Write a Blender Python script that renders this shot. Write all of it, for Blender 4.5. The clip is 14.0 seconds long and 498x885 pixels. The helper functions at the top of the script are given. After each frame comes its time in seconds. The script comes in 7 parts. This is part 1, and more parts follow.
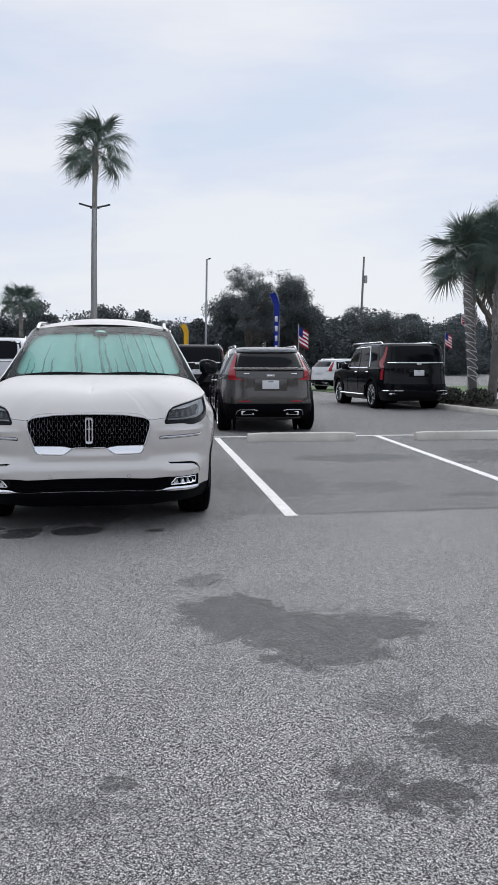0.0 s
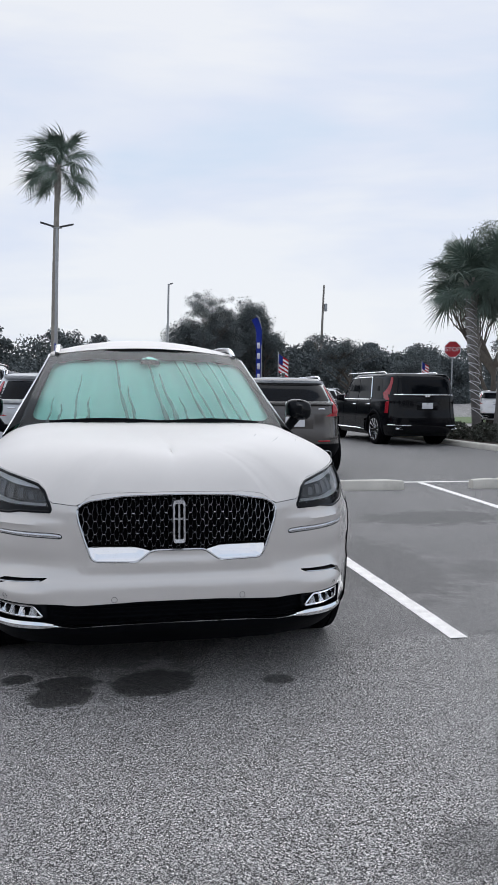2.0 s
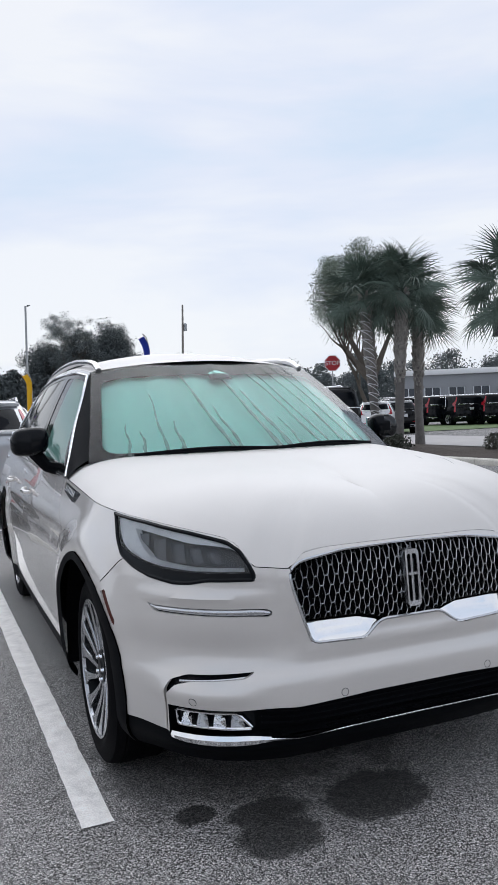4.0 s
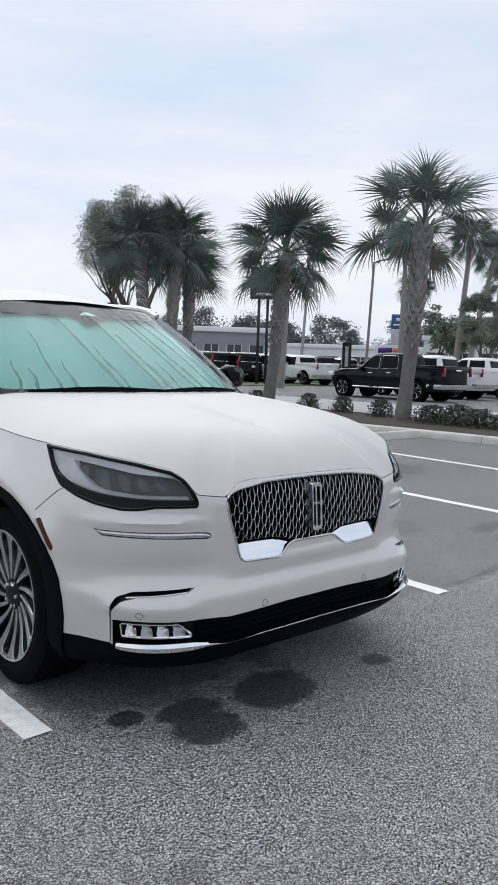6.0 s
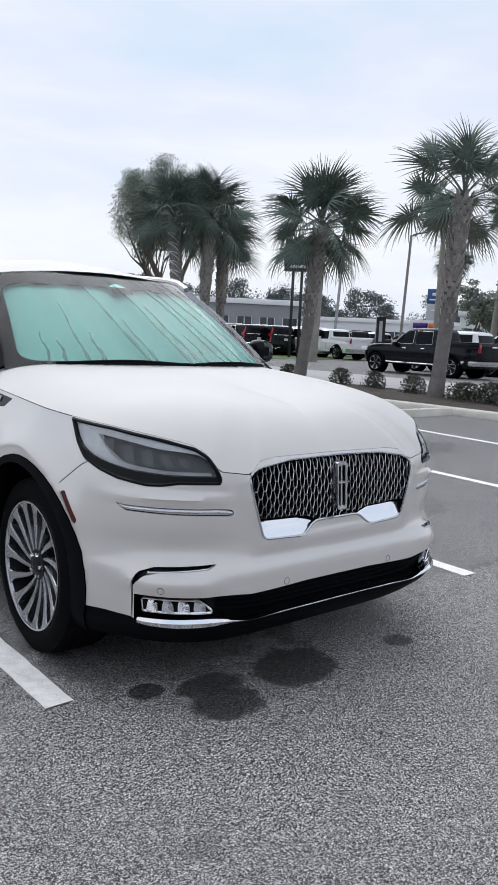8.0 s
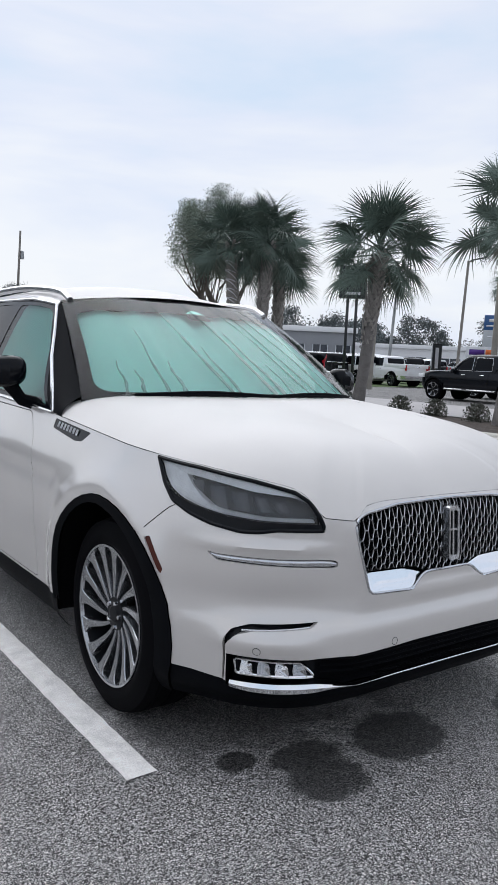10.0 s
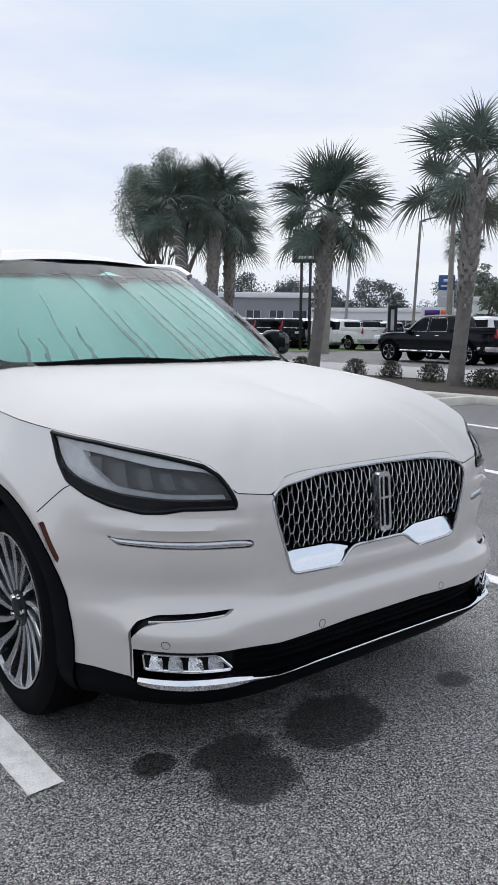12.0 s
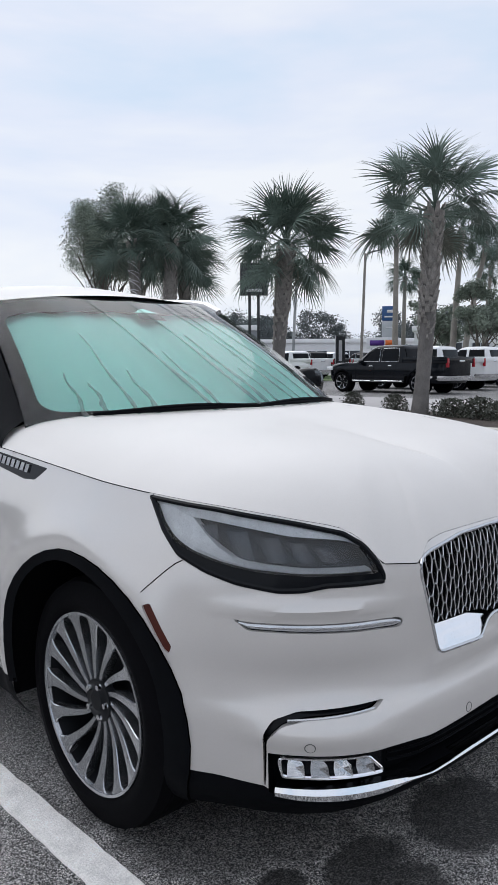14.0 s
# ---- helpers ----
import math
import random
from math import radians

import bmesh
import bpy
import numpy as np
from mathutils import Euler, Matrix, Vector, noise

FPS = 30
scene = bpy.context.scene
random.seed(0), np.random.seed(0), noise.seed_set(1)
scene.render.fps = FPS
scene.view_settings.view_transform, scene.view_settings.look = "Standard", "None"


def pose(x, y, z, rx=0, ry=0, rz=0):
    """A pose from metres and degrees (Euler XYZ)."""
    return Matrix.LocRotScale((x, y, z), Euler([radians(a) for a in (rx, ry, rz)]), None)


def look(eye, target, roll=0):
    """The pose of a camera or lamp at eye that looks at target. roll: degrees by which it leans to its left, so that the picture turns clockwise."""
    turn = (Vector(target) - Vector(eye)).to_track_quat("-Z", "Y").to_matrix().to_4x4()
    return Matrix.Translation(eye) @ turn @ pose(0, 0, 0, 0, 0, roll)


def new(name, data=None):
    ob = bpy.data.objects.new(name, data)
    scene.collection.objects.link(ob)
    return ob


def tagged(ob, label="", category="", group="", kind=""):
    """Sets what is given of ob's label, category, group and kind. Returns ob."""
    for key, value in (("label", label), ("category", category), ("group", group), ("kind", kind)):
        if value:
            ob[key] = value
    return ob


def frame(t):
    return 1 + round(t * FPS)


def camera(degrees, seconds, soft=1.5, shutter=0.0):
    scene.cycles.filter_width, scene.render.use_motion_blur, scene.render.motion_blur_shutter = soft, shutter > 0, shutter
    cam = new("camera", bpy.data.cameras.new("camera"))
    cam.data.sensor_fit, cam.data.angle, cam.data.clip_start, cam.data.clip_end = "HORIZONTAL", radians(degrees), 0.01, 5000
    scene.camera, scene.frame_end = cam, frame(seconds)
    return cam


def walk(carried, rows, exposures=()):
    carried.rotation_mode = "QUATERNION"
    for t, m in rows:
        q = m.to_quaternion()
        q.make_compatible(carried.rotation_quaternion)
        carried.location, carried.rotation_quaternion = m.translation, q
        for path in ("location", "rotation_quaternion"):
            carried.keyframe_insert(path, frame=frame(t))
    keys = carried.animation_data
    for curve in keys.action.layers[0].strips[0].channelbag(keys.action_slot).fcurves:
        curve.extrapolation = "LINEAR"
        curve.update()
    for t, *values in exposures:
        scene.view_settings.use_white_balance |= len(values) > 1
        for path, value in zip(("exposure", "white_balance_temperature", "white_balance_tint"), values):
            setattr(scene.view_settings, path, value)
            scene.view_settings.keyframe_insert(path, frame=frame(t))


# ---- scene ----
cam = camera(36.5, 14.0)
PATH = [
    (0, (-0.97, -0.46, 1.236), (-0.598, 1.495, 1.035), 0.15),
    (0.5, (-1.057, 0.191, 1.305), (-0.639, 2.139, 1.132), 0.57),
    (1, (-1.176, 0.775, 1.322), (-0.745, 2.724, 1.202), 0.84),
    (1.5, (-1.394, 1.411, 1.34), (-0.973, 3.364, 1.255), 1.77),
    (2, (-1.626, 1.863, 1.337), (-1.128, 3.795, 1.207), 0.64),
    (2.5, (-1.868, 2.218, 1.361), (-1.364, 4.146, 1.198), 0.53),
    (3, (-2.105, 2.588, 1.335), (-1.518, 4.492, 1.160), -0.14),
    (3.5, (-2.384, 2.835, 1.352), (-1.645, 4.691, 1.243), -1.66),
    (3.7, (-2.492, 2.98, 1.339), (-1.714, 4.82, 1.253), -1.86),
    (5.8, (-3.349, 3.336, 1.346), (-1.97, 4.77, 1.14), 1.05),
    (6, (-3.363, 3.24, 1.323), (-1.972, 4.662, 1.112), 1.85),
    (6.5, (-3.403, 2.979, 1.286), (-2.014, 4.387, 0.99), 2.38),
    (7, (-3.426, 2.947, 1.295), (-2.08, 4.387, 0.955), 1.79),
    (7.5, (-3.374, 3.057, 1.308), (-2.053, 4.523, 0.988), 1.8),
    (8, (-3.327, 3.247, 1.336), (-2.0, 4.716, 1.051), 2.82),
    (8.5, (-3.269, 3.403, 1.329), (-2.018, 4.94, 1.064), 3.63),
    (8.7, (-3.23, 3.446, 1.324), (-2.03, 5.025, 1.07), 3.52),
    (10.8, (-3.305, 3.634, 1.346), (-2.008, 5.14, 1.122), 1.05),
    (11, (-3.3, 3.653, 1.34), (-1.966, 5.124, 1.095), 1.04),
    (11.5, (-3.201, 3.646, 1.323), (-1.853, 5.096, 1.038), 1.03),
    (12, (-2.979, 3.664, 1.309), (-1.68, 5.155, 1.009), 0.61),
    (12.5, (-2.926, 3.75, 1.318), (-1.717, 5.312, 1.005), 1.02),
    (13, (-3.051, 3.94, 1.341), (-1.811, 5.484, 1.062), 0.63),
    (13.5, (-3.156, 4.111, 1.35), (-1.776, 5.541, 1.124), 0.13),
    (14, (-3.139, 4.226, 1.342), (-1.725, 5.623, 1.125), -0.36),
]
walk(cam, [(t, look(eye, target, roll)) for t, eye, target, roll in PATH],
     exposures=[(0, -0.06), (3.5, 0.03), (6.0, 0.06), (7.0, 0.08), (8.2, 0.11), (8.7, 0.09), (10.8, 0.05), (14, 0.05)])

# ---- world and light: a bright overcast sky ----
SUN_ELEVATION, SUN_TURN = radians(50), radians(20)
world = bpy.data.worlds.new("overcast_sky")
scene.world = world
world.use_nodes = True
wn, wl = world.node_tree.nodes, world.node_tree.links
wn.clear()
w_out, w_bg = wn.new("ShaderNodeOutputWorld"), wn.new("ShaderNodeBackground")
w_sky = wn.new("ShaderNodeTexSky")
w_sky.sky_type, w_sky.sun_disc = "NISHITA", False
w_sky.sun_elevation, w_sky.sun_rotation = SUN_ELEVATION, SUN_TURN
w_scale = wn.new("ShaderNodeVectorMath")
w_scale.operation = "SCALE"
w_scale.inputs[3].default_value = 0.10
wl.new(w_sky.outputs[0], w_scale.inputs[0])
w_co = wn.new("ShaderNodeTexCoord")
w_map = wn.new("ShaderNodeMapping")
w_map.inputs["Scale"].default_value = (1.0, 1.0, 4.2)
w_map.inputs["Rotation"].default_value = (0.06, -0.05, 0.3)
wl.new(w_co.outputs["Generated"], w_map.inputs[0])
w_noise = wn.new("ShaderNodeTexNoise")
w_noise.inputs["Scale"].default_value, w_noise.inputs["Detail"].default_value = 1.7, 5.0
w_noise.inputs["Roughness"].default_value, w_noise.inputs["Distortion"].default_value = 0.52, 0.25
wl.new(w_map.outputs[0], w_noise.inputs["Vector"])
w_ramp = wn.new("ShaderNodeValToRGB")
w_ramp.color_ramp.elements[0].position, w_ramp.color_ramp.elements[0].color = 0.36, (0.645, 0.765, 0.925, 1)
w_ramp.color_ramp.elements[1].position, w_ramp.color_ramp.elements[1].color = 0.62, (0.885, 0.91, 0.96, 1)
w_mid = w_ramp.color_ramp.elements.new(0.49)
w_mid.color = (0.765, 0.82, 0.945, 1)
wl.new(w_noise.outputs[0], w_ramp.inputs[0])
w_mix = wn.new("ShaderNodeMix")
w_mix.data_type = "RGBA"
w_mix.inputs[0].default_value = 0.9
wl.new(w_scale.outputs[0], w_mix.inputs[6])
wl.new(w_ramp.outputs[0], w_mix.inputs[7])
wl.new(w_mix.outputs[2], w_bg.inputs[0])
w_bg.inputs[1].default_value = 1.0
wl.new(w_bg.outputs[0], w_out.inputs[0])

sun = new("sun", bpy.data.lights.new("sun", "SUN"))
sun.data.energy, sun.data.angle, sun.data.color = 1.55, radians(72), (0.965, 0.975, 1.0)
sun.matrix_world = look((0, 0, 30), (0 - 30 * math.cos(SUN_ELEVATION) / math.sin(SUN_ELEVATION) * math.sin(SUN_TURN), -30 * math.cos(SUN_ELEVATION) / math.sin(SUN_ELEVATION) * math.cos(SUN_TURN), 0))

# ---- materials ----
def surface(name, colour, rough=0.5, metal=0.0, vary=0.12, scale=6.0, fine=0.0, bump=0.0, bump_scale=60.0, coat=0.0, spec=0.5, emit=0.0, piece=0.0, coat_rough=0.04):
    """A node material: colour varied by coarse and fine noise, roughness with it, optional relief and clear coat."""
    m = bpy.data.materials.new(name)
    m.use_nodes = True
    n, l = m.node_tree.nodes, m.node_tree.links
    p = n["Principled BSDF"]
    p.inputs["Roughness"].default_value, p.inputs["Metallic"].default_value = rough, metal
    p.inputs["Specular IOR Level"].default_value = spec
    p.inputs["Coat Weight"].default_value, p.inputs["Coat Roughness"].default_value = coat, coat_rough
    co = n.new("ShaderNodeTexCoord")
    a, b = n.new("ShaderNodeTexNoise"), n.new("ShaderNodeTexNoise")
    a.inputs["Scale"].default_value, a.inputs["Detail"].default_value = scale, 4
    b.inputs["Scale"].default_value, b.inputs["Detail"].default_value = fine or scale * 14, 3
    l.new(co.outputs["Object"], a.inputs[0]), l.new(co.outputs["Object"], b.inputs[0])
    add = n.new("ShaderNodeMath")
    add.operation = "ADD"
    l.new(a.outputs[0], add.inputs[0]), l.new(b.outputs[0], add.inputs[1])
    rng = n.new("ShaderNodeMapRange")
    rng.inputs["From Min"].default_value, rng.inputs["From Max"].default_value = 0.6, 1.4
    rng.inputs["To Min"].default_value, rng.inputs["To Max"].default_value = 1 - vary, 1 + vary
    l.new(add.outputs[0], rng.inputs["Value"])
    mul = n.new("ShaderNodeVectorMath")
    mul.operation = "SCALE"
    mul.inputs[0].default_value = colour
    l.new(rng.outputs[0], mul.inputs[3])
    source = mul
    if piece:
        info, pr = n.new("ShaderNodeObjectInfo"), n.new("ShaderNodeMapRange")
        pr.inputs["To Min"].default_value, pr.inputs["To Max"].default_value = 1 - piece, 1 + piece
        l.new(info.outputs["Random"], pr.inputs["Value"])
        mul2 = n.new("ShaderNodeVectorMath")
        mul2.operation = "SCALE"
        l.new(mul.outputs[0], mul2.inputs[0]), l.new(pr.outputs[0], mul2.inputs[3])
        source = mul2
    l.new(source.outputs[0], p.inputs["Base Color"])
    if emit:
        l.new(source.outputs[0], p.inputs["Emission Color"])
        p.inputs["Emission Strength"].default_value = emit
    if bump:
        bn, bt = n.new("ShaderNodeBump"), n.new("ShaderNodeTexNoise")
        bt.inputs["Scale"].default_value, bt.inputs["Detail"].default_value = bump_scale, 4
        l.new(co.outputs["Object"], bt.inputs[0])
        bn.inputs["Strength"].default_value, bn.inputs["Distance"].default_value = bump, 0.01
        l.new(bt.outputs[0], bn.inputs["Height"]), l.new(bn.outputs[0], p.inputs["Normal"])
    return m


def glass(name, tint, through_share=0.8, rough=0.03, ior=1.5):
    """Thin glass: a tinted clear layer under a mirror-like gloss by Fresnel."""
    m = bpy.data.materials.new(name)
    m.use_nodes = True
    n, l = m.node_tree.nodes, m.node_tree.links
    n.clear()
    out, mix, tr, gl, fr = (n.new("ShaderNode" + k) for k in ("OutputMaterial", "MixShader", "BsdfTransparent", "BsdfGlossy", "Fresnel"))
    dark, under = n.new("ShaderNodeBsdfDiffuse"), n.new("ShaderNodeMixShader")
    dark.inputs[0].default_value = (*[c * 0.25 for c in tint], 1)
    tr.inputs[0].default_value, gl.inputs["Roughness"].default_value = (*tint, 1), rough
    fr.inputs[0].default_value, under.inputs[0].default_value = ior, through_share
    l.new(dark.outputs[0], under.inputs[1]), l.new(tr.outputs[0], under.inputs[2])
    l.new(fr.outputs[0], mix.inputs[0]), l.new(under.outputs[0], mix.inputs[1]), l.new(gl.outputs[0], mix.inputs[2])
    l.new(mix.outputs[0], out.inputs[0])
    return m


def asphalt_material():
    """Worn asphalt: pale aggregate in dark binder, a smoother darker bay strip, wet and oily patches."""
    m = bpy.data.materials.new("asphalt")
    m.use_nodes = True
    n, l = m.node_tree.nodes, m.node_tree.links
    p = n["Principled BSDF"]
    pos = n.new("ShaderNodeNewGeometry").outputs["Position"]

    def math_node(op, a, b=None, c=None, clamp=False):
        k = n.new("ShaderNodeMath")
        k.operation, k.use_clamp = op, clamp
        for i, v in enumerate((a, b, c)):
            if v is None:
                continue
            if isinstance(v, (int, float)):
                k.inputs[i].default_value = v
            else:
                l.new(v, k.inputs[i])
        return k.outputs[0]

    def noise_at(scale, detail=3, rough=0.5):
        k = n.new("ShaderNodeTexNoise")
        k.inputs["Scale"].default_value, k.inputs["Detail"].default_value, k.inputs["Roughness"].default_value = scale, detail, rough
        l.new(pos, k.inputs["Vector"])
        return k.outputs[0]

    def step(v, lo, hi):
        k = n.new("ShaderNodeMapRange")
        k.interpolation_type = "SMOOTHSTEP"
        k.inputs["From Min"].default_value, k.inputs["From Max"].default_value = lo, hi
        l.new(v, k.inputs["Value"])
        return k.outputs[0]

    def mixed(f, a, b):
        k = n.new("ShaderNodeMix")
        k.data_type = "RGBA"
        l.new(f, k.inputs[0])
        for i, v in ((6, a), (7, b)):
            if isinstance(v, tuple):
                k.inputs[i].default_value = (*v, 1)
            else:
                l.new(v, k.inputs[i])
        return k.outputs[2]

    def stones(scale):
        k = n.new("ShaderNodeTexVoronoi")
        k.inputs["Scale"].default_value = scale
        l.new(pos, k.inputs["Vector"])
        c = n.new("ShaderNodeSeparateColor")
        l.new(k.outputs["Color"], c.inputs[0])
        return k.outputs["Distance"], c.outputs[0]

    coarse_d, coarse_c = stones(182)
    fine_d, fine_c = stones(350)
    chips = mixed(step(fine_c, 0.38, 0.88), (0.012, 0.0116, 0.0112), (0.58, 0.557, 0.54))
    pebbles = mixed(step(coarse_c, 0.55, 1.0), (0.14, 0.134, 0.13), (0.96, 0.93, 0.905))
    is_pebble = math_node("MULTIPLY", step(coarse_c, 0.54, 0.58), math_node("SUBTRACT", 1.0, step(coarse_d, 0.38, 0.56)))
    grit = mixed(is_pebble, chips, pebbles)
    grit = mixed(math_node("MULTIPLY", step(noise_at(9, 5, 0.7), 0.45, 0.75), 0.22), grit, (0.085, 0.082, 0.083))
    smooth = mixed(step(noise_at(60, 4, 0.7), 0.3, 0.7), (0.095, 0.092, 0.0925), (0.165, 0.159, 0.158))
    sep = n.new("ShaderNodeSeparateXYZ")
    l.new(pos, sep.inputs[0])
    wob = math_node("MULTIPLY", math_node("SUBTRACT", noise_at(2.2, 4), 0.5), 0.5)
    yy = math_node("ADD", sep.outputs[1], wob)
    xx = math_node("ADD", sep.outputs[0], wob)
    # the bays east of the car were laid in a finer, darker mix; beyond the kerb line the aisle is fine mix too
    bay = math_node("MULTIPLY", step(yy, 5.52, 5.62), step(xx, -0.2, 0.4))
    far = step(yy, 12.2, 12.8)
    fine_share = math_node("MULTIPLY", math_node("MAXIMUM", bay, far), 0.42)
    base = mixed(fine_share, grit, smooth)
    broad = step(noise_at(0.55, 5, 0.6), 0.3, 0.72)
    base = mixed(math_node("MULTIPLY", broad, 0.25), base, (0.095, 0.092, 0.092))
    # wet drips under the engine, a broad darker patch beneath the nose, and older oil patches in the aisle: (x, y,
    # half-length, half-width, strength)
    wet = None
    for cx, cy, ra, rb, k in ((-1.61, 5.20, 0.15, 0.13, 0.85), (-1.58, 5.33, 0.15, 0.10, 0.85), (-1.19, 5.27, 0.20, 0.17, 0.85), (-1.80, 5.44, 0.075, 0.065, 0.9), (-0.61, 5.185, 0.08, 0.06, 0.75), (-0.34, 3.15, 0.30, 0.36, 0.62), (-0.08, 2.86, 0.34, 0.34, 0.62), (0.28, 2.88, 0.30, 0.20, 0.6), (-0.04, 2.60, 0.28, 0.20, 0.6), (-0.42, 3.78, 0.16, 0.12, 0.4), (0.20, 1.76, 0.17, 0.16, 0.75), (-0.20, 1.61, 0.12, 0.09, 0.6), (-0.26, 1.51, 0.11, 0.05, 0.55), (-0.06, 1.49, 0.16, 0.09, 0.75), (0.36, 1.72, 0.17, 0.12, 0.7), (0.05, 2.06, 0.14, 0.12, 0.35), (-0.96, 1.70, 0.06, 0.04, 0.6), (-1.08, 1.58, 0.15, 0.06, 0.35), (-1.4, 5.9, 0.7, 0.5, 0.5), (-2.68, 4.56, 0.08, 0.14, 0.6), (-2.60, 4.36, 0.13, 0.07, 0.5), (-2.16, 4.64, 0.07, 0.04, 0.35), (0.75, 7.4, 0.6, 1.1, 0.35), (4.6, 9.2, 0.9, 0.8, 0.45), (2.4, 9.3, 0.9, 0.45, 0.5), (1.9, 5.60, 1.2, 0.045, 0.4), (2.6, 6.3, 0.35, 0.12, 0.35), (1.7, 6.9, 0.5, 0.35, 0.3), (4.2, 6.6, 0.25, 0.12, 0.5), (3.6, 8.6, 0.22, 0.12, 0.5)):
        dx = math_node("DIVIDE", math_node("SUBTRACT", sep.outputs[0], cx), ra)
        dy = math_node("DIVIDE", math_node("SUBTRACT", sep.outputs[1], cy), rb)
        d = math_node("SQRT", math_node("ADD", math_node("MULTIPLY", dx, dx), math_node("MULTIPLY", dy, dy)))
        d = math_node("ADD", d, math_node("MULTIPLY", math_node("SUBTRACT", noise_at(6.5 if cy > 2.5 else 13.0, 6, 0.72), 0.5), 1.25 if cy > 5 and ra < 0.25 else (2.4 if cy > 2.5 else 4.5)))
        inside = math_node("MULTIPLY", math_node("SUBTRACT", 1.0, step(d, 0.78, 1.12)), k)
        wet = inside if wet is None else math_node("MAXIMUM", wet, inside)
    dark = n.new("ShaderNodeVectorMath")
    dark.operation = "SCALE"
    l.new(base, dark.inputs[0])
    dark.inputs[3].default_value = 0.09
    base = mixed(wet, base, dark.outputs[0])
    l.new(base, p.inputs["Base Color"])
    r = math_node("SUBTRACT", 0.86, math_node("MULTIPLY", wet, 0.25))
    l.new(r, p.inputs["Roughness"])
    bump = n.new("ShaderNodeBump")
    bump.inputs["Strength"].default_value, bump.inputs["Distance"].default_value = 0.7, 0.004
    l.new(math_node("SUBTRACT", 1.0, math_node("MULTIPLY", math_node("ADD", coarse_d, fine_d), 0.5)), bump.inputs["Height"])
    l.new(bump.outputs[0], p.inputs["Normal"])
    return m


ASPHALT = asphalt_material()
LINE_PAINT = surface("line_paint", (0.93, 0.895, 0.86), 0.75, vary=0.26, scale=14, fine=160, bump=0.45, bump_scale=180)
CONCRETE = surface("concrete", (0.63, 0.60, 0.54), 0.85, vary=0.25, scale=3, fine=70, bump=0.3, bump_scale=90)
ROAD_CONCRETE = surface("pale_pavement", (0.42, 0.40, 0.395), 0.85, vary=0.15, scale=1.2, fine=50)
PAINT = surface("pearl_white_paint", (0.69, 0.656, 0.63), 0.22, metal=0.25, vary=0.025, scale=3, fine=260, coat=1.0, coat_rough=0.02)
DEWY_PAINT = surface("dewy_white_paint", (0.68, 0.65, 0.625), 0.42, vary=0.06, scale=3.2, fine=330, spec=0.25, bump=0.10, bump_scale=330)
TRIM = surface("black_trim", (0.0035, 0.004, 0.0055), 0.6, spec=0.05, vary=0.25, scale=20, fine=300, bump=0.06, bump_scale=500)
GLOSS_BLACK = surface("gloss_black", (0.004, 0.005, 0.007), 0.15, spec=0.16, vary=0.05, scale=8)
CHROME = surface("chrome", (0.86, 0.87, 0.89), 0.07, metal=1.0, vary=0.03, scale=12)
SATIN_CHROME = surface("satin_chrome", (0.60, 0.61, 0.63), 0.24, metal=1.0, vary=0.06, scale=20)
GRILLE_BRIGHT = surface("brushed_grille_chrome", (0.62, 0.63, 0.65), 0.24, metal=1.0, vary=0.06, scale=20)
RUBBER = surface("tyre_rubber", (0.003, 0.003, 0.004), 0.75, spec=0.06, vary=0.25, scale=9, fine=120, bump=0.1, bump_scale=150)
RIM_FACE = surface("machined_alloy", (0.46, 0.47, 0.49), 0.22, metal=0.9, vary=0.1, scale=14, fine=200)
RIM_DARK = surface("dark_pocket_alloy", (0.008, 0.009, 0.011), 0.45, spec=0.15, vary=0.2, scale=12)
LAMP_INNER = surface("lamp_bezel", (0.022, 0.024, 0.029), 0.42, metal=0.0, vary=0.12, scale=6, fine=40)
LAMP_LENS = glass("lamp_lens", (0.95, 0.96, 0.97), 0.965, 0.05)
FIN_GREY = surface("lamp_reflector_grey", (0.10, 0.105, 0.115), 0.25, vary=0.3, scale=30, fine=200)
LAMP_FROST = surface("frosted_light_guide", (0.90, 0.91, 0.92), 0.35, vary=0.2, scale=25, fine=240, coat=0.5)
SHADE_FOIL = surface("teal_sunshade_foil", (0.52, 0.95, 0.87), 0.5, vary=0.04, scale=2.2, fine=40, bump=0.2, bump_scale=7)
WINDSCREEN = glass("windscreen_glass", (0.93, 0.97, 0.96), 0.97, 0.03, 1.33)
TINTED = surface("privacy_glass", (0.004, 0.005, 0.007), 0.05, vary=0.2, scale=2, spec=0.12)
SIDE_GLASS = glass("side_glass", (0.62, 0.70, 0.68), 0.9, 0.02, 1.4)
TRAIL = surface("water_trail", (0.42, 0.42, 0.42), 0.2, vary=0.2, scale=40)
STREAK = glass("water_streak", (0.42, 0.55, 0.54), 0.75, 0.02)
REFLECTOR = surface("red_reflector", (0.075, 0.013, 0.007), 0.3, vary=0.2, scale=60, fine=400, coat=0.25, spec=0.2)
TAIL_RED = surface("red_tail_lens", (0.34, 0.008, 0.018), 0.2, vary=0.15, scale=20, fine=200, coat=0.3)
INTERIOR = surface("dark_interior", (0.004, 0.004, 0.005), 0.9, spec=0.05, vary=0.3, scale=6)
PLATE_WHITE = surface("white_plate", (0.72, 0.72, 0.74), 0.4, vary=0.06, scale=20)
BLACK_PAINT = surface("black_metallic_paint", (0.0035, 0.004, 0.0055), 0.10, vary=0.2, scale=5, coat=0.0, spec=0.22)
BRONZE_PAINT = surface("grey_bronze_metallic_paint", (0.062, 0.056, 0.053), 0.25, metal=0.35, vary=0.1, scale=5, coat=1.0)
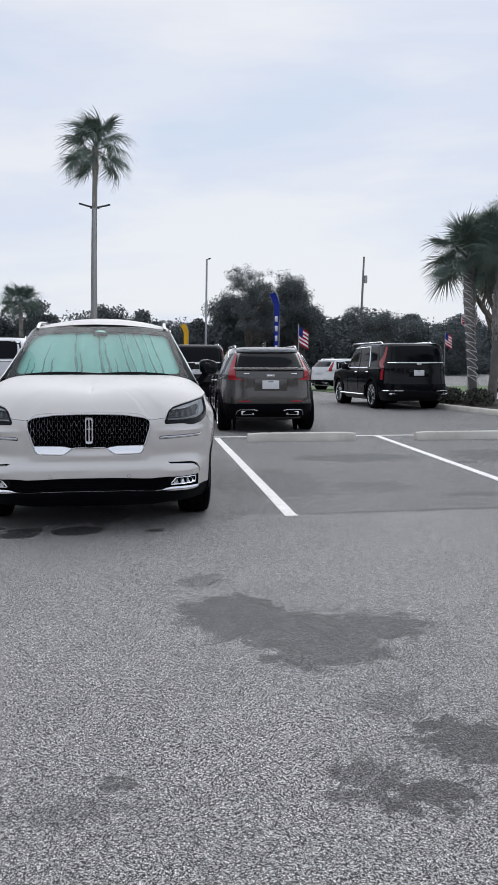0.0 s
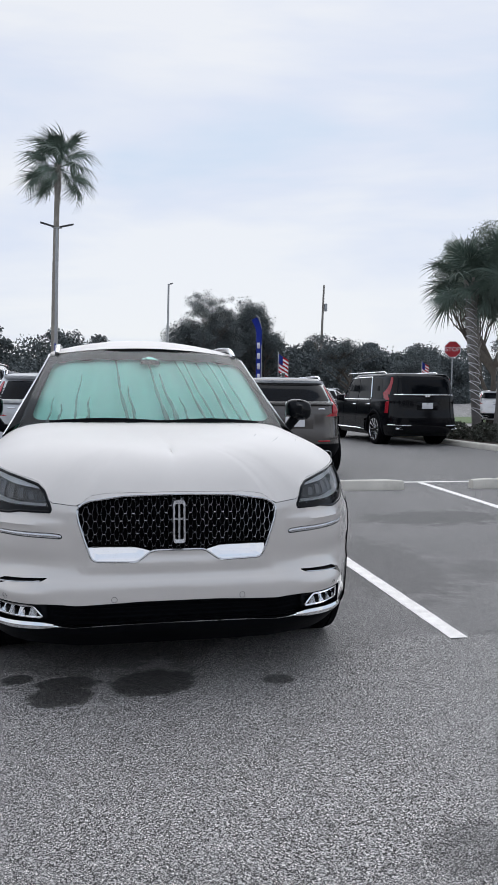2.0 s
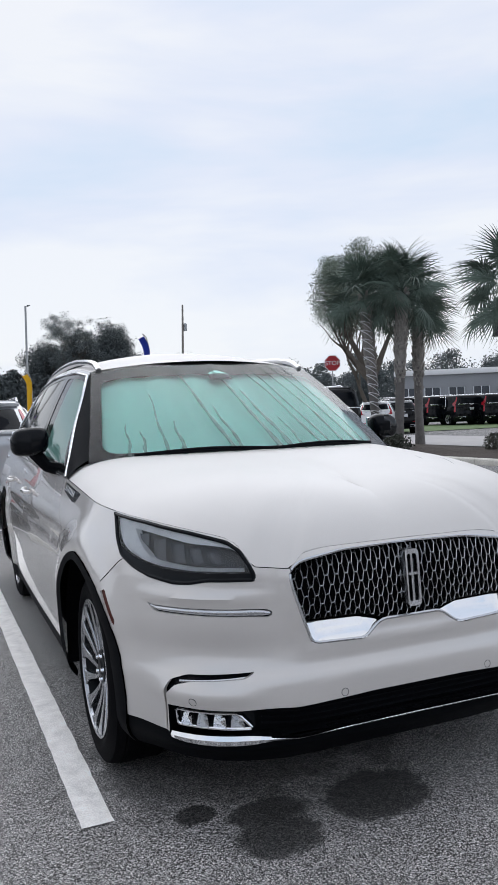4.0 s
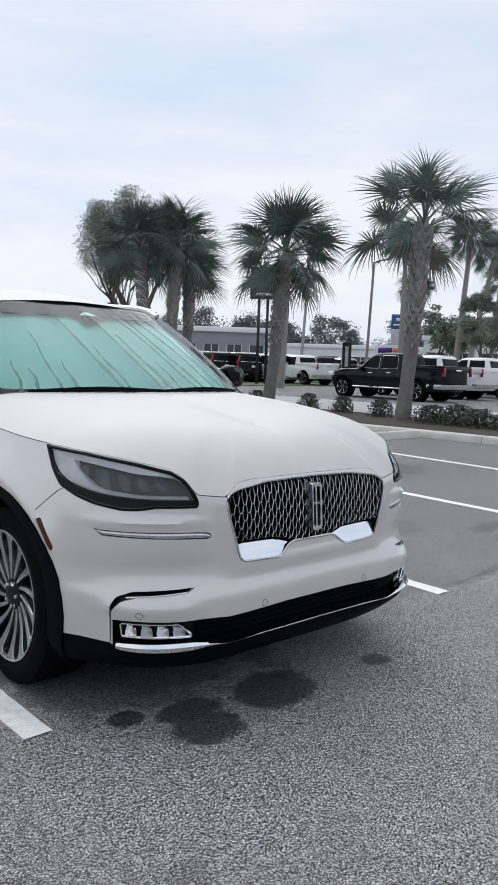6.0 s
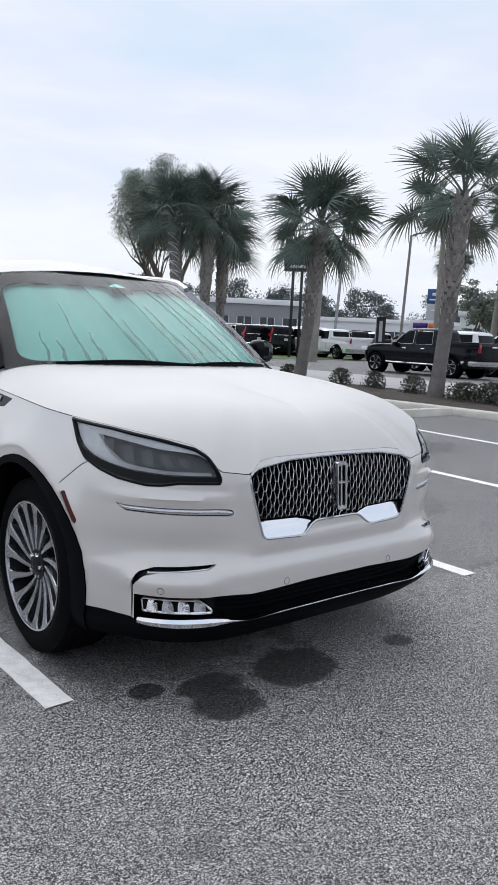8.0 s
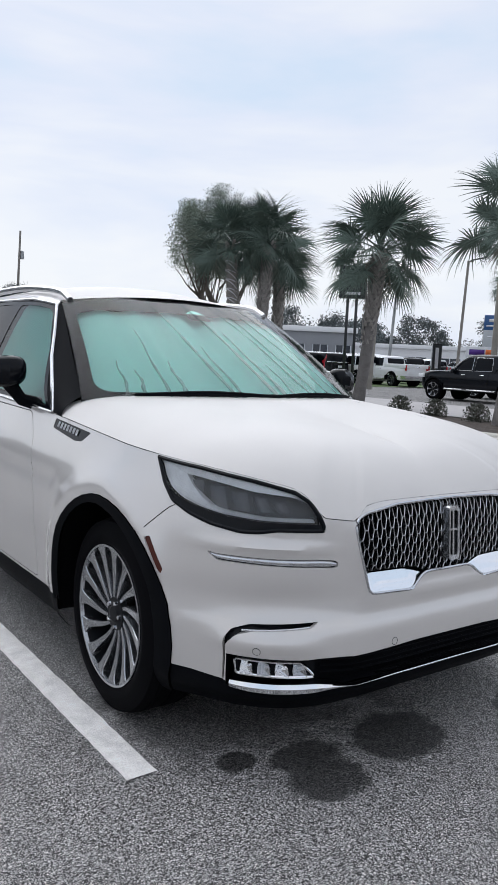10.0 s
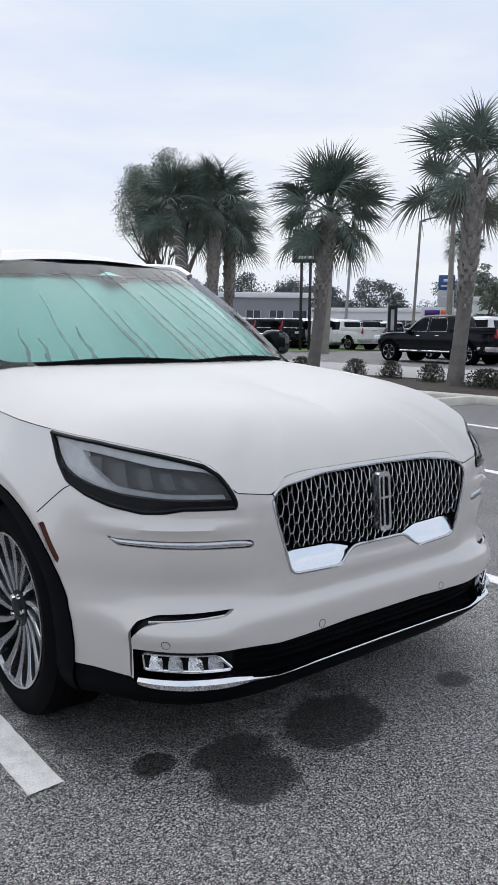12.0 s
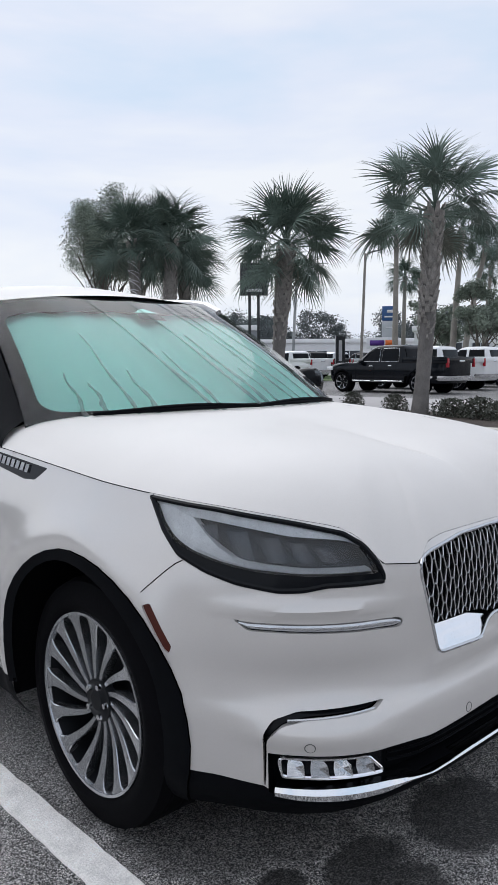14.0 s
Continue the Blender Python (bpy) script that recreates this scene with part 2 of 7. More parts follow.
GREY_PAINT = surface("dark_grey_metallic_paint", (0.0045, 0.006, 0.009), 0.14, vary=0.1, scale=5, coat=0.0, spec=0.25)
WHITE_PAINT = surface("plain_white_paint", (0.76, 0.76, 0.77), 0.3, vary=0.03, scale=4, coat=0.8)
SILVER_PAINT = surface("silver_paint", (0.45, 0.46, 0.48), 0.3, metal=0.6, vary=0.05, scale=4, coat=0.8)
RED_PAINT = surface("dark_red_paint", (0.30, 0.02, 0.025), 0.3, vary=0.08, scale=4, coat=0.9)
BARK = surface("palm_bark", (0.17, 0.158, 0.15), 0.9, vary=0.45, scale=5, fine=45, bump=0.8, bump_scale=26)
OAK_BARK = surface("oak_bark", (0.10, 0.085, 0.07), 0.9, vary=0.4, scale=5, fine=45, bump=0.7, bump_scale=20)
BOOT = surface("palm_boot", (0.29, 0.27, 0.25), 0.9, vary=0.55, scale=6, fine=40, bump=0.5, bump_scale=40)
FROND = surface("palm_frond", (0.118, 0.16, 0.132), 0.5, vary=0.42, scale=1.3, fine=14, spec=0.3)
FROND_DRY = surface("dry_palm_frond", (0.15, 0.155, 0.125), 0.75, vary=0.35, scale=2, fine=20)
LEAF = surface("oak_leaf", (0.20, 0.235, 0.19), 0.6, vary=0.5, scale=0.8, fine=6, spec=0.25)
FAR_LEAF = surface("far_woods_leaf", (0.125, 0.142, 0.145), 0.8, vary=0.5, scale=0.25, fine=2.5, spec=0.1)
HEDGE_LEAF = surface("hedge_leaf", (0.085, 0.09, 0.072), 0.6, vary=0.5, scale=3, fine=25, spec=0.25)
MULCH = surface("bark_mulch", (0.060, 0.045, 0.036), 0.95, vary=0.5, scale=6, fine=70, bump=0.8, bump_scale=60)
GRASS = surface("grass", (0.10, 0.15, 0.055), 0.9, vary=0.35, scale=1.2, fine=40, bump=0.5, bump_scale=90)
POLE_METAL = surface("galvanised_pole", (0.36, 0.37, 0.38), 0.5, metal=0.4, vary=0.15, scale=3)
WOOD_POLE = surface("weathered_utility_pole", (0.24, 0.22, 0.20), 0.9, vary=0.25, scale=3, fine=50)
DARK_METAL = surface("dark_painted_metal", (0.03, 0.032, 0.036), 0.5, vary=0.2, scale=4)
BUILD_WHITE = surface("white_stucco", (0.82, 0.82, 0.83), 0.85, vary=0.10, scale=0.6, fine=20)
BUILD_GREY = surface("grey_stucco", (0.30, 0.31, 0.33), 0.85, vary=0.12, scale=0.6, fine=20)
BUILD_DARK = surface("dark_glazing", (0.03, 0.035, 0.045), 0.15, vary=0.3, scale=1)
FLAG_BLUE = surface("blue_flag_cloth", (0.03, 0.06, 0.38), 0.8, vary=0.2, scale=3)
FLAG_RED = surface("red_flag_cloth", (0.50, 0.03, 0.05), 0.8, vary=0.2, scale=3)
FLAG_WHITE = surface("white_flag_cloth", (0.75, 0.75, 0.78), 0.8, vary=0.08, scale=3)
FLAG_YELLOW = surface("yellow_flag_cloth", (0.75, 0.50, 0.04), 0.8, vary=0.15, scale=3)
SIGN_BLUE = surface("sign_blue", (0.03, 0.10, 0.27), 0.4, vary=0.06, scale=2)
SIGN_GREY = surface("sign_silver", (0.50, 0.52, 0.55), 0.4, vary=0.06, scale=2)
WASH_TRUNK = surface("smooth_palm_trunk", (0.27, 0.25, 0.22), 0.9, vary=0.3, scale=3, fine=40, bump=0.5, bump_scale=30)
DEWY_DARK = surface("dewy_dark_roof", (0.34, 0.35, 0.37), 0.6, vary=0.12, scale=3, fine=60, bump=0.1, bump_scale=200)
SIGN_PURPLE = surface("sign_purple", (0.08, 0.02, 0.22), 0.5, vary=0.06, scale=2)
SIGN_RED = surface("sign_red", (0.42, 0.02, 0.03), 0.45, vary=0.1, scale=3)
SIGN_ORANGE = surface("sign_orange", (0.75, 0.16, 0.03), 0.5, vary=0.06, scale=2)

# ---- building helpers ----
from mathutils import geometry


def part(name, bm, material, parent=None, label="", smooth=True, sharp=40):
    """Links a bmesh as one mesh object under a thing or a part."""
    me = bpy.data.meshes.new(name)
    bm.normal_update()
    if smooth:
        for e in bm.edges:
            if len(e.link_faces) == 2 and e.calc_face_angle(0) > radians(sharp):
                e.smooth = False
    bm.to_mesh(me)
    bm.free()
    me.materials.append(material)
    if smooth:
        me.polygons.foreach_set("use_smooth", [True] * len(me.polygons))
    ob = new(name, me)
    if parent is not None:
        ob.parent = parent
    if label:
        tagged(ob, label)
    return ob


def thing(name, m, label, category, group="", kind=""):
    ob = new(name)
    ob.empty_display_size = 0.2
    ob.matrix_world = m
    return tagged(ob, label, category, group, kind)


def box(bm, x0, x1, y0, y1, z0, z1, bevel=0.0, m=None):
    made = bmesh.ops.create_cube(bm, size=1.0, matrix=(m or Matrix()) @ Matrix.Translation(((x0 + x1) / 2, (y0 + y1) / 2, (z0 + z1) / 2)) @ Matrix.Diagonal((x1 - x0, y1 - y0, z1 - z0, 1)))
    if bevel:
        edges = list({e for v in made["verts"] for e in v.link_edges})
        bmesh.ops.bevel(bm, geom=edges, offset=bevel, segments=2, affect="EDGES", profile=0.5)
    return bm


def tube(bm, points, radii, sides=10, caps=True):
    """A round tube along points."""
    rings = []
    pts = [Vector(p) for p in points]
    for i, p in enumerate(pts):
        d = (pts[min(i + 1, len(pts) - 1)] - pts[max(i - 1, 0)]).normalized()
        a = d.cross(Vector((0.31, 0.17, 0.93)) if abs(d.z) < 0.9 else Vector((1, 0.1, 0))).normalized()
        b = d.cross(a)
        r = radii[i] if isinstance(radii, (list, tuple)) else radii
        rings.append([bm.verts.new(p + (a * math.cos(t) + b * math.sin(t)) * r) for t in (2 * math.pi * k / sides for k in range(sides))])
    for q, w in zip(rings, rings[1:]):
        for k in range(sides):
            bm.faces.new((q[k], q[(k + 1) % sides], w[(k + 1) % sides], w[k]))
    if caps:
        bm.faces.new(rings[0][::-1]), bm.faces.new(rings[-1])
    return bm


def grid(bm, rows, flip=False):
    """A sheet of quads from rows of points."""
    vs = [[bm.verts.new(p) for p in row] for row in rows]
    for a, b in zip(vs, vs[1:]):
        for i in range(len(a) - 1):
            q = (a[i], a[i + 1], b[i + 1], b[i])
            bm.faces.new(q[::-1] if flip else q)
    return bm


def lathe(bm, profile, steps=40, axis="x"):
    """Turns (along, radius) pairs round an axis."""
    rings = []
    for k in range(steps):
        t = 2 * math.pi * k / steps
        c, s = math.cos(t), math.sin(t)
        rings.append([bm.verts.new({"x": (a, r * c, r * s), "z": (r * c, r * s, a)}[axis]) for a, r in profile])
    for k in range(steps):
        p, q = rings[k], rings[(k + 1) % steps]
        for i in range(len(profile) - 1):
            bm.faces.new((p[i], p[i + 1], q[i + 1], q[i]))
    bmesh.ops.remove_doubles(bm, verts=bm.verts, dist=1e-5)
    return bm


def curve_through(x, pts):
    """Monotone cubic through (x, y) pairs."""
    if x <= pts[0][0]:
        return pts[0][1]
    last = len(pts) - 1

    def slope(k):
        if k <= 0 or k >= last:
            i = 0 if k <= 0 else last - 1
            return (pts[i + 1][1] - pts[i][1]) / (pts[i + 1][0] - pts[i][0])
        a = (pts[k][1] - pts[k - 1][1]) / (pts[k][0] - pts[k - 1][0])
        b = (pts[k + 1][1] - pts[k][1]) / (pts[k + 1][0] - pts[k][0])
        return 0.0 if a * b <= 0 else 2 * a * b / (a + b)

    for i in range(last):
        (x0, y0), (x1, y1) = pts[i], pts[i + 1]
        if x <= x1:
            h, t = x1 - x0, (x - x0) / (x1 - x0)
            return (2 * t**3 - 3 * t * t + 1) * y0 + (t**3 - 2 * t * t + t) * h * slope(i) + (3 * t * t - 2 * t**3) * y1 + (t**3 - t * t) * h * slope(i + 1)
    return pts[-1][1]


def inside(p, poly):
    x, y, hit = p[0], p[1], False
    for (x0, y0), (x1, y1) in zip(poly, poly[1:] + poly[:1]):
        if (y0 > y) != (y1 > y) and x < (x1 - x0) * (y - y0) / (y1 - y0) + x0:
            hit = not hit
    return hit


def area2(poly):
    return sum(a[0] * b[1] - b[0] * a[1] for a, b in zip(poly, poly[1:] + poly[:1])) / 2


def inset_poly(poly, d):
    """The polygon drawn in by d."""
    n, out, sg = len(poly), [], 1 if area2(poly) > 0 else -1
    for i in range(n):
        a, b, c = Vector(poly[i - 1]), Vector(poly[i]), Vector(poly[(i + 1) % n])
        e, f = (b - a).normalized(), (c - b).normalized()
        ne, nf = Vector((-e.y, e.x)) * sg, Vector((-f.y, f.x)) * sg
        k = ne + nf
        k = k / max(0.35, k.length_squared / 2)
        out.append(tuple(b + k * d))
    return out


def rounded(poly, r, steps=3):
    """The polygon with its corners rounded by about r."""
    out, n = [], len(poly)
    for i in range(n):
        a, b, c = Vector(poly[i - 1]), Vector(poly[i]), Vector(poly[(i + 1) % n])
        ra, rc = min(r, (a - b).length * 0.45), min(r, (c - b).length * 0.45)
        p, q = b + (a - b).normalized() * ra, b + (c - b).normalized() * rc
        for k in range(steps + 1):
            t = k / steps
            out.append(tuple((1 - t) ** 2 * p + 2 * t * (1 - t) * b + t * t * q))
    return out


def split_edges(poly, step):
    out = []
    for a, b in zip(poly, poly[1:] + poly[:1]):
        k = max(1, int(math.dist(a, b) / step + 0.5))
        out += [(a[0] + (b[0] - a[0]) * i / k, a[1] + (b[1] - a[1]) * i / k) for i in range(k)]
    return out


def panel_sheet(outer, cuts, step_x, step_y):
    """Triangulates the outer polygon in two dimensions, with the cuts' edges in it.
    Returns the points and, for each face, the set of the cuts that it lies in."""
    loops = [split_edges(outer, min(step_x, step_y))] + [split_edges(c, min(step_x, step_y) * 0.8) for c in cuts.values()]
    pts, edges = [], []
    for lp in loops:
        k = len(pts)
        pts += [Vector(p) for p in lp]
        edges += [(k + i, k + (i + 1) % len(lp)) for i in range(len(lp))]
    fixed = np.array([(p.x, p.y) for p in pts])
    x0, x1 = min(p[0] for p in outer), max(p[0] for p in outer)
    y0, y1 = min(p[1] for p in outer), max(p[1] for p in outer)
    nx, ny = max(1, int((x1 - x0) / step_x)), max(1, int((y1 - y0) / step_y))
    for i in range(nx + 1):
        for j in range(ny + 1):
            p = (x0 + (x1 - x0) * i / nx, y0 + (y1 - y0) * j / ny)
            if inside(p, outer) and np.min(np.abs(fixed[:, 0] - p[0]) / step_x + np.abs(fixed[:, 1] - p[1]) / step_y) > 0.6:
                pts.append(Vector(p))
    vs, _, fs, *_ = geometry.delaunay_2d_cdt(pts, edges, [], 0, 1e-6)
    kept = []
    for f in fs:
        c = (sum(vs[i].x for i in f) / len(f), sum(vs[i].y for i in f) / len(f))
        if inside(c, outer):
            kept.append((tuple(f), {name for name, poly in cuts.items() if inside(c, poly)}))
    return vs, kept


def sheet_bm(vs, faces, place, bm=None, flip=False):
    bm = bm or bmesh.new()
    used = {}
    for f in faces:
        ids = []
        for i in f:
            if i not in used:
                used[i] = bm.verts.new(place(vs[i].x, vs[i].y))
            ids.append(used[i])
        try:
            bm.faces.new(ids[::-1] if flip else ids)
        except ValueError:
            pass
    return bm


def rim(bm, poly, place, depth, flip=False, step=0.03, closed=True):
    """The folded-in edge round an opening."""
    lp = split_edges(poly, step) if closed else poly
    a = [bm.verts.new(place(x, y)) for x, y in lp]
    b = [bm.verts.new(place(x, y, depth)) for x, y in lp]
    n = len(lp)
    for i in range(n if closed else n - 1):
        q = (a[i], a[(i + 1) % n], b[(i + 1) % n], b[i])
        bm.faces.new(q[::-1] if flip else q)
    return bm


def mirrored(bm):
    """Adds the mirror image across x = 0 and welds the seam."""
    made = bmesh.ops.duplicate(bm, geom=bm.verts[:] + bm.edges[:] + bm.faces[:])
    faces = [g for g in made["geom"] if isinstance(g, bmesh.types.BMFace)]
    for g in made["geom"]:
        if isinstance(g, bmesh.types.BMVert):
            g.co.x = -g.co.x
    bmesh.ops.reverse_faces(bm, faces=faces)
    bmesh.ops.remove_doubles(bm, verts=[v for v in bm.verts if abs(v.co.x) < 1e-4], dist=2e-4)
    return bm

# ---- ground, lines, kerbs, island ----
def flat_sheet(name, x0, x1, y0, y1, z, material, cells=(1, 1)):
    bm = bmesh.new()
    grid(bm, [[(x0 + (x1 - x0) * i / cells[0], y0 + (y1 - y0) * j / cells[1], z) for i in range(cells[0] + 1)] for j in range(cells[1] + 1)])
    return part(name, bm, material, smooth=False)


ground = tagged(flat_sheet("ground", -900, 900, -900, 900, 0.0, ASPHALT, (60, 60)), "worn grey asphalt of a car park, with wet patches", "ground", kind="structure")

STRIPE = 0.105
BAYS = (-2.105, 0.53, 3.12, 5.76)


def painted_line(x0, y0, x1, y1, width=STRIPE):
    """A worn painted stripe as a thin film on the asphalt, its edges a little ragged."""
    a, b = Vector((x0, y0, 0)), Vector((x1, y1, 0))
    d = (b - a).normalized()
    s = Vector((-d.y, d.x, 0)) * width / 2
    n = max(2, int((b - a).length / 0.05))
    bm = bmesh.new()
    rows = []
    for i in range(n + 1):
        p = a + (b - a) * i / n
        w0, w1 = 1 + random.uniform(-0.05, 0.05), 1 + random.uniform(-0.05, 0.05)
        rows.append([p + s * w0 + Vector((0, 0, 0.0005)), p + s * w0 + Vector((0, 0, 0.005)), p - s * w1 + Vector((0, 0, 0.005)), p - s * w1 + Vector((0, 0, 0.0005))])
    grid(bm, rows)
    ob = part("bay_line", bm, LINE_PAINT, smooth=False)
    return tagged(ob, "white painted bay line on the asphalt, slightly worn", "road marking", "bay lines", "structure")


for bx, ex in zip(BAYS, (-1.90, 0.91, 3.80, 6.60)):
    painted_line(bx, 5.53, ex, 12.4)
for bx in (-2.1 - 2.6, -2.1 - 5.2):
    painted_line(bx, 5.53, bx + 0.3, 12.4)
painted_line(-9.0, 13.08, 8.4, 12.18)


def wheel_stop(x, y, turn=0.0, length=1.82):
    """A precast concrete wheel stop: bevelled bar with a chamfered top and two pin holes."""
    bm = bmesh.new()
    prof = [(-0.085, 0), (-0.085, 0.05), (-0.06, 0.130), (-0.045, 0.140), (0.045, 0.140), (0.06, 0.130), (0.085, 0.05), (0.085, 0)]
    rows = []
    for i in range(9):
        t = i / 8
        k = 1 - (0.10 if i in (0, 8) else 0.0)
        rows.append([(-length / 2 + length * t, py * k, pz * k) for py, pz in prof])
    grid(bm, rows, flip=True)
    bm.faces.new([v for v in bm.verts if abs(v.co.x + length / 2) < 1e-6][::-1])
    bm.faces.new([v for v in bm.verts if abs(v.co.x - length / 2) < 1e-6])
    bmesh.ops.recalc_face_normals(bm, faces=bm.faces)
    ob = part("wheel_stop", bm, CONCRETE, sharp=30)
    for hx in (-0.55, 0.05):
        pin = bmesh.new()
        lathe(pin, [(0.141, 0.0001), (0.143, 0.016), (0.143, 0.02), (0.137, 0.02)], 12, "z")
        pin.transform(Matrix.Translation((hx, 0, 0)))
        part("pin_head", pin, DARK_METAL, ob, "rusty steel pin head")
    ob.matrix_world = pose(x, y, 0.0, 0, 0, turn)
    return tagged(ob, "weathered pale concrete wheel stop at the bay's head", "wheel stop", "wheel stops")


for wx, wy in ((2.24, 11.70), (5.12, 11.55), (-0.55, 11.86), (-3.3, 12.0)):
    wheel_stop(wx, wy, -3.0 + random.uniform(-0.8, 0.8))
wheel_stop(8.05, 11.35, -2.5, 1.9)


def kerb_run(points, name="kerb", width=0.16, high=0.14):
    """A cast kerb with a rounded nose along a line of points, laid in lengths with narrow joints."""
    pts = [Vector((x, y, 0)) for x, y in points]
    total = sum((b - a).length for a, b in zip(pts, pts[1:]))
    holder = None
    prof = [(0, 0), (0.0, high - 0.035), (0.012, high - 0.012), (0.035, high), (width, high), (width, 0)]

    def at(d):
        for a, b in zip(pts, pts[1:]):
            seg = (b - a).length
            if d <= seg:
                return a + (b - a) * (d / seg), (b - a).normalized()
            d -= seg
        return pts[-1], (pts[-1] - pts[-2]).normalized()

    d = 0.0
    holder = thing(name, Matrix(), "pale cast concrete kerb round the planted island", "kerb", "", "structure")
    while d < total - 0.05:
        e = min(total, d + 3.0)
        bm = bmesh.new()
        rows = []
        for i in range(7):
            p, t = at(d + 0.006 + (e - d - 0.012) * i / 6)
            nrm = Vector((t.y, -t.x, 0))
            rows.append([p + nrm * px + Vector((0, 0, pz)) for px, pz in prof])
        grid(bm, rows)
        k = len(prof)
        bm.verts.ensure_lookup_table()
        bm.faces.new(bm.verts[:k]), bm.faces.new(bm.verts[-k:])
        bmesh.ops.recalc_face_normals(bm, faces=bm.faces)
        part("kerb_stone", bm, CONCRETE, holder, sharp=35)
        d = e
    return holder


def arc(cx, cy, r, a0, a1, n=6):
    return [(cx + r * math.cos(radians(a0 + (a1 - a0) * i / n)), cy + r * math.sin(radians(a0 + (a1 - a0) * i / n))) for i in range(n + 1)]


# the island along the east side of the car park, with its kerb
kerb_run([(9.25, -14), (9.2, 6.0), (9.05, 12.0), (8.75, 20), (8.85, 24.5)] + arc(10.45, 24.9, 1.6, 180, 90) + [(13.2, 26.5)])
mulch_bed = flat_sheet("planting_bed", 9.3, 12.6, -14, 26.3, 0.10, MULCH, (12, 60))
for v in mulch_bed.data.vertices:
    v.co.z += 0.05 * noise.noise(v.co * 0.9) + 0.02 * noise.noise(v.co * 4)
tagged(mulch_bed, "dark bark mulch bed inside the kerb", "planting bed", kind="structure")
tagged(flat_sheet("pavement", 12.6, 14.6, -14, 26.4, 0.11, ROAD_CONCRETE, (1, 6)), "pale concrete footpath beyond the planting bed", "pavement", kind="structure")
tagged(flat_sheet("road", 14.6, 19.0, -60, 120, 0.012, ROAD_CONCRETE, (1, 4)), "pale driveway between the two car parks", "road", kind="structure")
tagged(flat_sheet("lawn", 9.5, 60, 34, 44, 0.03, GRASS, (6, 3)), "strip of grass beside the far road", "grass", kind="structure")

# ---- the white sport utility vehicle: x across, y from nose to tail, z up ----
HALF, NOSE, SWEEP, EXP, FLAT = 0.994, 0.0, 0.796, 5.14, 1.5
HERO = pose(-1.0922, 5.1412, 0.0, 0, 0, -2.72)
# how far the marks on the front slide outward along the girth
SLIDE = ((0.0, 0.0), (0.30, -0.015), (0.40, -0.014), (0.46, -0.004), (0.56, 0.004), (0.87, 0.006), (1.10, 0.046), (1.25, 0.043), (9.0, 0.043))


def plan_table():
    pts = []
    for k in range(241):
        f = math.pi / 2 * (k / 240) ** 1.8
        pts.append((HALF * math.sin(f) ** (2 / EXP), NOSE + SWEEP * (1 - math.cos(f) ** (2 / FLAT))))
    v0 = NOSE + SWEEP
    for k in range(1, 120):
        v = v0 + (4.55 - v0) * k / 120
        pts.append((HALF + 0.022 * math.sin(math.pi * (v - v0) / (4.55 - v0)), v))
    for k in range(121):
        f = math.pi / 2 * (1 - k / 120)
        pts.append((HALF * math.sin(f) ** (2 / 2.8), 5.03 - 0.48 * (1 - math.cos(f) ** (2 / 2.8))))
    out = [(0.0, *pts[0])]
    for p in pts[1:]:
        d = math.hypot(p[0] - out[-1][1], p[1] - out[-1][2])
        if d > 1e-6:
            out.append((out[-1][0] + d, *p))
    table = np.array(out)
    table[:, 0] = np.interp(table[:, 0], [a + b for a, b in SLIDE], [a for a, b in SLIDE])
    return table


PLAN = plan_table()
GIRTH = float(PLAN[-1, 0])
FRONT = [(0.18, 0.14), (0.24, 0.055), (0.30, 0.0), (0.40, 0.0), (0.46, 0.002), (0.495, 0.008), (0.522, 0.026), (0.60, 0.037), (0.72, 0.04), (0.80, 0.046), (0.86, 0.058), (0.90, 0.085), (0.95, 0.13), (1.1, 0.2)]
SIDE = [(0.18, 0.10), (0.26, 0.045), (0.36, 0.03), (0.50, 0.018), (0.66, 0.006), (0.76, 0.012), (0.88, 0.036), (0.96, 0.062), (1.02, 0.085), (1.10, 0.115)]
TAIL = [(0.2, 0.12), (0.32, 0.02), (0.6, 0.0), (0.8, 0.01), (1.0, 0.05), (1.1, 0.08)]


def plan_at(s):
    s = min(max(s, 0.0), GIRTH)
    u, v = np.interp(s, PLAN[:, 0], PLAN[:, 1]), np.interp(s, PLAN[:, 0], PLAN[:, 2])
    a, b = max(0.0, s - 0.02), min(GIRTH, s + 0.02)
    du, dv = np.interp(b, PLAN[:, 0], PLAN[:, 1]) - np.interp(a, PLAN[:, 0], PLAN[:, 1]), np.interp(b, PLAN[:, 0], PLAN[:, 2]) - np.interp(a, PLAN[:, 0], PLAN[:, 2])
    if s < 0.02:
        dv *= s / 0.02
    if s > GIRTH - 0.02:
        dv *= (GIRTH - s) / 0.02
    n = math.hypot(du, dv)
    return float(u), float(v), float(dv / n), float(-du / n)


WHEEL_Y, REAR_WHEEL_Y, HUB_Z = 0.835, 3.86, 0.388


def flare(v, z):
    """The swelling of the wings round the wheel openings."""
    out = 0.0
    for c in (WHEEL_Y, REAR_WHEEL_Y):
        d = math.hypot((v - c) / 0.40, (z - HUB_Z) / 0.44)
        out += 0.020 * math.exp(-(((d - 1.06) / 0.16) ** 2)) if d < 1.6 else 0.0
    return out


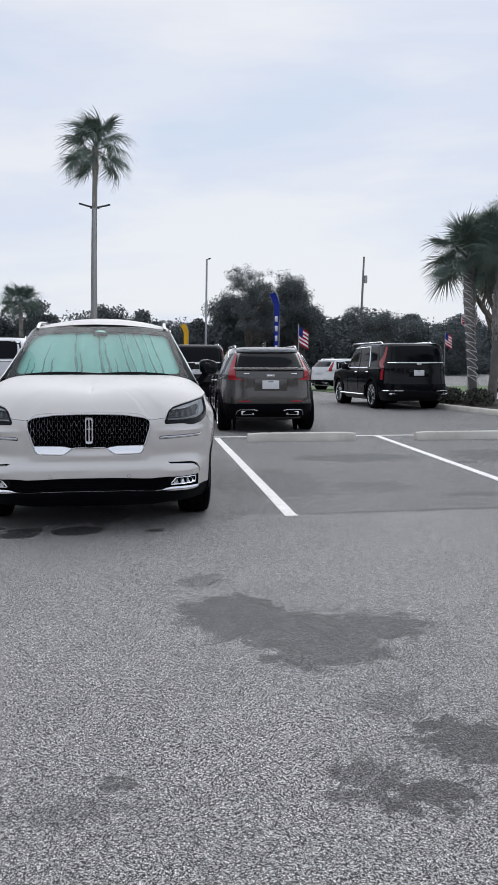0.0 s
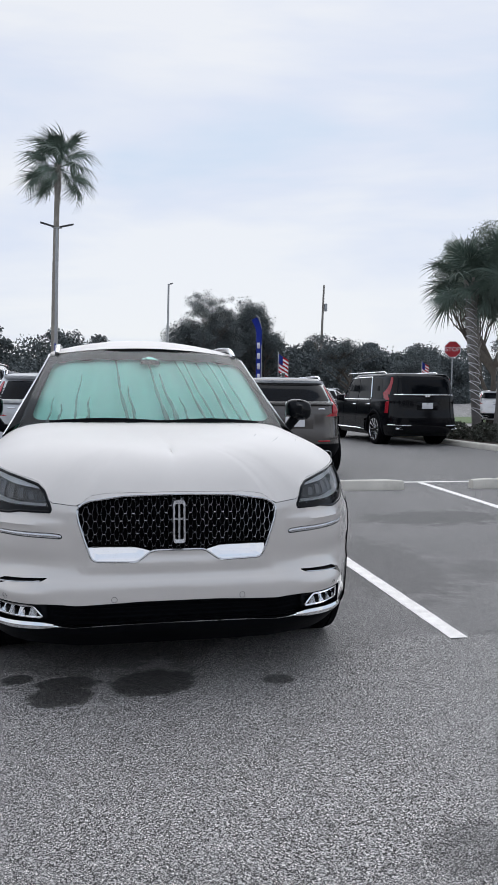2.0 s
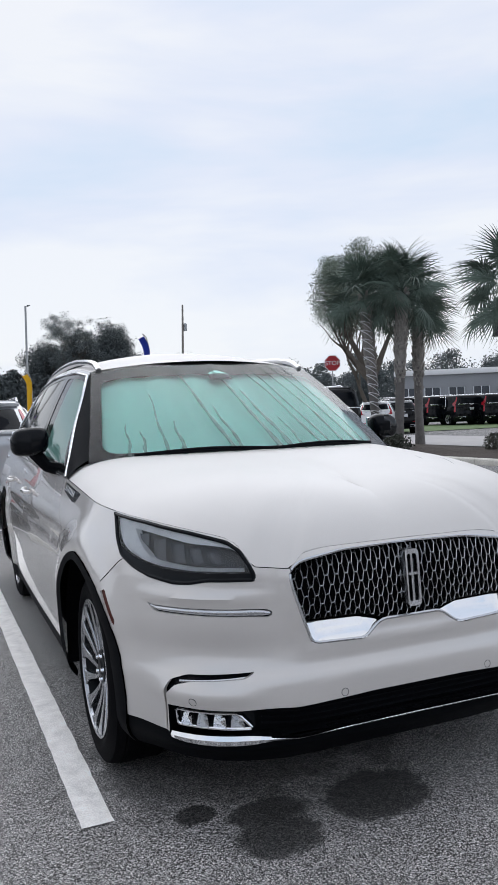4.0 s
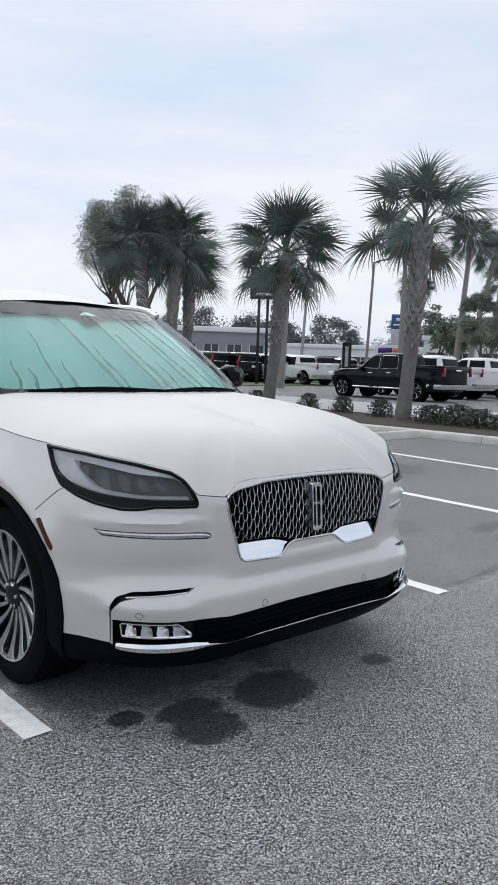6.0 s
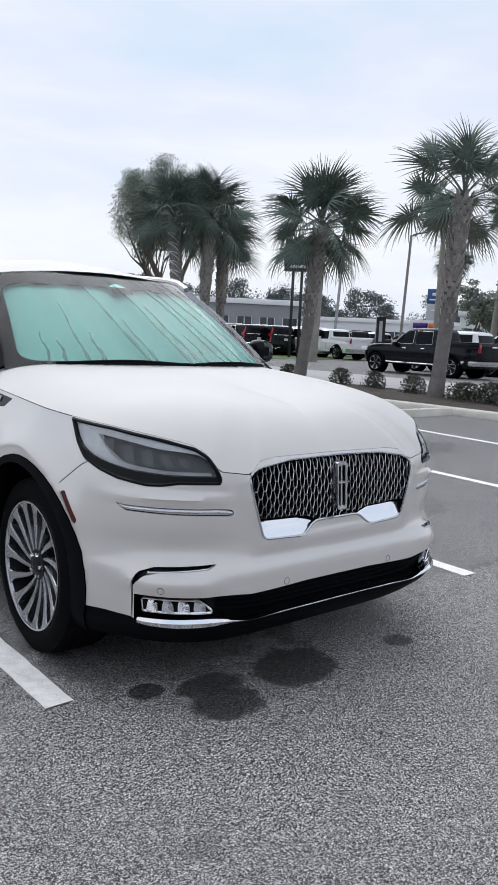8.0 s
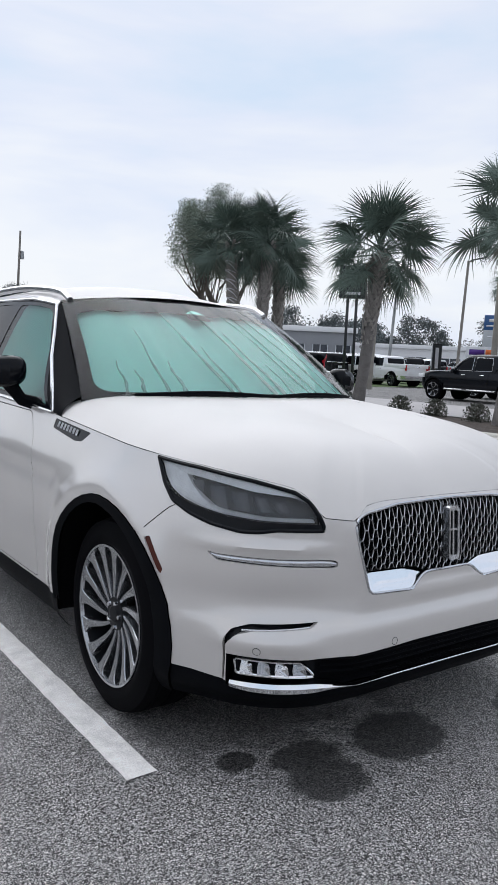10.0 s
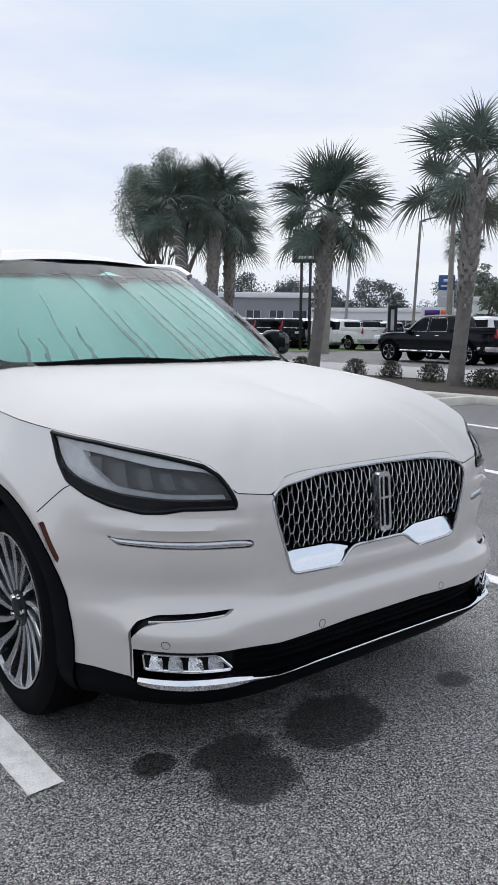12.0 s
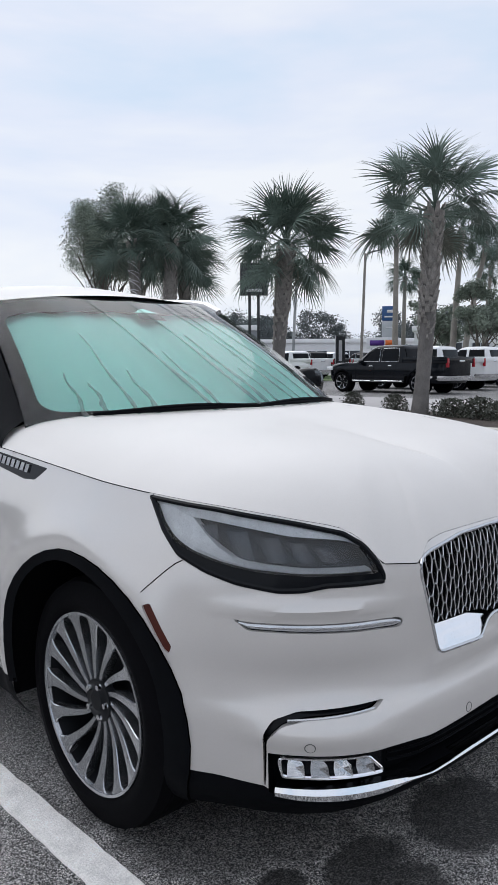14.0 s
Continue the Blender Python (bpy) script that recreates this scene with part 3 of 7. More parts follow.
def settle(s, z):
    """The heights of the nose: grille and badge sit lower, the bumper's corners higher."""
    near = min(1, max(0, (0.58 - s) / 0.12))
    out = z - 0.014 * near * min(1, max(0, (z - 0.64) / 0.14))
    low = min(1, max(0, (s - 0.45) / 0.35)) * min(1, max(0, (1.15 - s) / 0.15))
    return out + (0.006 * low - 0.012 * (1 - low) * near) * min(1, max(0, (0.56 - z) / 0.08))


def skin(s, z, depth=0.0):
    u, v, nu, nv = plan_at(s)
    z = settle(s, z)
    f, r = min(1, max(0, -nv)), min(1, max(0, nv))
    f, r = f * f * (3 - 2 * f), r * r * (3 - 2 * r)
    d = f * curve_through(z, FRONT) + r * curve_through(z, TAIL) + (1 - f - r) * curve_through(z, SIDE) + depth
    d -= (1 - f) * flare(v, z)
    # shallow scoop under the lamp, and the bumper's blade below it
    d += 0.018 * math.exp(-(((s - 0.72) / 0.26) ** 2) - ((z - 0.575) / 0.055) ** 2)
    d -= 0.012 * math.exp(-(((z - 0.752) / 0.014) ** 2) - ((s - 0.76) / 0.22) ** 4)
    # the padded corner of the bumper below the side inlet
    d -= 0.013 * math.exp(-(((z - 0.452) / 0.026) ** 2) - ((s - 0.75) / 0.17) ** 4)
    # the raised border round the grille
    if s < 0.55 and 0.5 < z < 0.87:
        g = max(s - curve_through(z, [(0.50, 0.38), (0.59, 0.397), (0.67, 0.42), (0.79, 0.451), (0.87, 0.46)]), 0.588 - z)
        if g > -0.02:
            d -= 0.011 * math.exp(-(((g - 0.012) / 0.024) ** 2)) * min(1, (0.87 - z) / 0.06)
    # the doors' waist crease
    d += (1 - f - r) * 0.008 * math.exp(-(((z - 0.80) / 0.03) ** 2)) * (1 if v > 1.3 else 0)
    return Vector((u - nu * d, v - nv * d, z))


TOP = [(0.0, 0.905), (0.30, 0.903), (0.40, 0.893), (0.43, 0.872), (0.452, 0.852), (0.565, 0.850), (0.585, 0.868), (0.615, 0.905), (0.667, 0.931), (0.816, 0.955), (1.036, 0.985), (1.242, 1.001), (1.737, 1.034), (2.16, 1.060), (2.6, 1.075), (4.6, 1.10), (5.6, 1.10), (GIRTH, 1.09)]


def top_edge(s):
    return curve_through(s, TOP)


def s_at(v):
    """The girth at which the side lies at v."""
    return float(np.interp(v, PLAN[120:440, 2], PLAN[120:440, 0]))


FOOT = 0.20
HOOD_SEAM = s_at(1.50)
body_outline = [(0.0, FOOT), (GIRTH, FOOT)] + [(s, top_edge(s)) for s in [GIRTH - k * (GIRTH - 1.3) / 60 for k in range(61)]] + [(s, top_edge(s)) for s in [1.29 - 0.02 * k for k in range(65)] if s > 0]
body_outline[-1] = (0.0, 0.905)


def ellipse(cs, cz, rs, rz, n=40):
    return [(cs + rs * math.cos(2 * math.pi * k / n), cz + rz * math.sin(2 * math.pi * k / n)) for k in range(n)]


HEAD = rounded([(1.235, 0.997), (1.03, 0.981), (0.816, 0.951), (0.667, 0.927), (0.612, 0.900), (0.580, 0.858), (0.562, 0.826), (0.568, 0.804), (0.735, 0.805), (0.80, 0.795), (0.864, 0.793), (0.959, 0.808), (1.03, 0.829), (1.10, 0.860), (1.165, 0.915)], 0.009, 2)
SIGNAL = rounded([(0.962, 0.728), (0.935, 0.723), (0.532, 0.719), (0.515, 0.712), (0.517, 0.697), (0.532, 0.693), (0.93, 0.702)], 0.008, 2)
GRILLE = rounded([(0.0, 0.896), (0.262, 0.891), (0.418, 0.870), (0.458, 0.842), (0.451, 0.79), (0.420, 0.67), (0.397, 0.592), (0.194, 0.586), (0.126, 0.634), (0.0, 0.634)], 0.025, 3)
GRILLE = [(0.0, 0.634), (0.0, 0.897)] + [p for p in GRILLE if p[0] > 0.02]
# SLOT's upright leg is no opening: black stands in for the fold's shade
SLOT = rounded([(0.892, 0.318), (0.892, 0.452), (0.872, 0.488), (0.815, 0.508), (0.575, 0.521), (0.610, 0.503), (0.79, 0.489), (0.853, 0.472), (0.884, 0.440), (0.887, 0.318)], 0.012, 2)
INTAKE = [(0.0, 0.338), (0.0, 0.428), (0.187, 0.428), (0.512, 0.416), (0.625, 0.408), (0.882, 0.404), (0.882, 0.302), (0.80, 0.296), (0.60, 0.318), (0.54, 0.325), (0.30, 0.336)]
LIP = [(0.0, FOOT), (1.16, FOOT), (1.10, 0.325), (0.893, 0.318), (0.86, 0.300), (0.80, 0.294), (0.60, 0.316), (0.54, 0.322), (0.30, 0.333), (0.0, 0.335)]
MARK = rounded([(1.190, 0.730), (1.166, 0.740), (1.098, 0.640), (1.106, 0.620), (1.122, 0.630)], 0.006, 2)
S1, S2 = s_at(WHEEL_Y), s_at(REAR_WHEEL_Y)
ARCH_OUT, ARCH_IN = ellipse(S1 - 0.020, HUB_Z, 0.425, 0.437), ellipse(S1, HUB_Z, 0.365, 0.402)
ARCH2_OUT, ARCH2_IN = ellipse(S2, HUB_Z, 0.400, 0.440), ellipse(S2, HUB_Z, 0.365, 0.402)
SILL = [(S1 + 0.30, FOOT), (S2 - 0.30, FOOT), (S2 - 0.38, 0.335), (S1 + 0.38, 0.335)]
REAR_SKIRT = [(S2 + 0.30, FOOT), (GIRTH, FOOT), (GIRTH, 0.40), (S2 + 0.7, 0.40), (S2 + 0.38, 0.335)]
SA, SB, SC, SD = s_at(1.52), s_at(2.62), s_at(2.63), s_at(3.62)
FRONT_DOOR = rounded([(SA - 0.06, 0.345), (SB, 0.345), (SB, 1.066), (SA + 0.22, 1.052), (SA + 0.10, 0.95), (SA - 0.05, 0.7)], 0.03, 2)
REAR_DOOR = rounded([(SC + 0.01, 0.345), (SD - 0.18, 0.345), (SD - 0.05, 0.80), (SD, 1.08), (SC + 0.01, 1.068)], 0.03, 2)
BADGE = rounded([(1.735, 1.019), (2.11, 1.044), (2.11, 1.004), (1.86, 0.976), (1.79, 0.980)], 0.008, 2)
TAIL_LAMP = rounded([(GIRTH - 0.95, 0.93), (GIRTH - 0.02, 0.96), (GIRTH - 0.02, 0.90), (GIRTH - 0.95, 0.86)], 0.02, 2)

cuts = {"head": HEAD, "signal": SIGNAL, "grille": GRILLE, "slot": SLOT, "intake": INTAKE, "lip": LIP, "mark": MARK, "arch": ARCH_OUT, "arch_in": ARCH_IN, "arch2": ARCH2_OUT, "arch2_in": ARCH2_IN, "sill": SILL, "skirt": REAR_SKIRT, "door1": FRONT_DOOR, "door2": REAR_DOOR, "badge": BADGE, "tail": TAIL_LAMP,
        "head_in": inset_poly(HEAD, 0.004), "door1_in": inset_poly(FRONT_DOOR, 0.004), "door2_in": inset_poly(REAR_DOOR, 0.004)}
sheet, tris = panel_sheet(body_outline, cuts, 0.035, 0.017)
ARCHES = {"arch", "arch_in", "arch2", "arch2_in"}
DARK_BANDS = {"lip", "sill", "skirt"}
HOLES = {"head", "signal", "grille", "slot", "intake", "mark", "door1", "door2", "badge", "tail"}

hero = thing("sport_utility_vehicle", HERO, "pearl white sport utility vehicle with bright mesh grille, wet with rain", "car")


def both_sides(name, faces, material, parent, label="", depth=0.0, edges=(), fold=0.012):
    """One mesh that runs across the car's middle."""
    bm = sheet_bm(sheet, faces, lambda x, y: skin(x, y, depth))
    for e in edges:
        rim(bm, e, lambda x, y, d=0.0: skin(x, y, depth + d), fold)
    mirrored(bm)
    # what the doors cut off becomes a panel of its own
    left = set(bm.verts)
    islands = []
    while left:
        todo, group = [left.pop()], []
        while todo:
            v = todo.pop()
            group.append(v)
            for e in v.link_edges:
                w = e.other_vert(v)
                if w in left:
                    left.remove(w)
                    todo.append(w)
        islands.append(group)
    islands.sort(key=len, reverse=True)
    for group in islands[1:] if name == "body" else ():
        if len(group) > 24:
            piece, faces_in = bmesh.new(), {f for v in group for f in v.link_faces}
            at = {v: piece.verts.new(v.co) for v in group}
            for f in faces_in:
                piece.faces.new([at[v] for v in f.verts])
            part("quarter_panel", piece, material, parent, sharp=50)
            bmesh.ops.delete(bm, geom=group, context="VERTS")
    return part(name, bm, material, parent, label, sharp=50)


def pair(name, faces, material, parent, label="", depth=0.0, edges=(), fold=0.012):
    """Two meshes, one on either side. Returns both."""
    made = []
    for side in (1, -1):
        bm = sheet_bm(sheet, faces, lambda x, y: skin(x, y, depth))
        for e in edges:
            rim(bm, e, lambda x, y, d=0.0: skin(x, y, depth + d), fold)
        if side < 0:
            for v in bm.verts:
                v.co.x = -v.co.x
            bmesh.ops.reverse_faces(bm, faces=bm.faces)
        made.append(part(name, bm, material, parent, label, sharp=50))
    return made


paint_faces = [f for f, k in tris if not (k & (HOLES | ARCHES | DARK_BANDS))]
both_sides("body", paint_faces, PAINT, hero, "", 0.0, [HEAD, SIGNAL, SLOT, MARK, FRONT_DOOR, REAR_DOOR, BADGE], 0.016)
both_sides("lower_cladding", [f for f, k in tris if k & DARK_BANDS and not (k & ARCHES) and not (k & {"slot", "intake"})], TRIM, hero, "matt black lower cladding", 0.004)
for side_name, a, b in (("arch_cladding", "arch", "arch_in"), ("arch_cladding", "arch2", "arch2_in")):
    pair(side_name, [f for f, k in tris if a in k and b not in k and (sheet[f[0]].y > 0.33 or sheet[f[0]].x < S1 or a == "arch2")], TRIM, hero, "matt black wheel arch cladding", -0.006)
for d_name, poly in (("door1", FRONT_DOOR), ("door2", REAR_DOOR)):
    for side, d in zip((1, -1), pair("door", [f for f, k in tris if d_name + "_in" in k], PAINT, hero, "", 0.0, [inset_poly(poly, 0.004)], 0.016)):
        hb = bmesh.new()
        mid = (SB - 0.16) if d_name == "door1" else (SD - 0.20)
        tube(hb, [skin(mid - 0.11, 0.925, -0.012), skin(mid - 0.09, 0.925, -0.035), skin(mid, 0.927, -0.042), skin(mid + 0.09, 0.93, -0.035), skin(mid + 0.11, 0.93, -0.012)], [0.010, 0.013, 0.014, 0.013, 0.010], 8)
        if side < 0:
            for v in hb.verts:
                v.co.x = -v.co.x
            bmesh.ops.reverse_faces(hb, faces=hb.faces)
        part("door_handle", hb, PAINT, d)
pair("tail_lamp", [f for f, k in tris if "tail" in k], TAIL_RED, hero, "red tail lamp", 0.0)
pair("side_marker", [f for f, k in tris if "mark" in k], REFLECTOR, hero, "dark red side marker", 0.006)

# liners behind the openings, so that the body is closed and dark inside
liner = bmesh.new()
for s0, s1, z0, z1, d in ((0.0, 1.12, 0.24, 0.90, 0.11), (1.95, S2 - 0.42, 0.24, 1.0, 0.10)):
    grid(liner, [[skin(s0 + (s1 - s0) * i / 24, z0 + (z1 - z0) * j / 10, d) for i in range(25)] for j in range(11)])
mirrored(liner)
part("inner_liner", liner, INTERIOR, hero)
floor_pan = bmesh.new()
grid(floor_pan, [[((-1 + i / 4) * min(0.70, 0.45 + 0.6 * j / 12 * 4), 0.20 + 4.5 * j / 12, 0.19) for i in range(9)] for j in range(13)])
part("floor_pan", floor_pan, INTERIOR, hero)
for c in (WHEEL_Y, REAR_WHEEL_Y):
    for side in (1, -1):
        well = bmesh.new()
        rows = []
        for k in range(25):
            a = math.pi * (-0.09 + 1.18 * k / 24)
            y, z = c + 0.43 * math.cos(a), HUB_Z + 0.45 * math.sin(a)
            edge = float(np.interp(y, PLAN[100:440, 2], PLAN[100:440, 1])) - 0.035
            rows.append([(side * x, y, z) for x in (0.60, 0.70, 0.79, edge)])
        grid(well, rows)
        centre = well.verts.new((side * 0.60, c, HUB_Z))
        ring = [v for v in well.verts if abs(abs(v.co.x) - 0.60) < 1e-6 and v is not centre]
        for p, q in zip(ring, ring[1:]):
            well.faces.new((p, q, centre))
        part("wheel_well", well, INTERIOR, hero)

# dark shut lines round the bonnet and the front wing
for side in (1, -1):
    for line in ([(s, top_edge(s)) for s in [1.235 + (HOOD_SEAM - 1.235) * k / 24 for k in range(25)]], [(0.452 + 0.11 * k / 6, 0.851) for k in range(7)], [(1.085 + 0.11 * k / 6, 0.853 - 0.090 * (k / 6) ** 1.2) for k in range(7)]):
        seam = bmesh.new()
        tube(seam, [Vector((side * q.x, q.y, q.z)) for q in (skin(s, z, -0.0005) for s, z in line)], 0.0014, 5, False)
        part("shut_line", seam, INTERIOR, hero)

# bonnet
HOOD_MID = [(0.0, 0.86), (0.12, 0.905), (0.20, 0.965), (0.32, 1.018), (0.50, 1.062), (0.80, 1.108), (1.15, 1.152), (1.5, 1.17)]
HOOD_END = s_at(1.50)


def hood_mid(v):
    return curve_through(v, HOOD_MID)


def hood_row(s, n=26):
    e = skin(s, top_edge(s))
    k = s / HOOD_END
    vc = 0.40 + 0.78 * k**0.85
    c = Vector((0.0, vc, hood_mid(vc)))
    p = 2.6 + 2.2 * min(1, s / 1.0) + 3.5 * k**3
    row = []
    for i in range(n + 1):
        r = (i / n) ** 1.5
        q = e.lerp(c, r)
        rise = 1 - (1 - r) ** p
        z = e.z + (c.z - e.z) * rise
        # the raised centre with its two soft creases
        crease = 0.50 + 0.16 * min(1, max(0, (q.y - 0.2) / 1.0))
        z += 0.006 * (1 / (1 + math.exp((abs(q.x) - crease) / 0.035))) * min(1, max(0, (q.y - 0.2) / 0.4))
        if k > 0.985 and i:
            q.y += 0.0
        row.append((q.x, q.y + 0.0, z + 0.001))
    return row


hood_bm = bmesh.new()
hood_s = [0.02 * k for k in range(32)] + [0.64 + (HOOD_END - 0.64) * k / 40 for k in range(41)]
grid(hood_bm, [hood_row(s) for s in hood_s])
mirrored(hood_bm)
bmesh.ops.remove_doubles(hood_bm, verts=hood_bm.verts, dist=2e-4)
bonnet = part("bonnet", hood_bm, DEWY_PAINT, hero, "", sharp=60)
# trails that rain left on the bonnet
rng_w = random.Random(5)
for k in range(9):
    i, s0 = rng_w.randint(6, 16), rng_w.uniform(0.8, 1.75)
    run, sgn = rng_w.uniform(0.08, 0.30), 1
    trail = bmesh.new()
    rows = []
    for j in range(9):
        row = hood_row(s0 + run * j / 8)
        f = i + 0.06 * math.sin(j * 0.7 + k)
        a, b = Vector(row[int(f)]), Vector(row[int(f) + 1])
        q = a.lerp(b, f - int(f))
        d = (b - a).normalized() * (0.0004 + 0.0010 * math.sin(math.pi * j / 8))
        up = Vector((0, 0, 0.0016))
        rows.append([Vector((sgn * w.x, w.y, w.z)) for w in (q - d + up * 0.7, q + up, q + d + up * 0.7)])
    grid(trail, rows, sgn > 0)
    part("water_trail", trail, TRAIL, bonnet, "thin dark trail of rainwater")

# windscreen, roof and side glass
WS_BASE = [(0.0, 1.13, 1.152), (0.45, 1.19, 1.149), (0.808, 1.43, 1.139)]
WS_TOP = [(0.0, 1.98, 1.626), (0.40, 2.005, 1.617), (0.655, 2.08, 1.586)]


def along3(pts, t):
    return Vector((t * pts[-1][0], curve_through(t * pts[-1][0], [(p[0], p[1]) for p in pts]), curve_through(t * pts[-1][0], [(p[0], p[2]) for p in pts])))


def screen(p, q, depth=0.0):
    """The windscreen at p (-1 to 1 across) and q (0 to 1 up)."""
    a, b = along3(WS_BASE, abs(p)), along3(WS_TOP, abs(p))
    w = a.lerp(b, q)
    bulge = 0.035 * 4 * q * (1 - q) * 0.6 + 0.0
    w += Vector((0, -0.6, 0.8)) * (bulge - depth)
    if p < 0:
        w.x = -w.x
    return w


def screen_patch(p0, p1, q0, q1, depth, n=28, m=14, flip=False):
    bm = bmesh.new()
    grid(bm, [[screen(p0 + (p1 - p0) * i / n, q0 + (q1 - q0) * j / m, depth) for i in range(n + 1)] for j in range(m + 1)], flip)
    return bm


pane = part("windscreen", screen_patch(-1, 1, -0.06, 1.0, 0.0), WINDSCREEN, hero, "wet windscreen glass with rain streaks")
pane.visible_shadow = False
frit_outer = [(-1, -0.06), (1, -0.06), (1, 1), (-1, 1)]
frit_inner = rounded([(-0.93, 0.055), (0.93, 0.055), (0.925, 0.86), (-0.925, 0.86)], 0.10, 6)
fv, ff = panel_sheet(frit_outer, {"clear": frit_inner}, 0.05, 0.05)
part("windscreen_border", sheet_bm(fv, [f for f, k in ff if not k], lambda x, y: screen(x, y, 0.010)), TRIM, hero, "black ceramic windscreen border")
sensor = bmesh.new()
grid(sensor, [[screen(p * (0.10 - 0.045 * abs(q - 0.78) / 0.12), q, 0.0045) for p in (-1, -0.5, 0, 0.5, 1)] for q in (0.76, 0.80, 0.84, 0.88)])
part("sensor_housing", sensor, GLOSS_BLACK, hero)
window_bit = bmesh.new()
grid(window_bit, [[screen(p * (0.02 + 0.035 * k), 0.885 - 0.022 * k, 0.003) for p in (-1, 0, 1)] for k in (0, 1, 2)])
part("sensor_window", window_bit, SHADE_FOIL, hero)

shade_bm = bmesh.new()
shade_rows = []
for j in range(15):
    row = []
    for i in range(57):
        p, q = -0.95 + 1.9 * i / 56, 0.02 + 0.88 * j / 14
        row.append(screen(p, q, 0.035 + 0.006 * math.sin(i * math.pi / 4)))
    shade_rows.append(row)
grid(shade_bm, shade_rows)
bmesh.ops.solidify(shade_bm, geom=shade_bm.faces[:], thickness=0.004)
shade_bm.transform(HERO)
tagged(part("sun_shade", shade_bm, SHADE_FOIL), "pale teal folding sunshade behind the windscreen", "sunshade")

# rain streaks: narrow runnels that widen as they go down
STREAKS = ((-0.80, 0.30, 0.02, 0.010), (-0.62, 0.60, 0.03, 0.010), (-0.52, 0.30, 0.03, 0.016), (-0.36, 0.98, 0.24, 0.016), (-0.22, 0.45, 0.10, 0.014), (-0.05, 0.96, 0.20, 0.018), (0.06, 0.60, 0.15, 0.020), (0.22, 0.97, 0.25, 0.012), (0.30, 0.98, 0.22, 0.010), (0.44, 0.96, 0.18, 0.012), (0.55, 0.98, 0.16, 0.010), (0.66, 0.97, 0.12, 0.010), (0.20, 0.30, 0.06, 0.012), (-0.72, 0.22, 0.02, 0.014))
for p_top, q_top, drift, wide in STREAKS:
    bm = bmesh.new()
    rows = []
    for k in range(19):
        t = k / 18
        q = q_top * (1 - t) + 0.0 * t
        c = p_top + drift * t * 0.6 + 0.006 * math.sin(9 * t + p_top * 20)
        w = wide * (0.25 + 0.75 * t) * (0.9 + 0.25 * math.sin(23 * t + p_top * 9))
        rows.append([screen(c - w, q, -0.002), screen(c, q, -0.0035), screen(c + w, q, -0.002)])
    grid(bm, rows, True)
    part("rain_streak", bm, STREAK, pane, "clear runnel of rainwater")

# side of the cabin: belt line below, pillar and roof edge above
def belt(v):
    q = skin(s_at(v), top_edge(s_at(v)))
    return q


ROOF_Z = [(2.08, 1.586), (2.3, 1.615), (2.8, 1.635), (3.6, 1.615), (4.3, 1.565), (4.75, 1.50)]
ROOF_U = [(2.08, 0.655), (2.4, 0.668), (3.0, 0.672), (4.0, 0.65), (4.75, 0.60)]


def roof_edge(v):
    if v < 2.08:
        t = (v - 1.43) / (2.08 - 1.43)
        return Vector((0.808, 1.43, 1.139)).lerp(Vector((0.655, 2.08, 1.586)), max(0, t))
    return Vector((curve_through(v, ROOF_U), v, curve_through(v, ROOF_Z)))


def cabin(v, t, depth=0.0):
    a, b = belt(v), roof_edge(min(v, 4.75))
    q = a.lerp(b, t)
    q.x += 0.03 * 4 * t * (1 - t) * 0.7 - depth
    return q


cab_outer = [(1.40, 0.0), (4.75, 0.0), (4.75, 1.0), (1.40, 1.0)]
WIN1 = rounded([(1.60, 0.07), (2.58, 0.06), (2.56, 0.90), (2.12, 0.90), (1.90, 0.70)], 0.05, 3)
WIN2 = rounded([(2.68, 0.06), (3.50, 0.06), (3.56, 0.90), (2.66, 0.90)], 0.05, 3)
WIN3 = rounded([(3.64, 0.06), (4.45, 0.12), (4.35, 0.80), (3.68, 0.90)], 0.06, 3)
SURROUND = [(1.52, 0.03), (4.52, 0.03), (4.42, 0.95), (2.08, 0.95), (1.84, 0.70)]
cv, cf = panel_sheet(cab_outer, {"w1": WIN1, "w2": WIN2, "w3": WIN3, "trim": SURROUND, "pillar": [(1.40, 0.0), (1.52, 0.03), (1.84, 0.70), (2.08, 0.95), (2.08, 1.0), (1.40, 1.0)]}, 0.09, 0.12)
for name, pick, material, depth, lab in (("cabin_side", lambda k: not k, PAINT, 0.0, ""), ("front_pillar", lambda k: k == {"pillar"}, TRIM, 0.0, "black front pillar cover"), ("window_surround", lambda k: k == {"trim"}, GLOSS_BLACK, 0.003, "gloss black window surround")):
    for side in (1, -1):
        bm = sheet_bm(cv, [f for f, k in cf if pick(k)], lambda x, y: cabin(x, y, depth))
        for v in bm.verts:
            v.co.x *= side
        if side < 0:
            bmesh.ops.reverse_faces(bm, faces=bm.faces)
        part(name, bm, material, hero, lab)
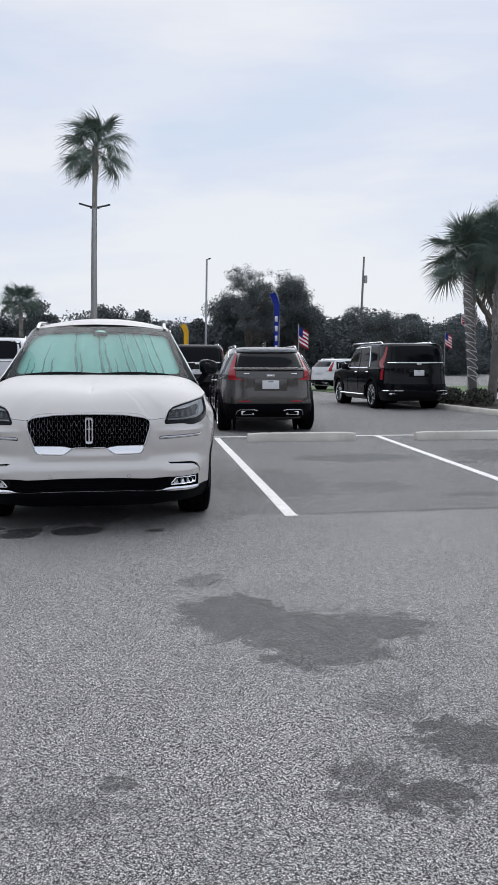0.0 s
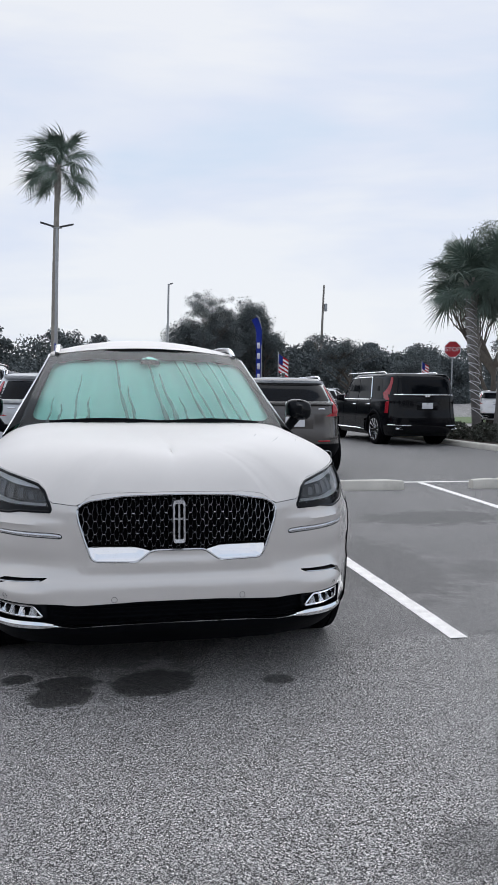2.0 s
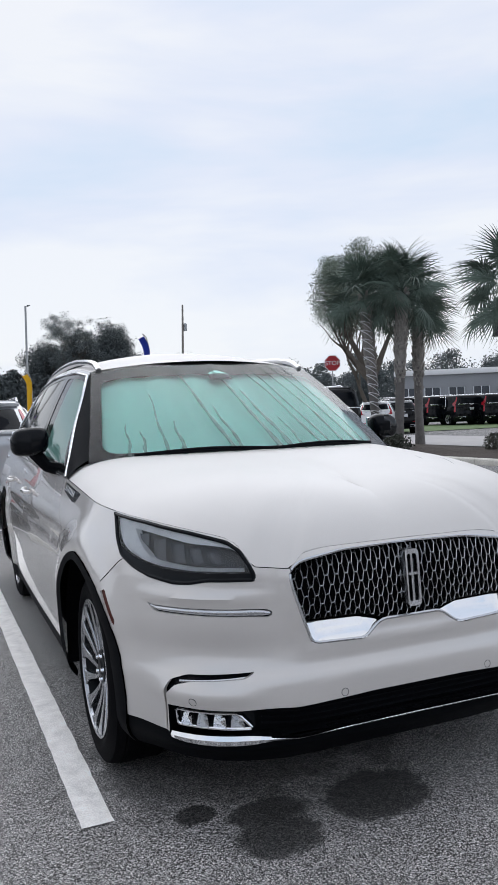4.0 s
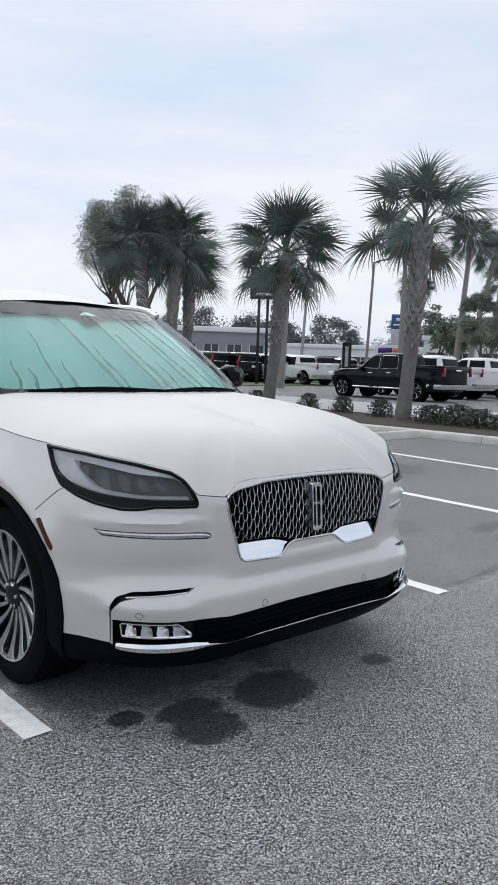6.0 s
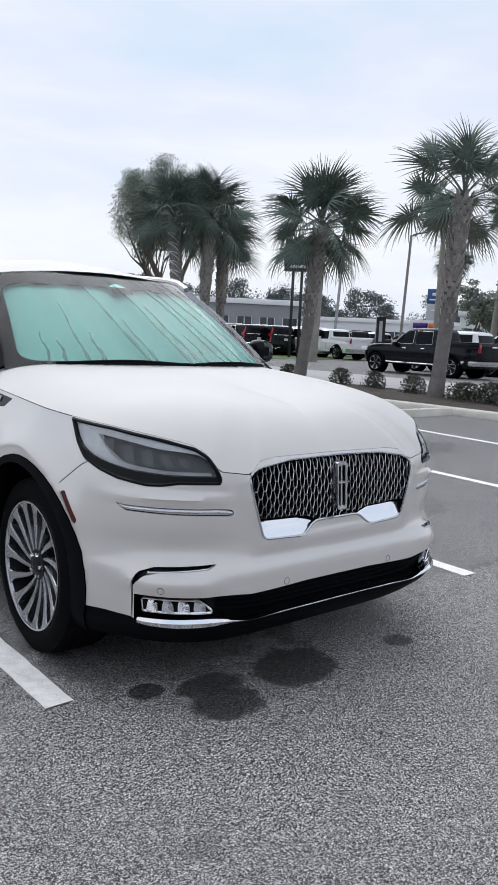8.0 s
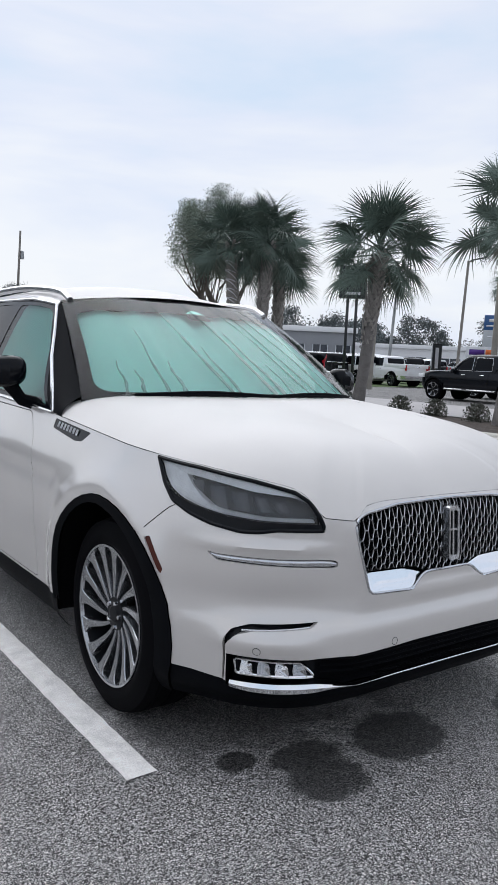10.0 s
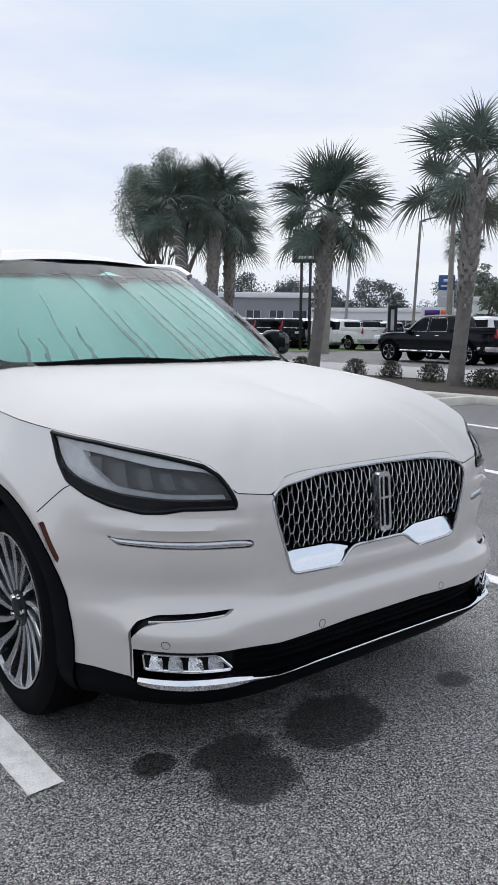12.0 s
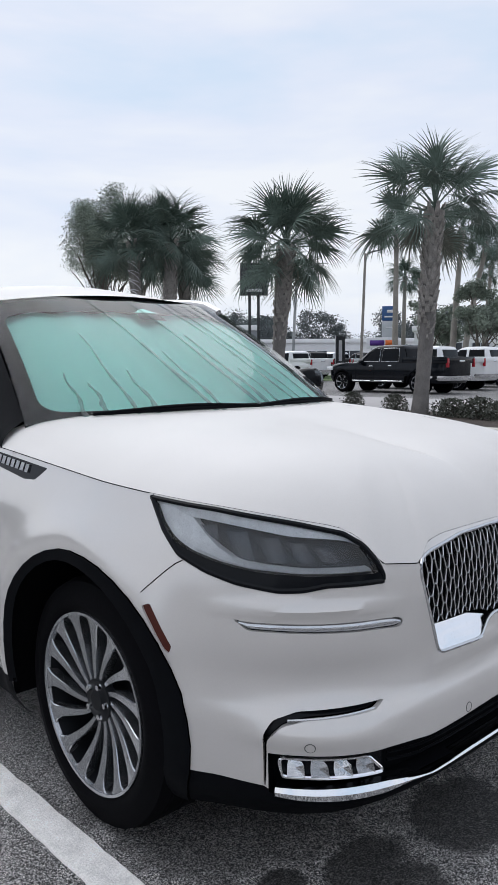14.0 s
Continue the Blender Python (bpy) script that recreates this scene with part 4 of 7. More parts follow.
for key in ("w1", "w2", "w3"):
    for side in (1, -1):
        bm = sheet_bm(cv, [f for f, k in cf if key in k], lambda x, y: cabin(x, y, 0.006))
        if side < 0:
            for v in bm.verts:
                v.co.x = -v.co.x
            bmesh.ops.reverse_faces(bm, faces=bm.faces)
        if key == "w1":
            cloth = sheet_bm(cv, [f for f, k in cf if key in k], lambda x, y: cabin(x, y, 0.035))
            if side < 0:
                for v in cloth.verts:
                    v.co.x = -v.co.x
                bmesh.ops.reverse_faces(cloth, faces=cloth.faces)
            bmesh.ops.solidify(cloth, geom=cloth.faces[:], thickness=0.004)
            cloth.transform(HERO)
            tagged(part("sun_shade", cloth, SHADE_FOIL), "pale teal sunshade panel behind the front side window", "sunshade")
        part("side_window", bm, SIDE_GLASS if key == "w1" else TINTED, hero)
for side in (1, -1):
    strip = bmesh.new()
    tube(strip, [Vector((side * cabin(v, t).x + side * 0.004, cabin(v, t).y, cabin(v, t).z)) for v, t in ((1.50, 0.025), (1.82, 0.69), (1.96, 0.86), (2.09, 0.96), (2.4, 0.965), (3.2, 0.965), (4.0, 0.965), (4.42, 0.95), (4.54, 0.5), (4.54, 0.03), (3.6, 0.02), (2.6, 0.02), (1.50, 0.02))], 0.008, 6)
    part("window_trim", strip, SATIN_CHROME, hero, "bright window trim")

roof_bm = bmesh.new()
rows = []
for j in range(31):
    v = 1.98 + (4.85 - 1.98) * j / 30
    e = roof_edge(max(2.08, min(v, 4.75)))
    crown = 0.044 + 0.054 * min(1, (v - 1.9) / 0.6)
    rows.append([(e.x * t, v + 0.10 * t * t * max(0, 1 - j / 4), e.z + crown * (1 - t * t) ** 0.9 - (0.035 * max(0, (v - 4.6) / 0.25))) for t in [k / 16 for k in range(17)]])
grid(roof_bm, rows)
mirrored(roof_bm)
part("roof", roof_bm, DEWY_PAINT, hero)
tail_bm = bmesh.new()
grid(tail_bm, [[(x * (0.60 + 0.14 * j / 8), 4.85 + 0.13 * (j / 8) - 0.10 * x * x, 1.545 - 0.46 * j / 8 - 0.04 * x * x) for x in [-1 + k / 8 for k in range(17)]] for j in range(9)])
part("tailgate_glass", tail_bm, TINTED, hero)
corner_bm = bmesh.new()
grid(corner_bm, [[cabin(4.75, 1 - j / 8).lerp(Vector((0.60 + 0.14 * j / 8, 4.75 + 0.13 * j / 8, 1.505 - 0.46 * j / 8)), k / 5) for k in range(6)] for j in range(9)])
for side in (1, -1):
    one = corner_bm.copy()
    for v in one.verts:
        v.co.x *= side
    bmesh.ops.recalc_face_normals(one, faces=one.faces)
    part("rear_pillar", one, PAINT, hero)
corner_bm.free()
deck_bm = bmesh.new()
grid(deck_bm, [[skin(s, top_edge(s)).lerp(Vector((0.0, 4.90, 1.10)), r) for r in (0, 0.15, 0.4, 0.7, 1)] for s in [s_at(4.40) + (GIRTH - s_at(4.40)) * k / 24 for k in range(25)]])
mirrored(deck_bm)
part("tailgate_shelf", deck_bm, PAINT, hero)
for side in (1, -1):
    rail = bmesh.new()
    pts = []
    for k in range(25):
        v = 2.06 + 2.45 * k / 24
        e = roof_edge(v)
        lift = 0.022 * math.sin(math.pi * k / 24) ** 0.35 if 0 < k < 24 else -0.005
        pts.append((side * (e.x - 0.045), v, e.z + 0.025 + lift))
    tube(rail, pts, [0.016 + 0.004 * math.sin(math.pi * k / 24) for k in range(25)], 8)
    part("roof_rail", rail, SATIN_CHROME, hero, "bright roof rail")
ceiling_bm = bmesh.new()
grid(ceiling_bm, [[(x * 0.60, v, curve_through(v, ROOF_Z) - 0.03) for x in (-1, -0.5, 0, 0.5, 1)] for v in (2.1, 2.4, 3.0, 3.6, 4.2, 4.7)])
part("headliner", ceiling_bm, INTERIOR, hero)
dash_bm = bmesh.new()
box(dash_bm, -0.72, 0.72, 1.42, 1.85, 0.70, 1.08, 0.05)
part("dashboard", dash_bm, INTERIOR, hero)
for sx in (-0.38, 0.38):
    for sy in (2.2, 3.1):
        seat_bm = bmesh.new()
        box(seat_bm, sx - 0.25, sx + 0.25, sy, sy + 0.52, 0.45, 0.72, 0.05)
        box(seat_bm, sx - 0.25, sx + 0.25, sy + 0.42, sy + 0.58, 0.66, 1.22, 0.05)
        box(seat_bm, sx - 0.13, sx + 0.13, sy + 0.46, sy + 0.56, 1.24, 1.42, 0.04)
        part("seat", seat_bm, INTERIOR, hero)

# wipers
for x0, x1 in ((-0.62, 0.02), (0.02, 0.62)):
    wip = bmesh.new()
    for k in range(2):
        pts = [screen((x0 + (x1 - x0) * t) / 0.80, 0.004 + 0.022 * math.sin(math.pi * t) * (0.5 + 0.5 * k), -0.012 - 0.006 * k) for t in [i / 10 for i in range(11)]]
        tube(wip, pts, [0.0045 + 0.003 * (1 - abs(2 * i / 10 - 1)) for i in range(11)], 6)
    part("wiper", wip, TRIM, hero, "black wiper blade")

# door mirrors
for side in (1, -1):
    mir = bmesh.new()
    bmesh.ops.create_uvsphere(mir, u_segments=20, v_segments=12, radius=1.0)
    for v in mir.verts:
        x, y, z = v.co
        sq = lambda a: math.copysign(abs(a) ** 0.7, a)
        v.co = (side * (1.030 + 0.092 * sq(x * side)), 1.78 + 0.070 * sq(y) + (0.03 if x * side > 0 else 0), 1.228 + 0.072 * sq(z) - 0.01 * x * side)
    body_m = part("door_mirror", mir, GLOSS_BLACK, hero, "gloss black door mirror")
    stalk = bmesh.new()
    tube(stalk, [(side * 0.86, 1.78, 1.075), (side * 0.95, 1.79, 1.100), (side * 1.01, 1.79, 1.175)], [0.035, 0.03, 0.035], 8)
    part("mirror_stalk", stalk, TRIM, body_m)
    face = bmesh.new()
    box(face, side * 1.030 - 0.078, side * 1.030 + 0.078, 1.840, 1.860, 1.175, 1.280, 0.006)
    part("mirror_glass", face, CHROME, body_m)

# ---- the vehicle's front: grille, lamps, intake, wheels ----
def skin_both(s, z, depth=0.0):
    q = skin(abs(s), z, depth)
    return Vector((-q.x, q.y, q.z)) if s < 0 else q


GRILLE_FULL = GRILLE[2:] + [(-x, y) for x, y in GRILLE[2:][::-1]]
grille_back = bmesh.new()
gv, gf = panel_sheet(GRILLE_FULL, {}, 0.05, 0.05)
sheet_bm(gv, [f for f, k in gf], lambda x, y: skin_both(x, y, 0.05), grille_back)
rim(grille_back, GRILLE_FULL, lambda x, y, d=0.0: skin_both(x, y, d), 0.05, True)
grille = part("grille", grille_back, INTERIOR, hero, "dark grille opening with a bright mesh")
frame_bm = bmesh.new()
frame_pts = [skin_both(x, y, 0.001) for x, y in split_edges(GRILLE_FULL, 0.03)]
tube(frame_bm, frame_pts + frame_pts[:1], 0.0055, 6, False)
part("grille_frame", frame_bm, SATIN_CHROME, grille, "bright grille frame")
mesh_bm = bmesh.new()
PX, PZ = 0.0192, 0.064
clip_poly = inset_poly(GRILLE_FULL, 0.004)
chrome_poly = [(0.434, 0.656), (0.212, 0.650), (0.132, 0.630), (0.194, 0.586), (0.397, 0.592)]


def mesh_top(x):
    return curve_through(abs(x), [(0.0, 0.893), (0.262, 0.888), (0.418, 0.866), (0.455, 0.842)])


def mesh_side(z):
    return curve_through(z, [(0.59, 0.394), (0.67, 0.417), (0.79, 0.448), (0.842, 0.455), (0.90, 0.455)])


def held(x, z, low, depth):
    """A corner of the mesh, kept inside the grille's frame."""
    z = min(max(z, low), mesh_top(x))
    w = mesh_side(z)
    return skin_both(min(max(x, -w), w), z, depth)


for i in range(-25, 26):
    for j in range(-1, 7):
        cx, cz = i * PX, 0.62 + j * PZ + (PZ / 2 if i % 2 else 0)
        w0, w1, h = PX * 0.30, PX * 0.70, PZ * 0.5
        if cz - h > 0.885 or abs(cx) - w1 > 0.455:
            continue
        low = curve_through(abs(cx), [(0.0, 0.632), (0.11, 0.638), (0.212, 0.662), (0.434, 0.668)])
        if cz - h > mesh_top(cx) - 0.006 or abs(cx) - w1 > mesh_side(cz) - 0.004:
            continue
        if cz + h < low + 0.006:
            continue
        outer = [(-w0, -h), (w0, -h), (w1, 0), (w0, h), (-w0, h), (-w1, 0)]
        a = [mesh_bm.verts.new(held(cx + x, cz + z, low, 0.022)) for x, z in outer]
        b = [mesh_bm.verts.new(held(cx + x * 0.94, cz + z * 0.98, low, 0.010)) for x, z in outer]
        c = [mesh_bm.verts.new(held(cx + x * 0.81, cz + z * 0.925, low, 0.012)) for x, z in outer]
        d = [mesh_bm.verts.new(held(cx + x * 0.81, cz + z * 0.92, low, 0.028)) for x, z in outer]
        for p, q in ((a, b), (b, c), (c, d)):
            for k in range(6):
                mesh_bm.faces.new((p[k], p[(k + 1) % 6], q[(k + 1) % 6], q[k]))
bmesh.ops.recalc_face_normals(mesh_bm, faces=mesh_bm.faces)
part("grille_mesh", mesh_bm, GRILLE_BRIGHT, grille, "bright staggered mesh of tall cells", sharp=25)
for side in (1, -1):
    ch = bmesh.new()
    poly = [(side * x, y) for x, y in rounded(chrome_poly, 0.008, 2)]
    hv, hf = panel_sheet(poly, {}, 0.03, 0.02)
    sheet_bm(hv, [f for f, k in hf], lambda x, y: skin_both(x, y, 0.034 * (y - 0.584) / 0.07 - 0.006), ch)
    rim(ch, poly, lambda x, y, d=0.0: skin_both(x, y, 0.034 * (y - 0.584) / 0.07 - 0.006 + d), 0.03)
    bmesh.ops.recalc_face_normals(ch, faces=ch.faces)
    part("grille_chrome", ch, CHROME, grille, "polished chrome lower grille insert")
emblem = bmesh.new()
ring_o, ring_i = rounded([(-0.030, 0.672), (0.030, 0.672), (0.030, 0.872), (-0.030, 0.872)], 0.016, 3), rounded([(-0.020, 0.690), (0.020, 0.690), (0.020, 0.856), (-0.020, 0.856)], 0.010, 3)
ro, ri = [emblem.verts.new(skin_both(x * 0.94, y, -0.026)) for x, y in ring_o], [emblem.verts.new(skin_both(x, y, -0.023)) for x, y in ring_i]
rb, rj = [emblem.verts.new(skin_both(x, y, 0.02)) for x, y in ring_o], [emblem.verts.new(skin_both(x, y, -0.006)) for x, y in ring_i]
for p, q in ((rb, ro), (ro, ri), (ri, rj)):
    for k in range(len(p)):
        emblem.faces.new((p[k], p[(k + 1) % len(p)], q[(k + 1) % len(p)], q[k]))
for x0, x1, z0, z1 in ((-0.0045, 0.0045, 0.690, 0.856), (-0.019, 0.019, 0.786, 0.794)):
    c = [skin_both(x, z, d) for d in (0.0, -0.021) for x, z in ((x0, z0), (x1, z0), (x1, z1), (x0, z1))]
    vv = [emblem.verts.new(p) for p in c]
    for q in ((4, 5, 6, 7), (0, 1, 5, 4), (1, 2, 6, 5), (2, 3, 7, 6), (3, 0, 4, 7)):
        emblem.faces.new([vv[i] for i in q])
bmesh.ops.recalc_face_normals(emblem, faces=emblem.faces)
part("grille_emblem", emblem, SATIN_CHROME, grille, "plain upright chrome badge", sharp=30)

# head lamps
head_faces = [f for f, k in tris if "head_in" in k]
GUIDE = [(1.205, 0.975), (1.172, 0.936), (1.128, 0.902), (1.07, 0.875), (1.0, 0.856), (0.93, 0.844), (0.80, 0.835), (0.60, 0.832)]
GUIDE_IN = [(1.120, 0.976), (1.085, 0.944), (1.050, 0.914), (1.015, 0.888), (0.975, 0.867), (0.92, 0.853), (0.80, 0.843), (0.60, 0.840)]
for side in (1, -1):
    def on(s, z, d=0.0):
        q = skin(s, z, d)
        q.x *= side
        return q

    lamp = part("head_lamp", sheet_bm(sheet, head_faces, lambda x, y: on(x, y, 0.05), None, side < 0), LAMP_INNER, hero, "clear head lamp with dark bezel")
    part("lens", sheet_bm(sheet, head_faces, lambda x, y: on(x, y, 0.003), None, side < 0), LAMP_LENS, lamp, "clear lamp lens")
    edge = bmesh.new()
    rim_pts = [on(x, y, 0.002) for x, y in split_edges(inset_poly(HEAD, 0.006), 0.03)]
    tube(edge, rim_pts + rim_pts[:1], 0.007, 6, False)
    part("lamp_seal", edge, GLOSS_BLACK, lamp, "black lamp edge")
    guide = bmesh.new()
    rows = []
    for k in range(37):
        t = k * 7 / 36
        (so, zo), (si, zi) = [[float(np.interp(t, range(8), [g[c] for g in edge_pts])) for c in (0, 1)] for edge_pts in (GUIDE, GUIDE_IN)]
        rows.append([on(so, zo, 0.030), on(so, zo, 0.014), on(so * 0.65 + si * 0.35, zo * 0.65 + zi * 0.35, 0.010), on(si, zi, 0.020), on(si, zi, 0.040)])
    grid(guide, rows, side > 0)
    part("light_guide", guide, LAMP_FROST, lamp, "frosted daytime light guide")
    brow = bmesh.new()
    grid(brow, [[on(s, curve_through(s, [(0.60, 0.885), (0.667, 0.915), (0.816, 0.940), (1.036, 0.972), (1.22, 0.990)]) - 0.003 - dz * float(np.interp(s, (0.605, 0.70, 0.85, 1.10, 1.22), (0.05, 0.5, 1.0, 1.0, 0.45))), 0.012 + dd) for s in [0.605 + 0.615 * k / 24 for k in range(25)]] for dz, dd in ((0.0, -0.002), (0.012, 0.001), (0.025, 0.006), (0.029, 0.034))], side < 0)
    part("lamp_brow", brow, LAMP_FROST, lamp, "bright strip along the lamp's upper edge")
    chin = bmesh.new()
    grid(chin, [[on(s, zl + (zu - zl) * j / 3, 0.0005) for s, zl, zu in ((0.575, 0.807, 0.830), (0.65, 0.808, 0.831), (0.735, 0.808, 0.832), (0.80, 0.799, 0.834), (0.864, 0.797, 0.838), (0.91, 0.804, 0.841), (0.959, 0.812, 0.848), (1.03, 0.833, 0.863), (1.09, 0.859, 0.882), (1.13, 0.888, 0.900))] for j in range(4)], side > 0)
    part("lamp_chin", chin, GLOSS_BLACK, lamp)
    for k in range(5):
        fin = bmesh.new()
        s0 = 0.685 + 0.080 * k
        for a, b, d0 in ((0.0, 0.052, 0.040),):
            lower, upper = 0.856, 0.888 + 0.011 * k
            grid(fin, [[on(s0 + a + (b - a) * i / 4 + 0.030 * j / 4, lower + (upper - lower) * j / 4, d0 - 0.012 * math.sin(math.pi * i / 4)) for i in range(5)] for j in range(5)], side < 0)
        part("projector", fin, FIN_GREY, lamp, "dark upright projector module")
    lit = bmesh.new()
    sheet_bm(sheet, [f for f, k in tris if "signal" in k], lambda x, y: on(x, y, 0.010), lit, side < 0)
    strip = part("turn_signal", lit, TRIM, hero, "unlit turn signal strip with a bright bar")
    bar = bmesh.new()
    lens_rows = []
    for j in range(5):
        row = []
        for k in range(21):
            s = 0.521 + 0.428 * k / 20
            lo = float(np.interp(s, (0.52, 0.534, 0.70, 0.93, 0.956), (0.7000, 0.6965, 0.6995, 0.7055, 0.7200)))
            hi = float(np.interp(s, (0.52, 0.534, 0.935, 0.956), (0.7105, 0.7160, 0.7205, 0.7245)))
            row.append(on(s, lo + (hi - lo) * j / 4, 0.006 - 0.005 * math.sin(math.pi * j / 4)))
        lens_rows.append(row)
    grid(bar, lens_rows, side < 0)
    part("signal_lens", bar, SATIN_CHROME, strip)
    slot = bmesh.new()
    sheet_bm(sheet, [f for f, k in tris if "slot" in k], lambda x, y: on(x, y, 0.024), slot, side < 0)
    inlet = part("side_inlet", slot, GLOSS_BLACK, hero, "gloss black air curtain inlet, its thin upright leg painted fold shade")
    line_bm = bmesh.new()
    tube(line_bm, [on(s, 0.5055 - 0.0185 * (s - 0.61) / 0.21, 0.004) for s in [0.612 + 0.225 * k / 8 for k in range(9)]], 0.0038, 6)
    part("inlet_trim", line_bm, SATIN_CHROME, inlet)
    fog = bmesh.new()
    grid(fog, [[on(s, 0.343 + 0.056 * j / 4, 0.030) for s in [0.585 + 0.275 * k / 12 for k in range(13)]] for j in range(5)], side < 0)
    fog_lamp = part("fog_lamp", fog, GLOSS_BLACK, hero, "fog lamp with four bright cells")
    shell = bmesh.new()
    outline = [on(s, z, 0.008) for s, z in split_edges(rounded([(0.592, 0.350), (0.852, 0.344), (0.858, 0.392), (0.64, 0.397)], 0.012, 3), 0.02)]
    tube(shell, outline + outline[:1], 0.0045, 6, False)
    part("fog_frame", shell, CHROME, fog_lamp)
    for k in range(4):
        cell = bmesh.new()
        s0 = 0.618 + 0.0585 * k
        pts = [on(s0, 0.350, 0.004), on(s0 + 0.044, 0.348, 0.004), on(s0 + 0.046, 0.364, 0.018), on(s0 + 0.024, 0.366, 0.016), on(s0 + 0.004, 0.376, 0.010), on(s0 + 0.042, 0.386, 0.026), on(s0 + 0.018, 0.387, 0.026)]
        vv = [cell.verts.new(p) for p in pts]
        for q in ((0, 1, 2, 3), (0, 3, 4), (4, 3, 6), (3, 2, 5, 6)):
            cell.faces.new([vv[i] for i in q])
        bmesh.ops.solidify(cell, geom=cell.faces[:], thickness=0.002)
        part("fog_cell", cell, CHROME if k % 2 else SATIN_CHROME, fog_lamp, smooth=False)
    plate = bmesh.new()
    sheet_bm(sheet, [f for f, k in tris if "badge" in k], lambda x, y: on(x, y, 0.002), plate, side < 0)
    badge = part("wing_badge", plate, GLOSS_BLACK, hero, "black wing badge with plain bright bars")
    for k in range(7):
        bar = bmesh.new()
        s0 = 1.845 + 0.033 * k
        zc = 1.008 + 0.07 * (s0 - 1.835)
        cs = [on(s0 + a, zc + b, -0.003) for a, b in ((0, -0.012), (0.022, -0.011), (0.022, 0.013), (0, 0.012))]
        bar.faces.new([bar.verts.new(p) for p in cs])
        bmesh.ops.solidify(bar, geom=bar.faces[:], thickness=0.002)
        part("badge_bar", bar, PLATE_WHITE, badge)
    for s0, z0 in ((0.783, 0.428), (0.300, 0.440)):
        sens = bmesh.new()
        ring_pts = [on(s0 + 0.0125 * math.cos(2 * math.pi * k / 24), z0 + 0.0125 * math.sin(2 * math.pi * k / 24), 0.0) for k in range(25)]
        tube(sens, ring_pts, 0.0011, 5, False)
        part("parking_sensor", sens, DARK_METAL, hero, "thin ring of a parking sensor in the bumper")

# lower intake with its grid, and the chrome blade under it
intake_bm = sheet_bm(sheet, [f for f, k in tris if "intake" in k], lambda x, y: skin(x, y, 0.055))
rim(intake_bm, INTAKE[1:] + INTAKE[:1], lambda x, y, d=0.0: skin(x, y, d), 0.055, closed=False)
part("intake", mirrored(intake_bm), TRIM, hero, "black lower intake")
for z0 in (0.355, 0.375, 0.395, 0.412):
    bar = bmesh.new()
    tube(bar, [skin_both(-0.56 + 1.12 * k / 30, z0, 0.04) for k in range(31)], 0.004, 5)
    part("intake_bar", bar, TRIM, hero)
blade = bmesh.new()
blade_rows = []
for k in range(61):
    s = 0.866 * k / 60
    lo = curve_through(s, [(0.0, 0.331), (0.30, 0.329), (0.52, 0.319), (0.60, 0.306), (0.80, 0.298), (0.866, 0.303)])
    hi = curve_through(s, [(0.0, 0.340), (0.30, 0.338), (0.52, 0.329), (0.57, 0.331), (0.60, 0.333), (0.80, 0.326), (0.866, 0.324)])
    blade_rows.append([skin(s, hi, 0.03), skin(s, hi, -0.010), skin(s, (hi * 0.55 + lo * 0.45), -0.017), skin(s, lo, -0.013), skin(s, lo - 0.002, 0.02)])
grid(blade, blade_rows)
mirrored(blade)
bmesh.ops.recalc_face_normals(blade, faces=blade.faces)
part("bumper_blade", blade, CHROME, hero, "chrome blade along the bumper", sharp=35)


